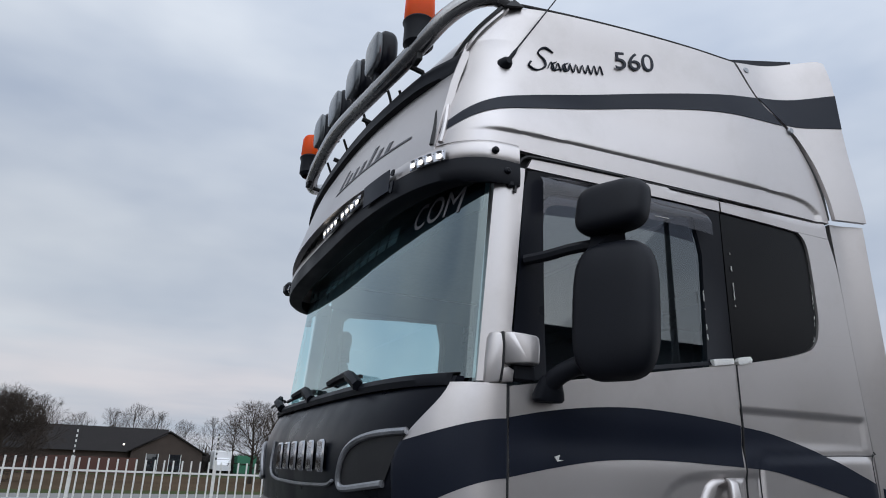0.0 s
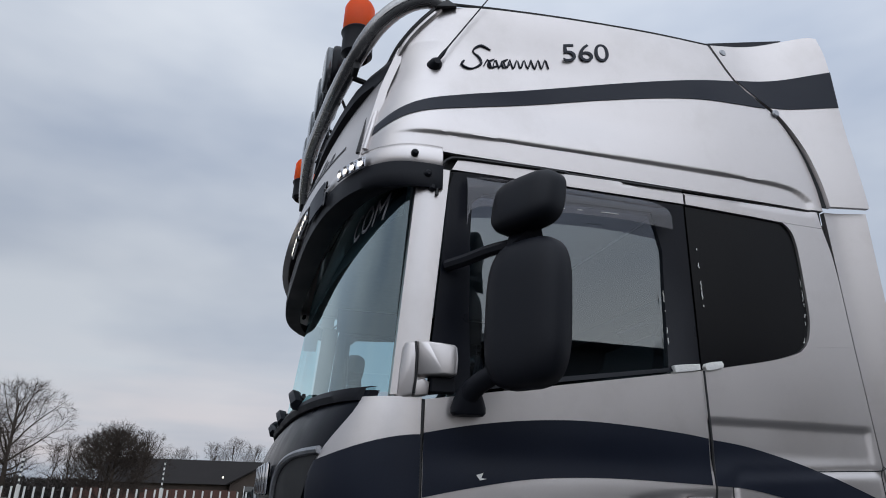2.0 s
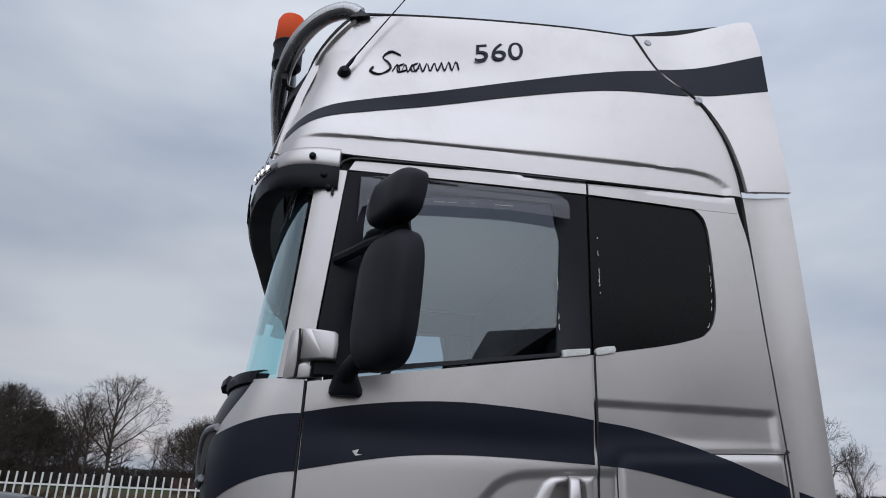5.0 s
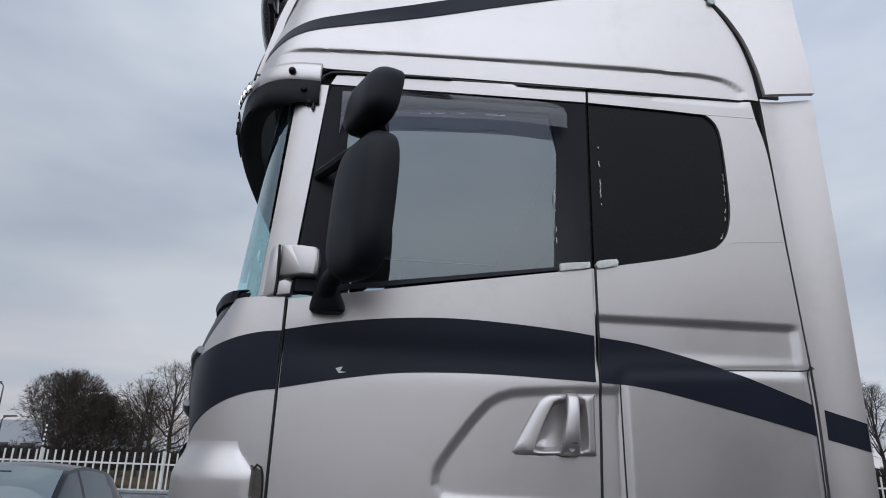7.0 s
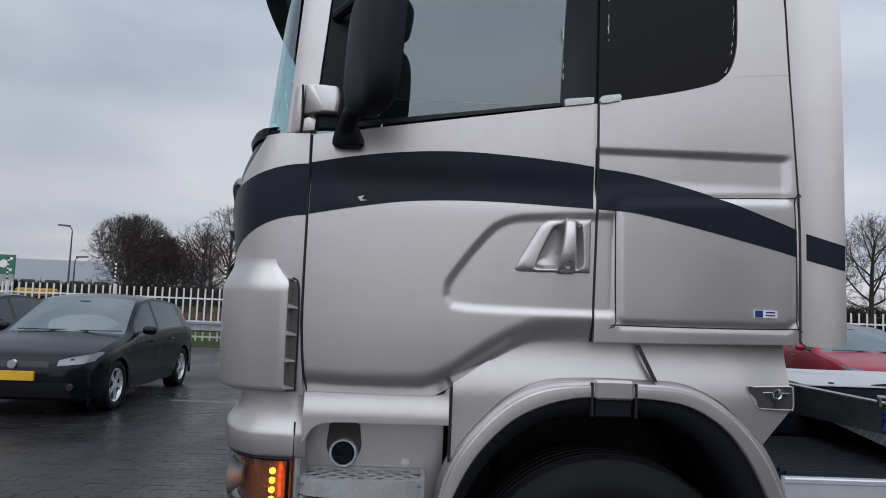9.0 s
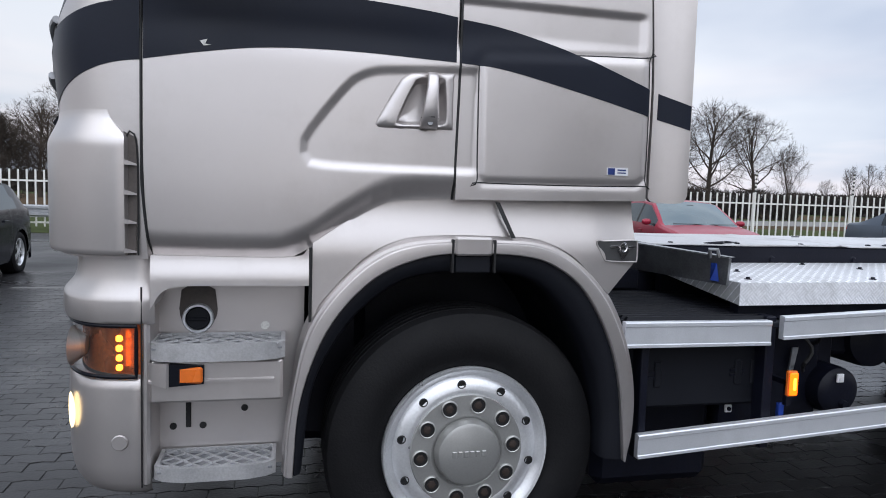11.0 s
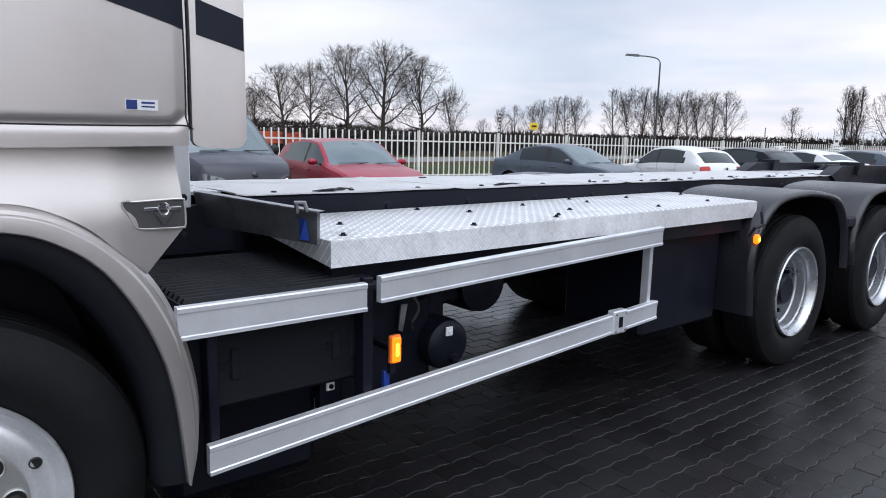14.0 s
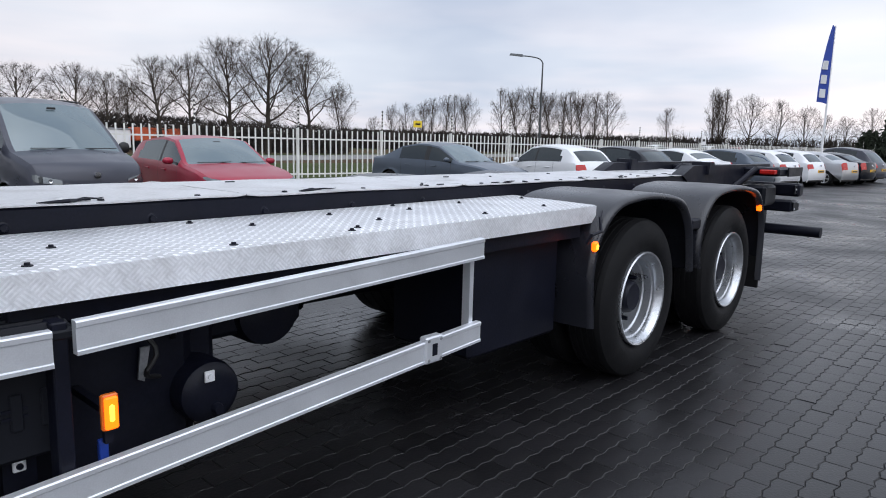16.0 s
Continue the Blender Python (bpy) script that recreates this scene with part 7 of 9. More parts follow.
tagged(gr_, "galvanised steel crash rail in front of the fence", "crash rail")


# ---------------------------------------------------------------- parked cars
def car_paint(name, c, metal=0.2):
    return material(name, c, 0.35, metal, 0.06, 2.0, 300, 0.005, coat=0.35, rough_vary=0.05, spec=0.3)


def mirror_glass(name, color, gloss):
    """Opaque dark glass whose gloss grows towards grazing view."""
    m = glass(name, color, 0.01, 1.0, gloss)
    nt = m.node_tree
    df = nt.nodes.new("ShaderNodeBsdfDiffuse")
    df.inputs[0].default_value = (*color, 1)
    mx = next(k for k in nt.nodes if k.bl_idname == "ShaderNodeMixShader")
    link(nt, df.outputs[0], mx.inputs[1])
    next(k for k in nt.nodes if k.type == "BSDF_GLOSSY").inputs[0].default_value = (0.90, 0.97, 1.0, 1)
    return m


CARGLASS = mirror_glass("car_window_glass", (0.010, 0.013, 0.015), 0.06)
WSCAR = mirror_glass("car_windscreen_glass", (0.060, 0.088, 0.096), 0.17)
LAMPGLASS = mirror_glass("car_headlight_glass", (0.055, 0.058, 0.06), 0.14)
PLATE = material("yellow_plate", (0.75, 0.42, 0.03), 0.5)
CARBLACK = material("black_car_trim", (0.010, 0.010, 0.011), 0.45)
# side profiles: nose, bonnet, windscreen, roof, rear window, tail; (share of length, height), heights above 1.1 as shares of the roof
CAR_LINES = {
    "hatch": ([(0.014, 0.24), (0.0, 0.40), (0.0, 0.55), (0.012, 0.68), (0.045, 0.765)], [(0.045, 0.765), (0.15, 0.875), (0.275, 0.965)],
              [(0.275, 0.965), (0.355, 1.215), (0.44, 1.405)], [(0.44, 1.405), (0.55, 1.45), (0.67, 1.44), (0.825, 1.365)],
              [(0.825, 1.365), (0.893, 1.20), (0.95, 1.02)], [(0.95, 1.02), (0.982, 0.88), (0.998, 0.66), (1.0, 0.45), (0.985, 0.28)]),
    "sedan": ([(0.014, 0.24), (0.0, 0.40), (0.0, 0.55), (0.012, 0.66), (0.045, 0.745)], [(0.045, 0.745), (0.15, 0.86), (0.285, 0.95)],
              [(0.285, 0.95), (0.365, 1.20), (0.45, 1.39)], [(0.45, 1.39), (0.55, 1.45), (0.64, 1.445), (0.74, 1.37)],
              [(0.74, 1.37), (0.82, 1.19), (0.885, 1.055)], [(0.885, 1.055), (0.95, 1.045), (0.982, 1.01), (0.992, 0.85), (1.0, 0.66), (1.0, 0.45), (0.985, 0.28)]),
    "van": ([(0.010, 0.28), (0.0, 0.50), (0.0, 0.70), (0.010, 0.90), (0.030, 0.99)], [(0.030, 0.99), (0.09, 1.09), (0.155, 1.165)],
            [(0.155, 1.165), (0.23, 1.53), (0.315, 1.84)], [(0.315, 1.84), (0.42, 1.93), (0.65, 1.95), (0.955, 1.91)],
            [(0.955, 1.91), (0.975, 1.55), (0.985, 1.20)], [(0.985, 1.20), (0.993, 0.95), (1.0, 0.70), (1.0, 0.45), (0.99, 0.30)]),
}


def build_car(name, label, paint, m, kind="hatch", L=4.25, W=1.79, Ht=1.45, group="parked cars"):
    """A car at the origin, nose along -y, wheels on the ground."""
    t = thing(name, label, "car" if kind != "van" else "van", group, at=m)
    hw, base = W / 2, 1.95 if kind == "van" else 1.45
    line, marks = [], []
    for seg, n in zip(CAR_LINES[kind], (16, 10, 8, 16, 6, 9)):
        pts = spline(seg, n)
        line += list(pts if not line else pts[1:])
        marks.append(len(line) - 1)
    line = [(a, z if z < 1.0 else 1.0 + (z - 1.0) * (Ht - 1.0) / (base - 1.0)) for a, z in line]
    i_nose, i_ws0, i_ws1, i_rf1, i_rg1, _ = marks
    belt = ([0, 0.05, 0.16, 0.28, 0.6, 0.95, 1.0], [0.60, 0.70, 0.81, 0.89, 0.93, 0.965, 0.95]) if kind != "van" else ([0, 0.03, 0.10, 0.17, 0.6, 1.0], [0.70, 0.90, 1.0, 1.07, 1.08, 1.08])
    wheels = (0.195, 0.815) if kind != "van" else (0.19, 0.80)
    R = 0.355
    TOP = (0.0, 0.2, 0.38, 0.52, 0.64, 0.74, 0.83, 0.92, 1.0)
    UP = (0.91, 0.5, 0.09, 0.0)
    nT, nU = len(TOP), len(UP)
    LOWN = 7
    rows = []
    for i, (a, zc) in enumerate(line):
        fr, re = max(0.0, 1 - a / 0.16), max(0.0, (a - 0.86) / 0.14)
        w = hw * (1 - 0.10 * fr ** 2 - 0.06 * re ** 2)
        zb = min(float(np.interp(a, *belt)), zc - 0.02)
        wb = w * 0.972
        wr = wb - max(0.05, 0.36 * (zc - zb) + 0.10 * re if kind != "van" else 0.20 * (zc - zb))
        zr = zc - min(0.055, 0.4 * (zc - zb))
        bump = max(0.0, 1 - abs(a - (0.36 if kind != "van" else 0.23)) / 0.22)

        def bow(q):
            return (0.20 * fr ** 1.3 - 0.15 * re ** 1.2 * (1 if kind != "van" else 0.4) + 0.15 * bump) * abs(q) ** 2.4

        y = a * L - L / 2
        half = [(wr * q, y + bow(q * 0.9), zr + (zc - zr) * (1 - q * q)) for q in TOP]
        for f in UP:
            half.append((wb + (wr - wb) * f ** 1.15, y + bow(0.9 + 0.1 * (1 - f)), zb + (zr - zb) * f))
        z0 = min(0.20 + 0.08 * (fr ** 4 + re ** 4), zb - 0.1)
        zarch = 0.0
        for wy in wheels:
            dy = y + bow(1) - (wy * L - L / 2)
            if abs(dy) < R:
                zarch = 0.315 + math.sqrt(R * R - dy * dy)
        for j in range(1, LOWN + 1):
            f = j / LOWN
            z = zb + (z0 - zb) * f
            ww = w * (0.972 + 0.028 * min(1, f * 4) - (0.05 * max(0, (f - 0.78) / 0.22) ** 1.5) - 0.012 * math.exp(-((f - 0.42) / 0.12) ** 2))
            if z < zarch:
                z = zarch + 0.002 * (LOWN - j)
                ww = w * 1.004
            half.append((ww, y + bow(1), z))
        rows.append([(-x, yy, z) for x, yy, z in reversed(half[1:])] + half)
    nc = len(rows[0])
    mid = nc // 2
    pieces = {}
    for i in range(len(rows) - 1):
        a = (line[i][0] + line[i + 1][0]) / 2
        zc = (line[i][1] + line[i + 1][1]) / 2
        for j in range(nc - 1):
            k = (j - mid) if j >= mid else (mid - 1 - j)
            side = 1 if j >= mid else -1
            key = "body"
            if k < nT - 1:
                q = (TOP[k] + TOP[k + 1]) / 2
                if i_ws0 <= i < i_ws1 and q < 0.93:
                    key = "windscreen"
                elif i_rf1 < i < i_rg1 - (0 if kind == "hatch" else 1) and q < 0.8:
                    key = "rear_window"
                elif i < i_nose and 0.60 < zc < 0.675 and q < 0.56:
                    key = "grille"
                elif i < i_nose and zc < 0.42 and q < 0.8:
                    key = "air_intake"
                elif i >= i_rg1 and 0.74 < zc < 0.97 and q > 0.7:
                    key = ("tail_light", side)
                elif kind == "van" and i >= i_rg1 and q > 0.8 and zc < 1.1:
                    key = ("tail_light", side)
            elif nT <= k < nT + nU - 2 and i_ws0 + 2 <= i < i_rg1:
                if kind == "van":
                    spans = ((0.20, 0.42), (0.45, 0.68), (0.71, 0.93))
                elif kind == "hatch":
                    spans = ((0.31, 0.515), (0.545, 0.80 if k > nT else 0.765))
                else:
                    spans = ((0.32, 0.515), (0.545, 0.745))
                for s, (lo, hi) in enumerate(spans):
                    if lo < a < hi:
                        key = ("side_window", side, s)
                if key == "body" and spans[0][1] <= a <= spans[1][0]:
                    key = ("door_pillar", side)
            elif nT - 1 <= k < nT + nU and i >= i_rg1 and 0.74 < zc < 0.97:
                key = ("tail_light", side)
            elif k >= nT + nU + LOWN - 3:
                key = ("sill", side)
            sh = pieces.setdefault(key, Shape())
            sh.add([rows[i][j], rows[i][j + 1], rows[i + 1][j + 1], rows[i + 1][j]], [(0, 1, 2, 3)])
    bo = part("body", pieces.pop("body"), paint, t, "", 32)
    mats = {"windscreen": WSCAR, "rear_window": CARGLASS, "side_window": CARGLASS, "grille": CARBLACK, "air_intake": CARBLACK, "headlight": LAMPGLASS, "tail_light": REDLENS, "door_pillar": CARBLACK, "sill": paint if kind != "van" else CARBLACK}
    part_labels = {"windscreen": "windscreen mirroring the grey sky", "tail_light": "red tail light", "headlight": "clear glassy headlight"}
    for key, sh in pieces.items():
        nm = key if isinstance(key, str) else key[0]
        part(nm, sh, mats[nm], bo, part_labels.get(nm, ""), 40)
    # swept-back headlights let into the corners of the nose
    up_ = 0.05 if kind == "van" else 0.0
    cols = [mid + k for k in range(4, nT + nU)]
    for sx in (-1, 1):
        strips = [[], [], [], [], []]
        for n_, c_ in enumerate(cols):
            t_ = n_ / (len(cols) - 1)
            zs = np.array([rows[q][c_][2] for q in range(i_nose + 7)])
            zs = np.maximum.accumulate(zs + np.arange(len(zs)) * 1e-5)
            lo, hi = 0.605 + 0.06 * t_ + up_, 0.675 + 0.125 * t_ ** 0.8 + up_
            for m_ in range(5):
                zt_ = lo + (hi - lo) * (m_ / 4) * (1 - 0.55 * max(0, t_ - 0.7) / 0.3)
                p = [float(np.interp(zt_, zs, [rows[q][c_][ax] for q in range(i_nose + 7)])) for ax in (0, 1, 2)]
                strips[m_].append((sx * (p[0] + 0.004), p[1] - 0.006, p[2] + 0.002))
        lamp_ = part("headlight", Shape().grid(strips), LAMPGLASS, bo, "clear glassy headlight", 50)
        k1 = len(strips[0]) // 2
        c0 = strips[2][k1 - 2]
        part("lamp_bowl", Shape().lathe([(-0.010, 0.030), (-0.006, 0.026), (0.004, 0.012), (0.005, 0.0)], (c0[0], c0[1] - 0.004, c0[2]), "y", 18), CHROME, lamp_)
        part("fog_light", Shape().lathe([(-0.012, 0.0), (-0.012, 0.035), (0.0, 0.045), (0.03, 0.045)], (sx * hw * 0.70, float(np.interp(0.36, [rows[q][mid + 5][2] for q in range(6)], [rows[q][mid + 5][1] for q in range(6)])) - 0.004, 0.36 + up_), "y", 18), CARBLACK, bo)
    # dark floor pan closes the car from below
    part("floor_pan", Shape().box(-hw * 0.86, hw * 0.86, -L / 2 + 0.2, L / 2 - 0.2, 0.18, 0.62, 0.05), CARBLACK, bo)
    for sx in (-1, 1):
        my = (0.345 if kind != "van" else 0.215) * L - L / 2 + 0.08
        mz = 0.99 if kind != "van" else 1.20
        mr = Shape()
        gridm = []
        for u in range(9):
            th = math.pi * u / 8
            gridm.append([(sx * (hw + 0.10 + 0.095 * math.cos(th) * 1.0), my + 0.05 * math.sin(th) ** 0.6 * math.cos(ph), mz + (0.10 if kind == "van" else 0.062) * math.sin(th) ** 0.6 * math.sin(ph)) for ph in np.linspace(0, 2 * math.pi, 13)])
        mr.grid(gridm)
        mo = part("mirror", mr, paint if kind != "van" else CARBLACK, bo, "", 60)
        part("mirror_foot", Shape().hull([(sx * (hw * 0.93), my - 0.03, mz - 0.06), (sx * (hw * 0.93), my + 0.04, mz - 0.06), (sx * (hw + 0.06), my - 0.02, mz - 0.03), (sx * (hw + 0.06), my + 0.03, mz - 0.03), (sx * (hw * 0.93), my, mz - 0.02), (sx * (hw + 0.06), my, mz)]), CARBLACK, mo)
        for wy in wheels:
            yc = wy * L - L / 2
            xo = sx * (hw - 0.012)
            w_ = part("wheel", Shape().lathe([(-sx * 0.03, 0.20), (-sx * 0.006, 0.225), (0, 0.26), (-sx * 0.008, 0.295), (-sx * 0.03, 0.315), (-sx * 0.19, 0.315), (-sx * 0.2, 0.2)], (xo, yc, 0.315), "x", 36), RUBBER, t)
            rim = Shape().lathe([(-sx * 0.03, 0.06), (-sx * 0.018, 0.05), (-sx * 0.016, 0.0)], (xo, yc, 0.315), "x", 20)
            rim.lathe([(-sx * 0.05, 0.185), (-sx * 0.02, 0.198), (-sx * 0.012, 0.208), (-sx * 0.02, 0.222)], (xo, yc, 0.315), "x", 36)
            for k in range(10):
                a = radians(36 * k + (10 if k % 2 else -10) + 8)
                c, s = math.cos(a), math.sin(a)
                rim.hull([(xo - sx * d, yc + c * rr - s * ww, 0.315 + s * rr + c * ww) for rr, w2, d0 in ((0.04, 0.012, 0.018), (0.20, 0.011, 0.024)) for d in (d0, d0 + 0.02) for ww in (-w2, w2)])
            part("rim", rim, ALLOY, w_, "spoked alloy rim")
            part("brake_disc", Shape().lathe([(-sx * 0.075, 0.0), (-sx * 0.075, 0.2)], (xo, yc, 0.315), "x", 24), CARBLACK, w_)
            part("wheel_house", Shape().lathe([(-sx * 0.20, 0.0), (-sx * 0.20, R), (-sx * 0.02, R)], (xo, yc, 0.315), "x", 32), CARBLACK, bo)
    front = [r[mid] for r in rows]
    part("number_plate", Shape().box(-0.26, 0.26, -L / 2 - 0.03, -L / 2 + 0.01, 0.44, 0.55, 0.004), PLATE, bo, "yellow plate with plain dark bars")
    rp = part("number_plate", Shape().box(-0.26, 0.26, L / 2 - 0.03, L / 2 + 0.014, 0.58, 0.69, 0.004), PLATE, bo, "yellow plate with plain dark bars")
    for k in range(3):
        part("plate_bar", Shape().box(-0.2 + 0.14 * k, -0.09 + 0.14 * k, L / 2 + 0.010, L / 2 + 0.018, 0.605, 0.665), CARBLACK, rp)
    part("maker_badge", Shape().lathe([(-0.02, 0.0), (-0.022, 0.05), (0.02, 0.055)], (0, -L / 2 + 0.006, 0.625 if kind != "van" else 0.80), "y", 20), CHROME, bo)
    part("maker_badge", Shape().lathe([(0.02, 0.0), (0.022, 0.045), (-0.03, 0.05)], (0, L / 2 * 0.985, 0.86), "y", 20), CHROME, bo)
    for sx in (-1, 1):
        for ly in (0.43, 0.62) if kind != "van" else (0.36, 0.50):
            zh = 0.80 if kind != "van" else 0.95
            part("door_handle", Shape().box(sx * hw - 0.012, sx * hw + 0.012, ly * L + 0.12 - L / 2, ly * L + 0.30 - L / 2, zh, zh + 0.03, 0.005), paint, bo)
        for ly in (0.315, 0.53, 0.72) if kind != "van" else (0.2, 0.43, 0.69):
            jj = min(range(len(line)), key=lambda i: abs(line[i][0] - ly))
            col = [rows[jj][mid + nT + nU - 2 + q] for q in range(0, LOWN - 1)]
            part("door_gap", Shape().grid([[(sx * (p[0] + 0.0015), p[1] + d, p[2]) for d in (-0.004, 0.004)] for p in col]), CARBLACK, bo)
        wx = sx * 0.36 + 0.08
        zb0, y0 = rows[i_ws0][mid][2] + 0.022, rows[i_ws0][mid][1]
        part("wiper", Shape().tube([(wx - 0.33, y0 + 0.035, zb0 - 0.012), (wx, y0 - 0.005, zb0 - 0.008), (wx + 0.30, y0 + 0.03, zb0 - 0.004)], 0.009, 4), CARBLACK, bo)
    if kind == "van":
        for sx in (-1, 1):
            part("roof_rail", Shape().tube([(sx * abs(rows[i][mid + nT - 2][0]), rows[i][mid][1], rows[i][mid + nT - 2][2] + 0.03) for i in range(i_ws1 + 2, i_rf1, 3)], 0.016, 6), CARBLACK, bo)
    zt = line[i_ws1][1]
    part("inner_mirror", Shape().box(-0.07, 0.07, rows[i_ws1 - 1][mid][1] - 0.018, rows[i_ws1 - 1][mid][1] - 0.003, zt - 0.095, zt - 0.06, 0.006), CARBLACK, bo)
    return t


NAVY = material("black_blue_car_paint", (0.004, 0.0055, 0.011), 0.20, 0.0, 0.06, 2.0, 300, 0.002, coat=0.08, rough_vary=0.04, spec=0.2)
RED = car_paint("red_car_paint", (0.31, 0.016, 0.040))
GREYCAR = car_paint("grey_car_paint", (0.085, 0.105, 0.135), 0.4)
WHITECAR = car_paint("white_car_paint", (0.72, 0.73, 0.75), 0.0)
VANGREY = material("dark_grey_van_paint", (0.036, 0.039, 0.056), 0.36, 0.1, 0.12, 2.0, 120, 0.01, coat=0.3, spec=0.45)
SILVERCAR = car_paint("silver_car_paint", (0.45, 0.46, 0.48), 0.6)
REDDARK = car_paint("dark_red_car_paint", (0.20, 0.015, 0.02))

build_car("parked_car", "black-blue hatchback parked by the fence", NAVY, pose(-5.45, 8.0, 0, 0, 0, 2), "hatch", 4.25, 1.79, 1.48)
build_car("parked_car", "dark estate car parked by the fence", NAVY, pose(-8.15, 9.0, 0, 0, 0, 2), "hatch", 4.5)
build_car("parked_van", "dark grey van parked by the fence", VANGREY, pose(4.58, 11.68, 0, 0, 0, 6), "van", 4.9, 1.92, 2.02)
build_car("parked_car", "red hatchback parked by the fence", RED, pose(7.35, 10.45, 0, 0, 0, -5), "hatch", 4.32, 1.80, 1.45)
build_car("parked_car", "grey saloon parked by the fence", GREYCAR, pose(14.6, 10.6, 0, 0, 0, 4), "sedan", 4.6, 1.82, 1.43)
build_car("parked_car", "white hatchback parked tail outwards", WHITECAR, pose(17.9, 9.5, 0, 0, 0, 168), "hatch", 3.9, 1.68, 1.46)
build_car("parked_car", "dark hatchback parked tail outwards", NAVY, pose(21.6, 9.4, 0, 0, 0, 170), "hatch", 4.1, 1.74, 1.46)
build_car("parked_car", "white saloon parked tail outwards", WHITECAR, pose(25.0, 9.0, 0, 0, 0, 170), "sedan", 4.5, 1.8, 1.42)
build_car("parked_car", "grey hatchback parked tail outwards", GREYCAR, pose(27.6, 8.2, 0, 0, 0, 170), "hatch", 4.2, 1.76, 1.46)
build_car("parked_car", "white hatchback parked tail outwards", WHITECAR, pose(29.8, 7.8, 0, 0, 0, 170), "hatch", 4.0, 1.7, 1.47)
build_car("parked_car", "white small car parked tail outwards", WHITECAR, pose(32.2, 7.4, 0, 0, 0, 170), "hatch", 3.9, 1.68, 1.5)
build_car("parked_car", "silver saloon parked tail outwards", SILVERCAR, pose(34.6, 7.0, 0, 0, 0, 170), "sedan", 4.6, 1.8, 1.44)
build_car("parked_car", "dark saloon parked tail outwards", NAVY, pose(37.0, 6.7, 0, 0, 0, 170), "sedan", 4.5, 1.8, 1.42)
build_car("parked_car", "white car beyond the far fence", WHITECAR, pose(78.0, 33.8, 0.25, 0, 0, 80), "hatch", 4.2, 1.75, 1.5)
build_car("parked_car", "white car beyond the far fence", WHITECAR, pose(79.0, 28.0, 0.25, 0, 0, 80), "hatch", 4.2, 1.75, 1.5)
build_car("parked_car", "dark red car beyond the far fence", REDDARK, pose(79.5, 25.0, 0.25, 0, 0, 80), "sedan", 4.4, 1.75, 1.45)
build_car("parked_car", "dark people carrier parked tail outwards", VANGREY, pose(40.0, 6.8, 0, 0, 0, 170), "hatch", 4.6, 1.85, 1.7)


# ---------------------------------------------------------------- trees
BARK = material("grey_brown_bark", (0.060, 0.050, 0.042), 0.95, 0, 0.3, 1.5, 20, 0.3, island=0.2, spec=0.05)
TWIG = material("dark_twigs", (0.068, 0.057, 0.050), 0.98, 0, 0.3, 2, 20, 0.0, island=0.3, spec=0.0)


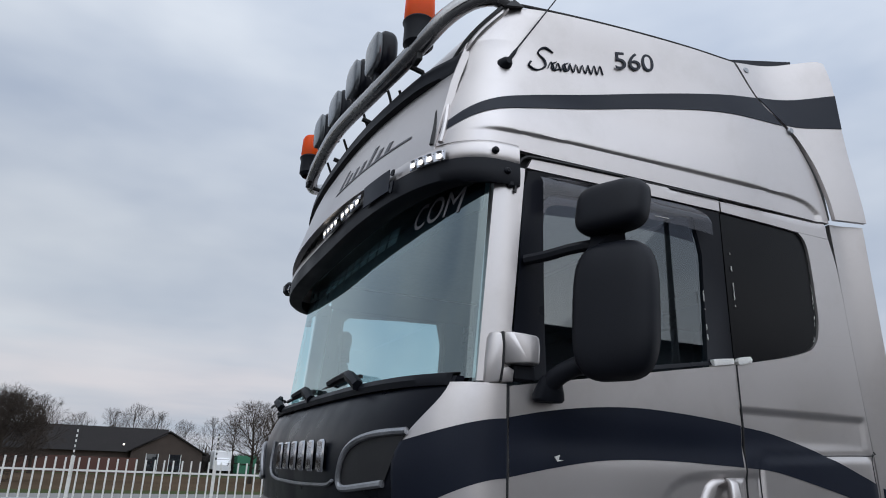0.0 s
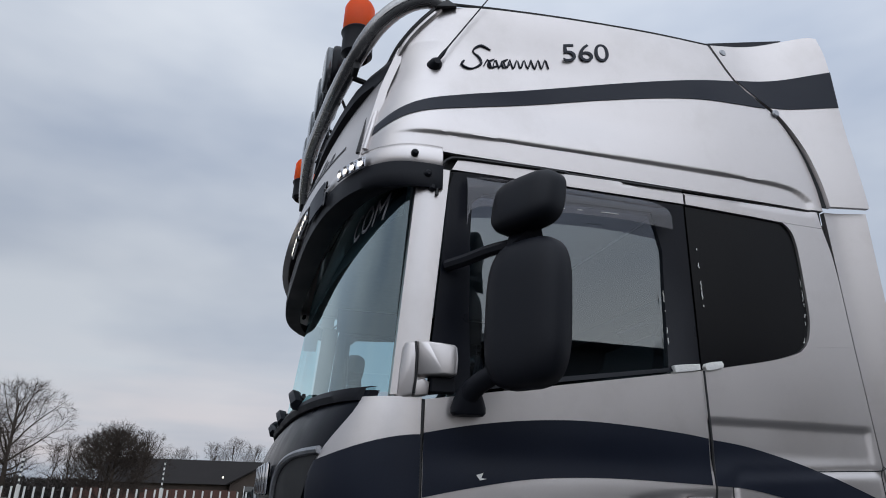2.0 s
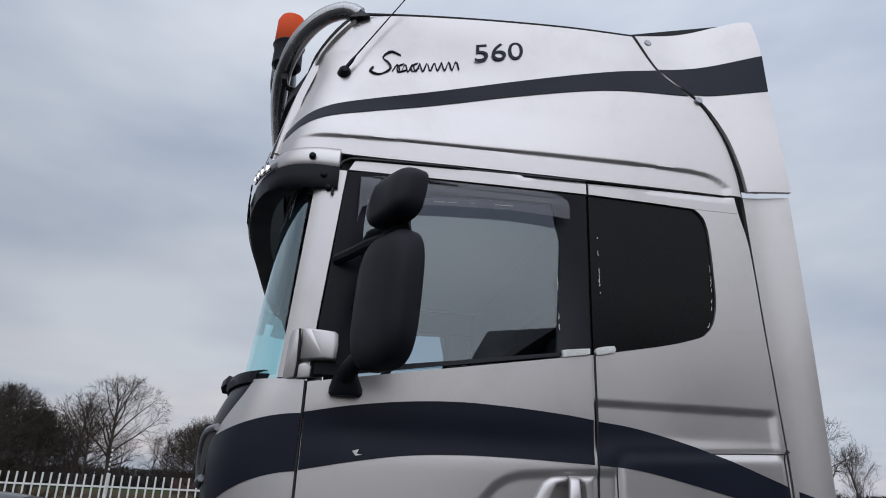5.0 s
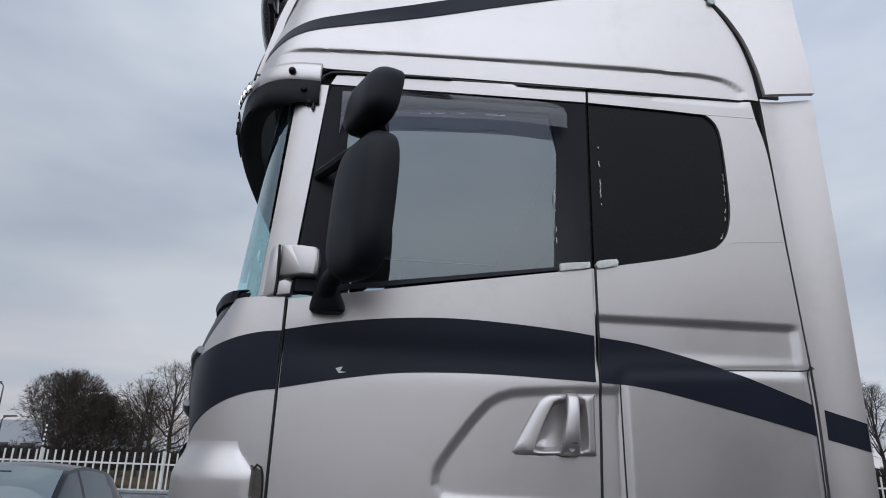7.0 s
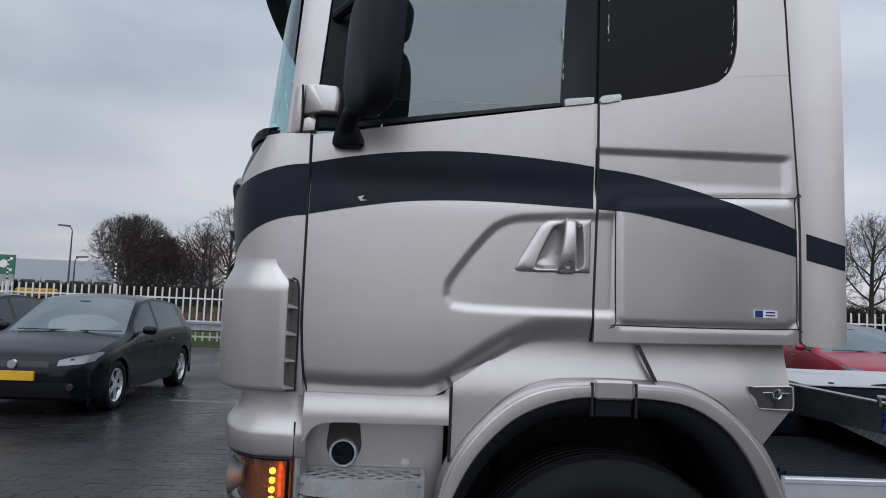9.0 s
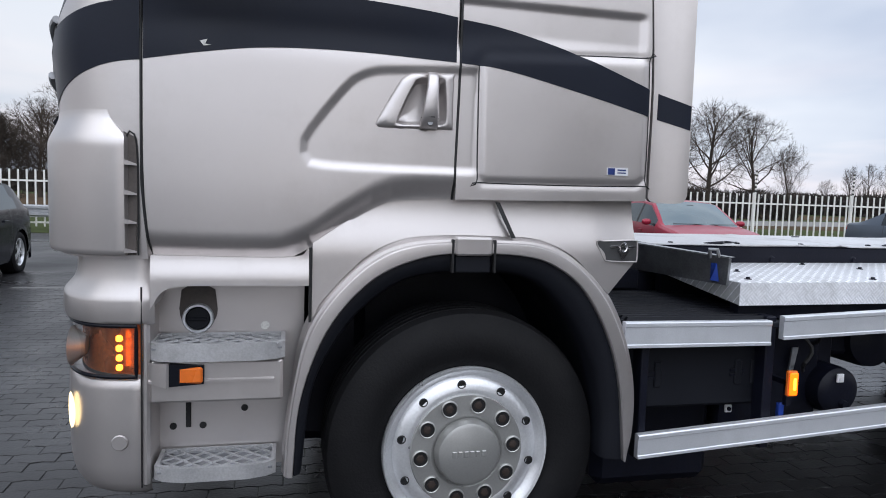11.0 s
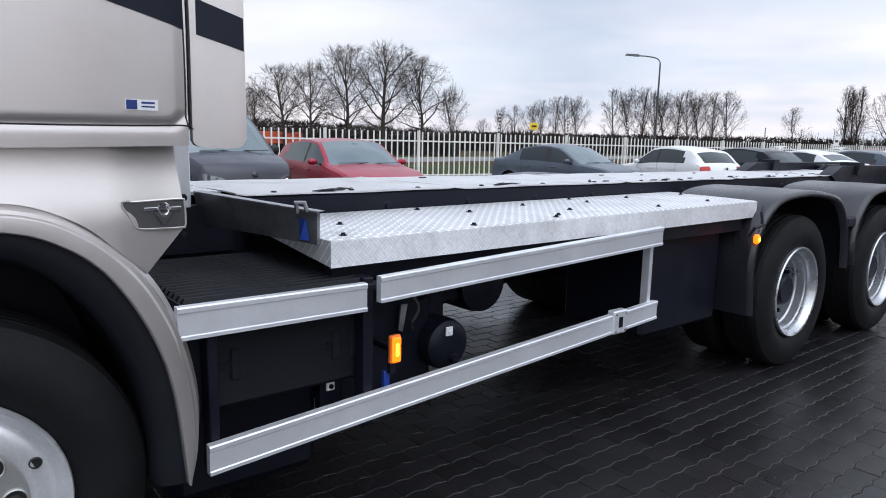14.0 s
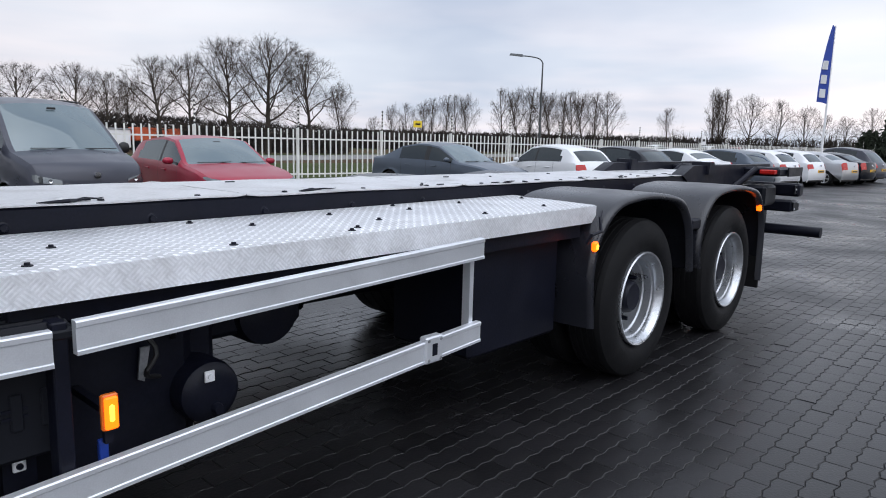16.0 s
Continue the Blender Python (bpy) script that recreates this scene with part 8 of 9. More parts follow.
def bare_tree(seed, height, low, radius, limbs=9, kids=8, ends=7, twigs=8, trunk=0.22, spread=(12, 62), lift=0.05, thin=0.011, leader=0.7, fork=34, reach_=1.0):
    """A leafless tree: trunk, ascending limbs that fork three times, and fine twigs, all inside an egg-shaped crown."""
    r = random.Random(seed)
    hz = (height - low) / 2
    mid_z = low + hz

    def room(p, d):
        q = Vector((p.x / radius, p.y / radius, (p.z - mid_z) / hz))
        e = Vector((d.x / radius, d.y / radius, d.z / hz))
        a, b, c = e.dot(e), q.dot(e), q.dot(q) - 1
        h = b * b - a * c
        return max(0.25, (-b + math.sqrt(h)) / a) if h > 0 else 0.25

    def run(p, d, length, n, up, wander):
        out, dirs = [p.copy()], [d.copy()]
        for _ in range(n):
            d = (d + Vector((r.gauss(0, wander), r.gauss(0, wander), r.gauss(up, wander)))).normalized()
            p = p + d * (length / n)
            out.append(p.copy())
            dirs.append(d.copy())
        return out, dirs

    def aside(d, deg):
        s = d.cross(Vector((r.gauss(0, 1), r.gauss(0, 1), r.gauss(0, 1)))).normalized()
        return (d + s * math.tan(radians(deg))).normalized()

    limb, twig = Shape(), Shape()
    top = low + (height - low) * leader
    axis, _ = run(Vector((0, 0, -0.1)), Vector((0, 0, 1)), top + 0.1, 9, 0.1, 0.045)
    limb.tube(axis, [trunk * (1.25 if k == 0 else 1 - 0.72 * k / 9) for k in range(10)], 8, caps=False)
    tips = []
    turn = r.uniform(0, 6.28)
    for k in range(limbs):
        t = k / max(1, limbs - 1)
        s_ = (low * 0.92 + (top - low * 0.92) * t ** 1.15 + 0.1) / (top + 0.1) * 9
        i = min(8, int(s_))
        p = axis[i].lerp(axis[i + 1], s_ - i)
        turn += 2.4 + r.gauss(0, 0.25)
        an = radians(spread[1] + (spread[0] - spread[1]) * t + r.gauss(0, 6))
        d = Vector((math.sin(an) * math.cos(turn), math.sin(an) * math.sin(turn), math.cos(an)))
        ln = room(p, d) * r.uniform(0.82, 1.04) * reach_
        r1 = trunk * 0.46 * (0.55 + 0.45 * (1 - t))
        path, dirs = run(p, d, ln, 7, lift, 0.10)
        limb.tube(path, [max(thin * 1.4, r1 * (1 - 0.85 * q / 7)) for q in range(8)], 5, caps=False)
        tips.append((path[-1], dirs[-1]))
        n2 = max(2, round(kids * min(1.35, ln / (radius * 1.0 + 0.12 * height))))
        for j in range(n2):
            u = 0.16 + 0.82 * (j + r.random()) / n2
            i2 = min(6, int(u * 7))
            p2 = path[i2].lerp(path[i2 + 1], u * 7 - i2)
            d2 = (aside(dirs[i2], r.uniform(fork * 0.7, fork * 1.35)) + Vector((0, 0, lift * 2))).normalized()
            l2 = min(room(p2, d2) * r.uniform(0.7, 1.05), ln * r.uniform(0.45, 0.8))
            r2 = max(thin * 1.3, r1 * 0.42 * (1 - 0.6 * u))
            path2, dirs2 = run(p2, d2, l2, 5, lift, 0.12)
            (limb if r2 > 0.03 else twig).tube(path2, [max(thin, r2 * (1 - 0.8 * q / 5)) for q in range(6)], 4, caps=False)
            tips.append((path2[-1], dirs2[-1]))
            n3 = max(2, round(ends * min(1.4, l2 / (radius * 0.6 + 0.05 * height))))
            for m in range(n3):
                v = 0.15 + 0.83 * (m + r.random()) / n3
                i3 = min(4, int(v * 5))
                p3 = path2[i3].lerp(path2[i3 + 1], v * 5 - i3)
                d3 = (aside(dirs2[i3], r.uniform(30, 58)) + Vector((0, 0, lift * 2))).normalized()
                l3 = min(room(p3, d3) * r.uniform(0.8, 1.1), l2 * r.uniform(0.4, 0.75))
                path3, dirs3 = run(p3, d3, l3, 3, lift, 0.14)
                twig.tube(path3, [thin, thin * 0.85, thin * 0.7, thin * 0.45], 3, caps=False)
                for q in range(3):
                    tips += [(path3[q].lerp(path3[q + 1], r.random()), dirs3[q])] * (1 + (twigs + q) // 3)
    g = np.random.default_rng(seed)
    P = np.array([tuple(p) for p, d in tips])
    D = np.array([tuple(d) for p, d in tips]) + g.normal(0, 0.5, (len(tips), 3)) + np.array([0, 0, lift])
    D /= np.linalg.norm(D, axis=1)[:, None]
    L = g.uniform(0.25, 0.9, len(tips)) * height * 0.085
    S = np.cross(D, g.normal(size=D.shape))
    S *= thin * 0.6 / (np.linalg.norm(S, axis=1)[:, None] + 1e-9)
    T = np.cross(D, S)
    V = np.stack([P + S, P - 0.5 * S + 0.87 * T, P - 0.5 * S - 0.87 * T, P + D * L[:, None]], 1).reshape(-1, 3)
    twig.add(V.tolist(), [f for k in range(0, 4 * len(tips), 4) for f in ((k, k + 1, k + 3), (k + 1, k + 2, k + 3), (k + 2, k, k + 3))])
    return limb.mesh("trunk", BARK, 0, False), twig.mesh("crown", TWIG, 0, False)


def plant(meshes, label, x, y, s, rot, group="bare trees", sx=1.0):
    t = thing("tree", label, "tree", group)
    for nm, me in zip(("trunk", "crown"), meshes):
        o = new(nm, me)
        o.parent = t
    t.matrix_world = Matrix.Translation((x, y, 0)) @ Matrix.Rotation(rot, 4, "Z") @ Matrix.Diagonal((s * sx, s * sx, s, 1))
    return t


def at_bearing(deg, dist, x0=0.63, y0=-1.76):
    return x0 + dist * math.sin(radians(deg)), y0 + dist * math.cos(radians(deg))


# each of these is 10 m high before it is scaled
T_OAK = [bare_tree(11 + 3 * k, 10.0, 1.7, 4.1, 18, 10, 8, 8, 0.22, (8, 86), 0.016, 0.0098, 0.74, 42) for k in range(4)]
T_POP = [bare_tree(31 + k, 10.0, 0.9, 2.2, 19, 7, 5, 4, 0.12, (10, 44), 0.03, 0.0085, 0.90, 28) for k in range(3)]
T_SLIM = [bare_tree(91, 10.0, 0.8, 1.2, 18, 6, 4, 2, 0.12, (6, 24), 0.05, 0.009, 0.92, 20)]
T_FAR = [bare_tree(71 + k, 10.0, 1.6, 4.6, 16, 9, 7, 5, 0.22, (8, 84), 0.014, 0.012, 0.7, 42) for k in range(2)]
T_BUSH = [bare_tree(51, 10.0, 0.2, 5.4, 28, 13, 12, 16, 0.18, (5, 84), 0.015, 0.013, 0.6, 42)]
oak, pop = "leafless broad tree beyond the fence", "leafless tall slender tree in a row"

for k, (x, y, h) in enumerate([(17.5, 55.8, 6.5), (20.8, 54.7, 6.65), (24.2, 57.7, 6.5), (28.3, 62.5, 6.4), (26.4, 52.4, 7.65), (30.2, 54.9, 8.4), (31.1, 49.9, 9.5), (33.7, 48.3, 10.0), (36.5, 46.3, 8.8), (12.5, 58.0, 6.6), (8.0, 60.0, 6.9)]):
    plant(T_OAK[k % 4], oak, x, y, h / 10.2, k * 1.7, sx=1.0 + 0.12 * math.sin(k * 2.0))
for k, (x, y, h) in enumerate([(74.9, 65.1, 8.4), (76.8, 64.5, 8.5), (77.1, 62.6, 8.6), (73.4, 66.6, 7.9), (84.3, 61.6, 9.9), (85.6, 59.8, 10.1), (87.4, 59.0, 10.3), (88.5, 57.3, 9.7), (90.1, 56.8, 9.6), (91.0, 55.4, 9.6), (92.7, 54.5, 9.9), (93.5, 53.2, 9.6), (95.2, 52.3, 9.85), (97.2, 50.8, 9.9), (41.2, 47.6, 6.8), (72.6, 67.6, 7.2), (71.4, 69.4, 7.0), (69.8, 70.6, 6.8)]):
    plant(T_POP[k % 3], pop, x, y, h / 10.2, k * 2.1, sx=1.15 if h > 9 else 1.0)
for k, (x, y, h) in enumerate([(105.3, 37.8, 10.5), (105.8, 36.6, 10.4), (105.5, 37.2, 9.6)]):
    plant(T_SLIM[0], pop, x, y, h / 10.2, k * 2.1, sx=1.1)
for k, (x, y, h) in enumerate([(102.9, 43.7, 7.6), (105.1, 32.5, 9.5), (106.1, 29.1, 8.7), (107.0, 25.5, 7.8), (109.6, 23.4, 6.7), (108.1, 20.7, 6.4), (108, 17.5, 7.5), (74.3, 79.9, 5.2), (66.0, 78.0, 5.0), (58.0, 84.0, 5.6), (107, 13.0, 8.2)]):
    plant(T_FAR[k % 2], oak, x, y, h / 10.2, k * 1.3, sx=0.68)
# beyond the fence on the other side of the cab
for k, (x, y, h, kind) in enumerate([(-18.2, 61.0, 10.1, 0), (-22.2, 65.1, 8.9, 0), (-20.0, 60.3, 7.3, 0), (-13.1, 77.3, 8.5, 0), (-18.3, 39.7, 6.4, 1), (-16.6, 40.6, 5.2, 1), (-9.7, 52.7, 5.8, 1), (9.3, 57.1, 6.6, 0), (-25.1, 63.9, 6.0, 0), (-10.0, 76.0, 7.4, 0), (13.0, 62.0, 6.0, 0)]):
    plant((T_OAK[k % 4], T_BUSH[0])[kind], oak if not kind else "dense dark round leafless tree beyond the fence", x, y, h / 10.2, k * 2.3, sx=1.05 if not kind else 0.9)
for k in range(17):
    plant(T_FAR[k % 2], oak, -44 + 3.9 * k, 119 + 4 * math.sin(k * 2.1), (9.0 + 0.9 * math.sin(k * 1.3)) / 10.2, k * 1.1, sx=0.75)

# far woodland and hedges: a band of upright twigs
r = random.Random(9)
wood = Shape()
for k in range(16000):
    b = r.uniform(-62, 100)
    d = r.uniform(118, 165)
    x, y = at_bearing(b, d)
    h = (3.0 + 2.0 * abs(noise.noise((b * 0.35, 0.3, 0.0))) + 1.0 * noise.noise((b * 1.7, 2.0, 0.0))) * r.uniform(0.5, 1.1)
    w = r.uniform(0.10, 0.30)
    a = r.uniform(0, 3.14)
    dx, dy = math.cos(a) * w, math.sin(a) * w
    lx, ly = r.gauss(0, 0.35), r.gauss(0, 0.35)
    wood.add([(x - dx, y - dy, -0.2), (x + dx, y + dy, -0.2), (x - dy, y + dx, -0.2), (x + lx, y + ly, h)], [(0, 1, 3), (1, 2, 3), (2, 0, 3)])
wd_ = part("woodland", wood, TWIG, None, smooth=0, fix=False)
tagged(wd_, "dark band of far leafless woodland and hedges", "woodland", kind="stuff")
HEDGEM = material("far_hedge_twigs", (0.040, 0.035, 0.033), 0.98, 0, 0.3, 2, 20, 0.0, island=0.35, spec=0.0)
hedge = Shape()
for k in range(42000):
    b = r.uniform(-62, 98)
    d = r.uniform(110, 118) if b > 40 else (r.uniform(66, 70) if b > 8 else r.uniform(103, 110))
    x, y = at_bearing(b, d)
    top = (3.3 if b > 40 else 2.7 + 1.4 * max(0, (38 - b) / 30) if b > 8 else 2.8) + 0.35 * noise.noise((b * 0.5, 5.0, 0.0)) + 0.2 * noise.noise((b * 3.0, 1.0, 0.0))
    z0 = r.uniform(-0.2, top * 0.88)
    w = r.uniform(0.03, 0.09) * (3.2 if b > 40 else 1.8 if b < 8 else 1.2)
    lx = r.gauss(0, 0.5)
    h = min(top + r.uniform(-0.25, 0.1), z0 + r.uniform(0.3, 0.9))
    hedge.add([(x - w, y, z0), (x + w, y, z0), (x + lx, y + r.gauss(0, 0.2), h)], [(0, 1, 2)])
hd_ = part("hedge", hedge, HEDGEM, None, smooth=0, fix=False)
tagged(hd_, "low dark hedge along the far field", "hedge", kind="stuff")
EVER = material("dark_evergreen", (0.018, 0.026, 0.014), 0.9, 0, 0.4, 1, 20, 0.2, island=0.4)
for x, y, h in ((79.2, 10.4, 5.6), (80.5, 8.0, 6.8), (80.0, 12.6, 3.4)):
    ev = Shape()
    for k in range(2600):
        u = r.random() ** 0.7
        a = r.uniform(0, 6.28)
        rad = (0.5 + 1.5 * (1 - u)) * r.uniform(0.4, 1.0)
        p = Vector((x + rad * math.cos(a), y + rad * math.sin(a), 0.2 + (h - 0.3) * u))
        q = [p + Vector((r.gauss(0, 0.16), r.gauss(0, 0.16), r.gauss(0, 0.2))) for _ in range(3)]
        ev.add(q, [(0, 1, 2)])
    t_ = thing("evergreen_tree", "dark evergreen tree beyond the fence", "tree", "evergreens")
    part("crown", ev, EVER, t_, smooth=0, fix=False)
    part("trunk", Shape().tube([(x, y, 0), (x, y, h * 0.7)], [0.2, 0.08], 7), BARK, t_)

# ---------------------------------------------------------------- house and yard beyond the road
BRICKW = material("brown_brick_wall", (0.075, 0.060, 0.052), 0.9, 0, 0.2, 1.0, 14, 0.3, spec=0.1)
TILES = material("dark_roof_tiles", (0.028, 0.026, 0.026), 0.9, 0, 0.25, 0.8, 9, 0.5, spec=0.1)
PANEDARK = mirror_glass("house_window_glass", (0.02, 0.022, 0.025), 0.08)
house = thing("house", "long low brown brick house with dark tiled roofs", "house")


def gabled(x0, x1, y0, y1, eave, ridge, along):
    if along == "x":
        ym = (y0 + y1) / 2
        walls = Shape().add([(x0, y0, 0), (x1, y0, 0), (x1, y1, 0), (x0, y1, 0), (x0, y0, eave), (x1, y0, eave), (x1, y1, eave), (x0, y1, eave), (x0, ym, ridge - 0.1), (x1, ym, ridge - 0.1)], [(0, 1, 5, 4), (2, 3, 7, 6), (0, 4, 8, 7, 3), (1, 2, 6, 9, 5)])
        roof = Shape().hull([(x0 - 0.4, y0 - 0.5, eave - 0.15), (x1 + 0.4, y0 - 0.5, eave - 0.15), (x0 - 0.4, y1 + 0.5, eave - 0.15), (x1 + 0.4, y1 + 0.5, eave - 0.15), (x0 - 0.4, ym, ridge), (x1 + 0.4, ym, ridge)])
    else:
        xm = (x0 + x1) / 2
        walls = Shape().add([(x0, y0, 0), (x1, y0, 0), (x1, y1, 0), (x0, y1, 0), (x0, y0, eave), (x1, y0, eave), (x1, y1, eave), (x0, y1, eave), (xm, y0, ridge - 0.1), (xm, y1, ridge - 0.1)], [(0, 1, 5, 8, 4), (2, 3, 7, 9, 6), (1, 2, 6, 5), (3, 0, 4, 7)])
        roof = Shape()
        for sx, xe in ((-1, x0 - 0.5), (1, x1 + 0.5)):
            roof.hull([(xe, y0 - 0.3, eave - 0.25), (xe, y1, eave - 0.25), (xm, y0 - 0.3, ridge), (xm, y1, ridge), (xe, y0 - 0.3, eave - 0.1), (xe, y1, eave - 0.1), (xm, y0 - 0.3, ridge + 0.18), (xm, y1, ridge + 0.18)])
    return walls, roof


wa, ro = gabled(-16, 2.4, 90, 99, 2.5, 5.3, "x")
part("wall", wa, BRICKW, house)
rf = part("roof", ro, TILES, house)
part("chimney", Shape().box(-12.3, -11.4, 94, 95, 4.6, 6.0, 0.05), BRICKW, rf)
wa, ro = gabled(-1.3, 6.5, 86.5, 92, 2.5, 4.7, "y")
part("wall", wa, BRICKW, house)
part("roof", ro, TILES, house)
for x in (0.4, 2.9):
    w_ = part("window", Shape().box(x, x + 1.2, 86.42, 86.56, 0.1, 2.2), PANEDARK, house)
    part("frame", Shape().box(x - 0.08, x, 86.38, 86.5, 0.05, 2.25), WHITE, w_)
    part("frame", Shape().box(x + 1.2, x + 1.28, 86.38, 86.5, 0.05, 2.25), WHITE, w_)
part("wall_lamp", Shape().lathe([(0, 0.0), (0, 0.12), (0.1, 0.1)], (-2.2, 89.8, 3.2), "y", 10), WHITEON, house, "lit wall lamp")
REDWOOD = material("red_brown_fence_boards", (0.10, 0.045, 0.035), 0.85, 0, 0.25, 1, 12, 0.2)
wf = thing("board_fence", "red-brown board fence before the house", "fence")
me = Shape().box(-0.48, 0.48, -0.03, 0.03, 0, 1.7, 0.01).mesh("board", REDWOOD, 0)
for k in range(17):
    o = new("board", me)
    o.parent = wf
    o.location = (-17.0 + k * 1.0, 84.0, 0)
vt = thing("delivery_van", "white box van parked by the house", "van")
part("box", Shape().box(8.9, 11.2, 96, 100, 0.6, 3.0, 0.1), WHITE, vt)
part("cab", Shape().hull([(9.0, 94.5, 0.5), (11.1, 94.5, 0.5), (9.0, 96, 0.5), (11.1, 96, 0.5), (9.2, 95.2, 2.0), (10.9, 95.2, 2.0), (9.1, 94.5, 1.2), (11.0, 94.5, 1.2), (9.2, 96, 2.1), (10.9, 96, 2.1)]), WHITE, vt)
part("windscreen", Shape().hull([(9.2, 94.75, 1.3), (10.9, 94.75, 1.3), (9.3, 95.1, 1.9), (10.8, 95.1, 1.9), (9.2, 94.85, 1.3), (10.9, 94.85, 1.3)]), CARGLASS, vt)
for x in (9.2, 10.9):
    for y in (95.2, 99.0):
        part("wheel", Shape().lathe([(-0.1, 0.0), (-0.1, 0.35), (0.1, 0.35), (0.1, 0.0)], (x, y, 0.35), "x", 16), RUBBER, vt)
GREENP = material("green_container_paint", (0.03, 0.16, 0.09), 0.5, 0, 0.15, 1, 20, 0.1)
c_ = thing("container", "green container beyond the house", "container")
part("body", Shape().box(12.4, 15.0, 99, 102, 0.1, 2.5, 0.05), GREENP, c_)
c_ = thing("flatbed_trailer", "grey loaded trailer beyond the house", "trailer")
part("body", Shape().box(15.4, 18.0, 97, 99, 0.7, 1.5, 0.05).box(15.6, 17.4, 97.2, 98.8, 1.5, 3.0, 0.1), GALV, c_)

# ---------------------------------------------------------------- lamps, signs, flag
LAMPPOST = material("grey_lamp_post_paint", (0.07, 0.075, 0.08), 0.5, 0.3, 0.1, 2, 30, 0.03)


def street_lamp(x, y, h, arm, label="grey street lamp with a curved arm", thick=1.0):
    t = thing("street_lamp", label, "street lamp", "street lamps")
    part("pole", Shape().tube([(x, y, 0), (x, y, h * 0.5), (x, y, h - 0.35)], [0.11 * thick, 0.09 * thick, 0.06 * thick], 10), LAMPPOST, t)
    part("arm", Shape().tube(spline([(x, y, h - 0.35), (x + arm[0] * 0.12, y + arm[1] * 0.12, h - 0.08), (x + arm[0] * 0.5, y + arm[1] * 0.5, h + 0.06), (x + arm[0], y + arm[1], h + 0.1)], 12), 0.05 * thick, 8), LAMPPOST, t)
    ex, ey = x + arm[0], y + arm[1]
    nx, ny = arm[0] / math.hypot(*arm) * 0.35, arm[1] / math.hypot(*arm) * 0.35
    part("lamp_head", Shape().hull([(ex + nx * k + ny * q * 0.3, ey + ny * k - nx * q * 0.3, h + z) for k, q, z in ((-1, 1, 0.03), (-1, -1, 0.03), (1.6, 1, 0.1), (1.6, -1, 0.1), (-1, 0.6, 0.18), (-1, -0.6, 0.18), (1.4, 0.6, 0.22), (1.4, -0.6, 0.22))]), LAMPPOST, t)


street_lamp(40.3, 25.2, 7.25, (-1.3, 1.2), thick=0.8)
street_lamp(-28.2, 51.6, 6.5, (-0.5, -0.1), "slim grey lamp post with a short arm", 0.8)
street_lamp(-27.9, 51.8, 4.1, (0.4, 0.1), "slim grey lamp post with a short arm", 0.8)
flag = thing("banner_flag", "blue dealer banner flag on a white pole", "flag")
fx, fy = 35.5, 6.4
part("pole", Shape().tube([(fx, fy, 0), (fx, fy, 7.0)], [0.06, 0.03], 10), WHITE, flag)
rows = []
for k in range(13):
    z = 3.57 + 3.35 * k / 12
    w = 0.42 * (1 - 0.75 * (k / 12) ** 2.2)
    rows.append([(fx - 0.04 - w * u * 0.35, fy + w * u * 0.95, z + 0.12 * u + 0.02 * math.sin(k + 4 * u)) for u in np.linspace(0, 1, 6)])
part("banner", Shape().sheet(rows, (1, 0, 0), 0.01), BLUEPAINT, flag, "blue banner")
for k in range(3):
    zz = 3.85 + 0.62 * k
    part("banner_mark", Shape().hull([(fx - 0.13 - d, fy + o, z) for d in (0.0, 0.03) for o, z in ((0.09, zz), (0.36, zz + 0.03), (0.09, zz + 0.38), (0.34 - 0.03 * k, zz + 0.41))]), WHITE, flag)
YEL = material("yellow_sign", (0.75, 0.55, 0.02), 0.5)


def fence_sign(dist, z, w, h, mat, label):
    p = FENCE0 + FDIR * dist - FNOR * 0.08
    t = thing("fence_sign", label, "sign")
    a = [(p + FDIR * sx * w / 2 + FNOR * o) for sx in (-1, 1) for o in (0, 0.02)]
    b = part("plate", Shape().hull([(q.x, q.y, zz) for q in a for zz in (z - h / 2, z + h / 2)]), mat, t)
    c = [(p + FDIR * sx * w * 0.3 - FNOR * o) for sx in (-1, 1) for o in (0.004, 0.01)]
    part("sign_bar", Shape().hull([(q.x, q.y, zz) for q in c for zz in (z - h * 0.12, z + h * 0.12)]), BLACKPAINT, b)


fence_sign(26.3, 2.10, 0.42, 0.26, YEL, "small yellow warning sign on the fence")
fence_sign(50.0, 1.95, 0.6, 0.6, WHITE, "white sign on the fence")
sg = thing("roadside_board", "green roadside board with white marks", "sign")
gx, gy = -32.2, 50.0
part("board", Shape().box(gx - 1.0, gx + 0.75, gy, gy + 0.1, 2.6, 4.1, 0.03), GREENP, sg)
part("board_foot", Shape().box(gx - 1.0, gx + 0.75, gy + 0.01, gy + 0.09, 1.7, 2.55, 0.02), GALV, sg)
for x, z in ((-0.7, 3.8), (0.45, 3.8), (-0.7, 2.95), (0.45, 2.95)):
    part("board_mark", Shape().box(gx + x - 0.12, gx + x + 0.12, gy - 0.02, gy, z - 0.1, z + 0.1, 0.01), WHITE, sg)
part("board_emblem", Shape().lathe([(-0.02, 0.0), (-0.02, 0.3), (0, 0.32)], (gx - 0.1, gy, 3.4), "y", 14), WHITE, sg)
for x in (-0.9, 0.65):
    part("board_post", Shape().tube([(gx + x, gy + 0.15, 0), (gx + x, gy + 0.15, 4.0)], 0.06, 8), GALV, sg)
PALECLAD = material("pale_grey_cladding", (0.42, 0.45, 0.50), 0.6, 0.1, 0.08, 0.2, 5, 0.05)
fb = thing("far_warehouse", "far pale grey flat-roofed warehouses", "building")
part("wall", Shape().box(-130, -78, 175, 215, 0, 9.5, 0.1), PALECLAD, fb)
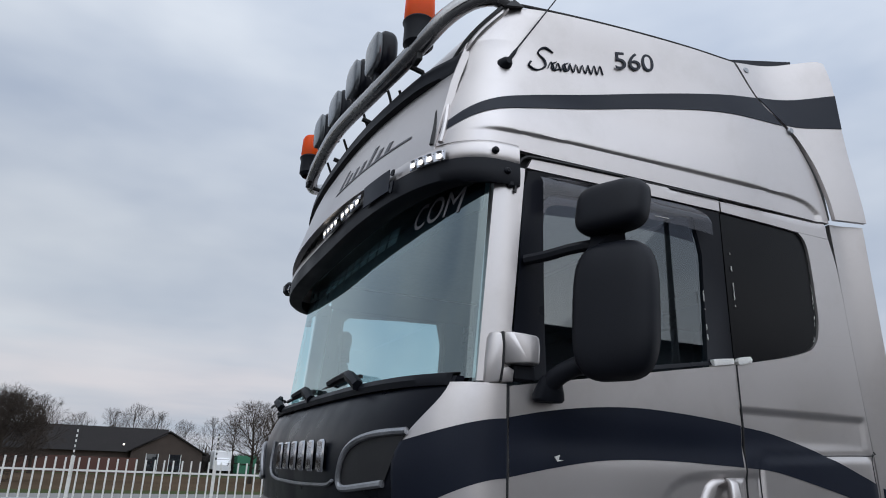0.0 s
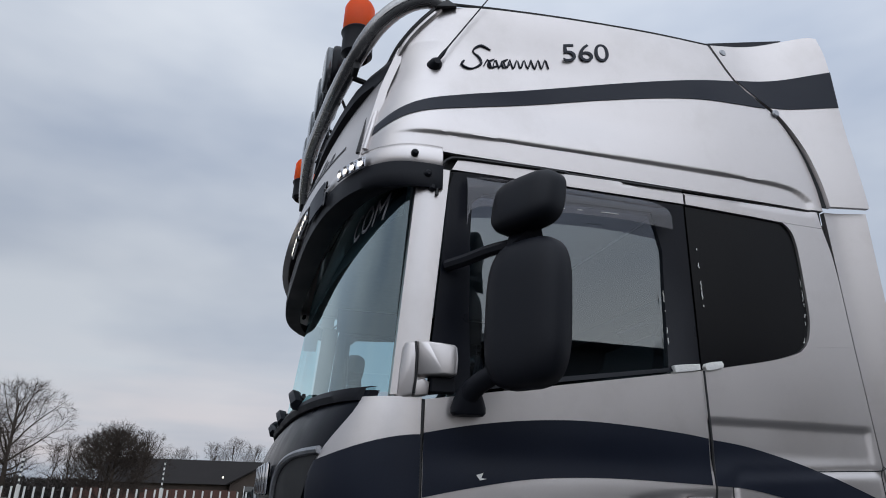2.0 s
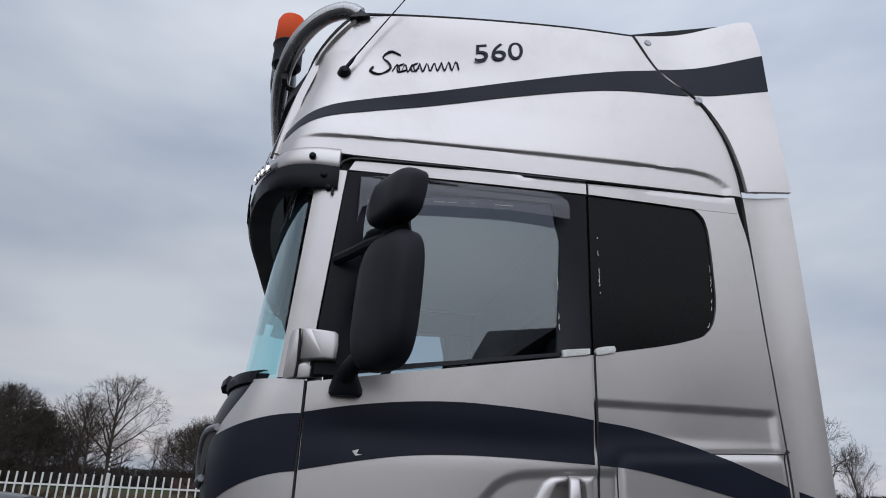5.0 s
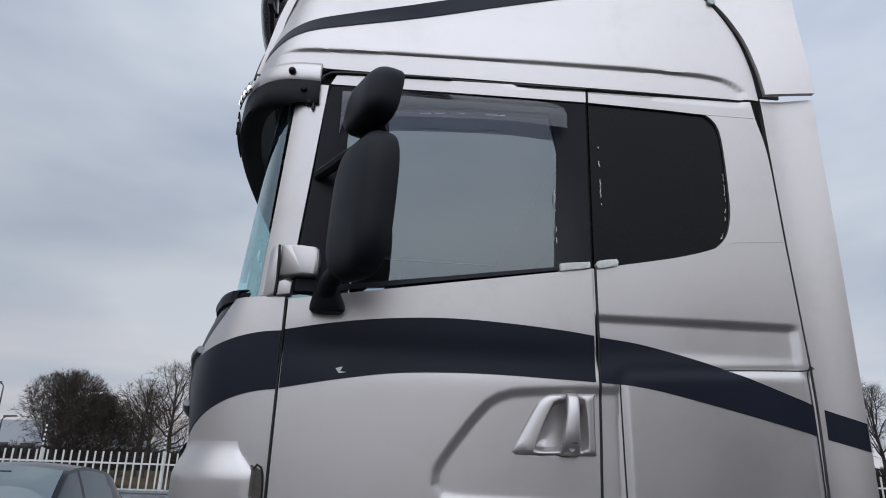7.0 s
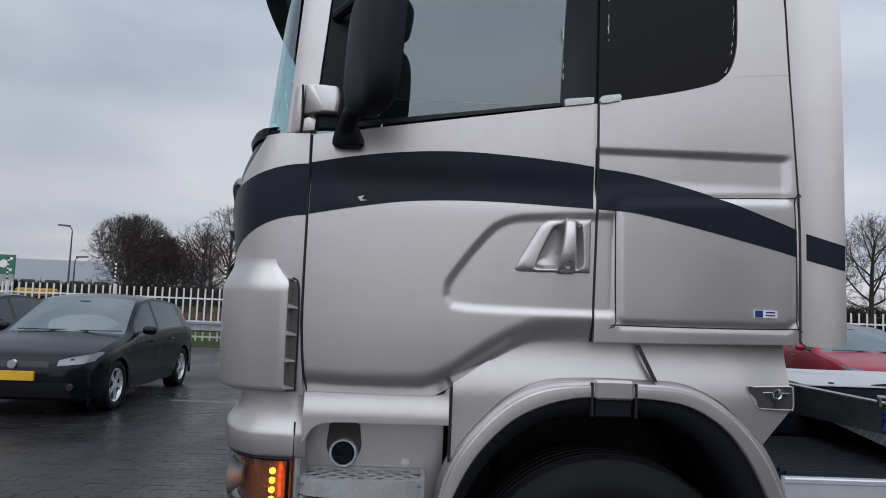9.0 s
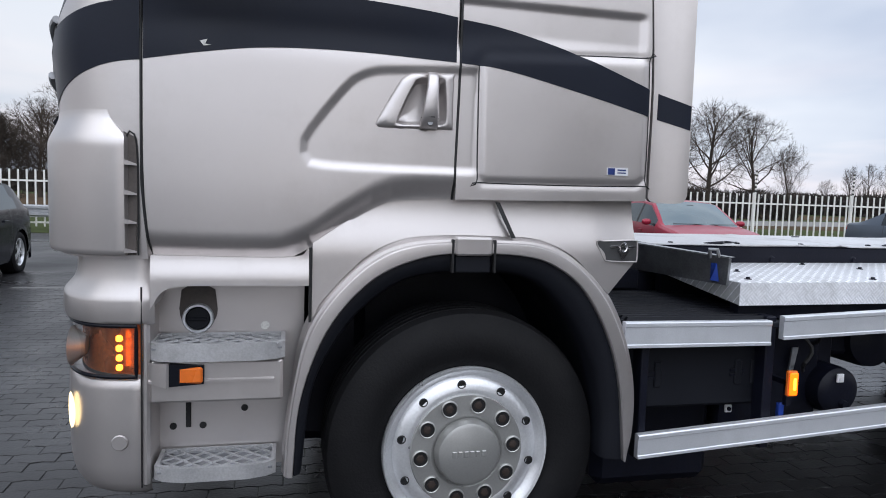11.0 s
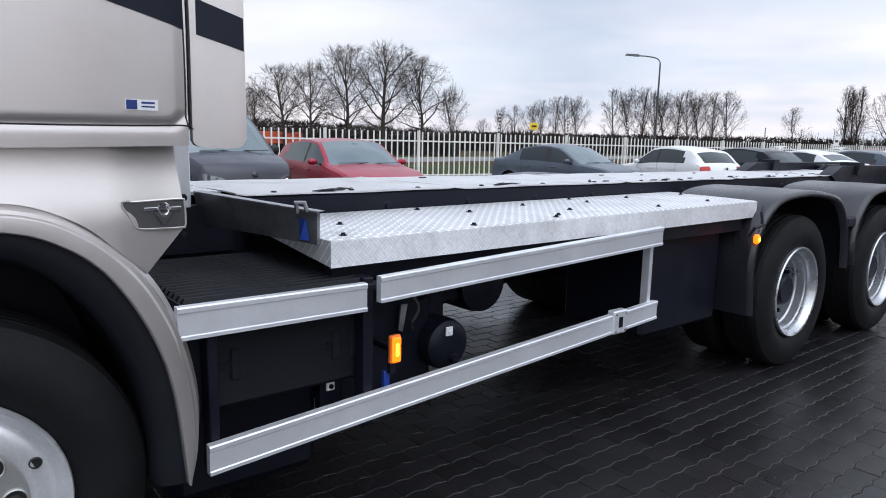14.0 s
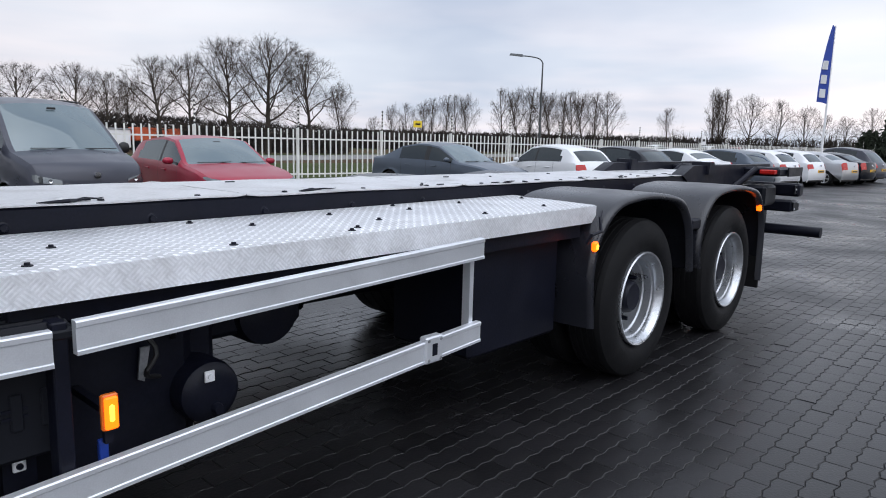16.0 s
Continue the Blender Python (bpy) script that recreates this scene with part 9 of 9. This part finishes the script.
part("wall", Shape().box(-76, -62, 170, 200, 0, 11.0, 0.1), PALECLAD, fb)
for k in range(8):
    part("dock_door", Shape().box(-128 + 6.2 * k, -124.5 + 6.2 * k, 174.8, 175.1, 0, 4.2), LAMPPOST, fb)
OCHRE = material("dull_yellow_machine_paint", (0.42, 0.24, 0.02), 0.6, 0, 0.2, 1, 20, 0.1)
ORANGE = material("orange_container_paint", (0.52, 0.09, 0.03), 0.6, 0, 0.15, 1, 20, 0.1)
mc = thing("yellow_loader", "dull yellow machine beyond the fence", "machine")
part("body", Shape().box(-31.5, -28.8, 50.2, 51.6, 1.05, 1.65, 0.15), OCHRE, mc)
part("cabin", Shape().box(-33.2, -32.0, 50.2, 51.6, 0.8, 2.3, 0.1), CARGLASS, mc)
for x in (-31, -29.2):
    part("wheel", Shape().lathe([(-0.2, 0.0), (-0.2, 0.55), (0.2, 0.55), (0.2, 0.0)], (x, 50.3, 0.55), "y", 18), RUBBER, mc)
# low things on the field beyond the fence
oc = thing("orange_container", "low orange container on the far field", "container")
part("body", Shape().box(24.6, 28.4, 53.0, 54.4, 0.9, 1.95, 0.06), ORANGE, oc)
part("skid", Shape().box(24.8, 28.2, 53.1, 54.3, 0.0, 0.9, 0.04), BLACKPAINT, oc)
wt = thing("site_cabin", "low white site cabin on the far field", "cabin")
part("body", Shape().box(22.2, 24.4, 53.4, 55.0, 0.3, 1.75, 0.06), WHITE, wt)
part("roof", Shape().box(22.1, 24.5, 53.3, 55.1, 1.75, 1.85, 0.02), GALV, wt)

# ---------------------------------------------------------------- workshop behind the camera
CLAD = material("dark_grey_workshop_cladding", (0.075, 0.080, 0.090), 0.5, 0.2, 0.12, 0.3, 6, 0.1)
ws_b = thing("workshop", "dark grey workshop with lit open bays across the yard", "building")
part("wall", Shape().box(6.0, 7.0, -16.3, -16.0, 0, 6.0), CLAD, ws_b)
for k in range(5):
    x = 7.0 + 6.0 * k
    part("wall", Shape().box(x + 4.6, x + 6.0, -16.3, -16.0, 0, 6.0), CLAD, ws_b)
    part("wall", Shape().box(x, x + 4.6, -16.3, -16.0, 4.6, 6.0), CLAD, ws_b)
    part("tube_lamp", Shape().box(x + 0.6, x + 3.8, -20.05, -19.95, 4.2, 4.28), glowing("tube_light", (1.0, 0.96, 0.85), 12.0) if k == 0 else bpy.data.materials["tube_light"], ws_b, "lit tube lamp")
part("wall", Shape().box(6.0, 37.0, -30.3, -30.0, 0, 6.0), CLAD, ws_b)
part("wall", Shape().box(6.0, 6.3, -30.0, -16.3, 0, 6.0), CLAD, ws_b)
part("wall", Shape().box(36.7, 37.0, -30.0, -16.3, 0, 6.0), CLAD, ws_b)
part("roof", Shape().hull([(5.0, -15.0, 6.0), (38, -15.0, 6.0), (5, -31, 6.0), (38, -31, 6.0), (5, -23, 7.6), (38, -23, 7.6)]), CLAD, ws_b)
street_lamp(9.5, -10.5, 8.5, (-1.0, -0.4), "grey yard lamp with a curved arm")
hall = thing("far_hall", "low dark hall along the yard's other side", "building")
part("wall", Shape().box(-60, -4, -34.5, -34, 0, 4.5, 0.05), CLAD, hall)
part("roof", Shape().hull([(-61, -33, 4.5), (-3, -33, 4.5), (-61, -46, 4.5), (-3, -46, 4.5), (-60, -40, 5.6), (-4, -40, 5.6)]), CLAD, hall)

# pale bay line by the parked cars
for x in (-4.15, -2.95):
    ln_ = part("bay_line", Shape().box(x, x + 1.05, 7.62, 7.74, -0.006, 0.001), material("worn_bay_line_paint", (0.13, 0.125, 0.12), 0.5, 0, 0.5, 9.0, 60.0, 0.1, dirt=(0.03, 0.03, 0.03), dirt_amount=0.9) if x < -4 else bpy.data.materials["worn_bay_line_paint"], None)
    tagged(ln_, "worn pale bay line on the paving", "marking", kind="structure")

# ---------------------------------------------------------------- block pavers near the truck
PL, PW = 0.225, 0.1125


def paver_mesh(seed):
    r = random.Random(seed)
    a = 0.013
    low = [(-PL / 2 + PL * k / 4, a * (1 if k % 2 else -1) * 0.5) for k in range(5)]
    ring = [(x, -PW / 2 + z) for x, z in low] + [(x, PW / 2 + z) for x, z in reversed(low)]

    def scaled(g, z):
        return [(x - g * np.sign(x) * (1 if abs(x) > 0.01 else 0), y - g * np.sign(y), z + r.uniform(-0.0004, 0.0004)) for x, y in ring]

    s = Shape()
    rows = [scaled(0.0020, -0.02), scaled(0.0020, -0.0022), scaled(0.0048, 0.0)]
    s.grid(rows, close_u=True)
    s.f.append(tuple(range(20, 30)))
    return s


pavement = bpy.data.objects["pavement"]
joints = part("joint_sand", Shape().box(-3.1 - PL / 2, -3.1 + PL * 49.5, -1.5 - PW / 2, -1.5 + PW * 37.5, -0.0055, -0.0042), JOINT, None, smooth=0)
joints.parent = pavement
variants = [paver_mesh(k).mesh("paver", PAVER, 0, False) for k in range(4)]
shapes = [paver_mesh(k) for k in range(4)]
rest = Shape()
r = random.Random(21)
for j in range(38):
    y = -1.5 + PW * j
    for i in range(50):
        x = -3.1 + PL * i + (PL / 2 if j % 2 else 0)
        dz, tx, ty = r.uniform(-0.0016, 0.0016), r.gauss(0, 0.004), r.gauss(0, 0.006)
        k = r.randrange(4)
        if 3.0 < x < 7.0 and y < 0.22:
            o = new("paver", variants[k])
            o.parent = pavement
            o.matrix_local = Matrix.Translation((x, y, dz)) @ Euler((tx, ty, 0)).to_matrix().to_4x4()
        else:
            sh = shapes[k]
            rest.add([(x + px, y + py, pz + dz + px * -ty + py * tx) for px, py, pz in sh.v], sh.f)
# the same paving further along the yard
for x0, cols, y0, lines in ((-3.1 + PL * 50, 66, -1.5 - PW * 24, 90), (-3.1 - PL * 28, 28, -1.5, 98), (-3.1, 20, -1.5 + PW * 38, 60)):
    far_joint = part("joint_sand", Shape().box(x0 - PL / 2, x0 + PL * (cols - 0.5), y0 - PW / 2, y0 + PW * (lines - 0.5), -0.0055, -0.0042), JOINT, None, smooth=0)
    far_joint.parent = pavement
    for j in range(lines):
        y = y0 + PW * j
        for i in range(cols):
            x = x0 + PL * i + (PL / 2 if j % 2 else 0)
            dz, tx, ty, k = r.uniform(-0.0016, 0.0016), r.gauss(0, 0.004), r.gauss(0, 0.006), r.randrange(4)
            sh = shapes[k]
            rest.add([(x + px, y + py, pz + dz + px * -ty + py * tx) for px, py, pz in sh.v[10:]], [tuple(q - 10 for q in f) for f in sh.f if min(f) >= 10])
ob = part("paver_field", rest, PAVER, pavement, "", 0, False)
ob["kind"] = "stuff"
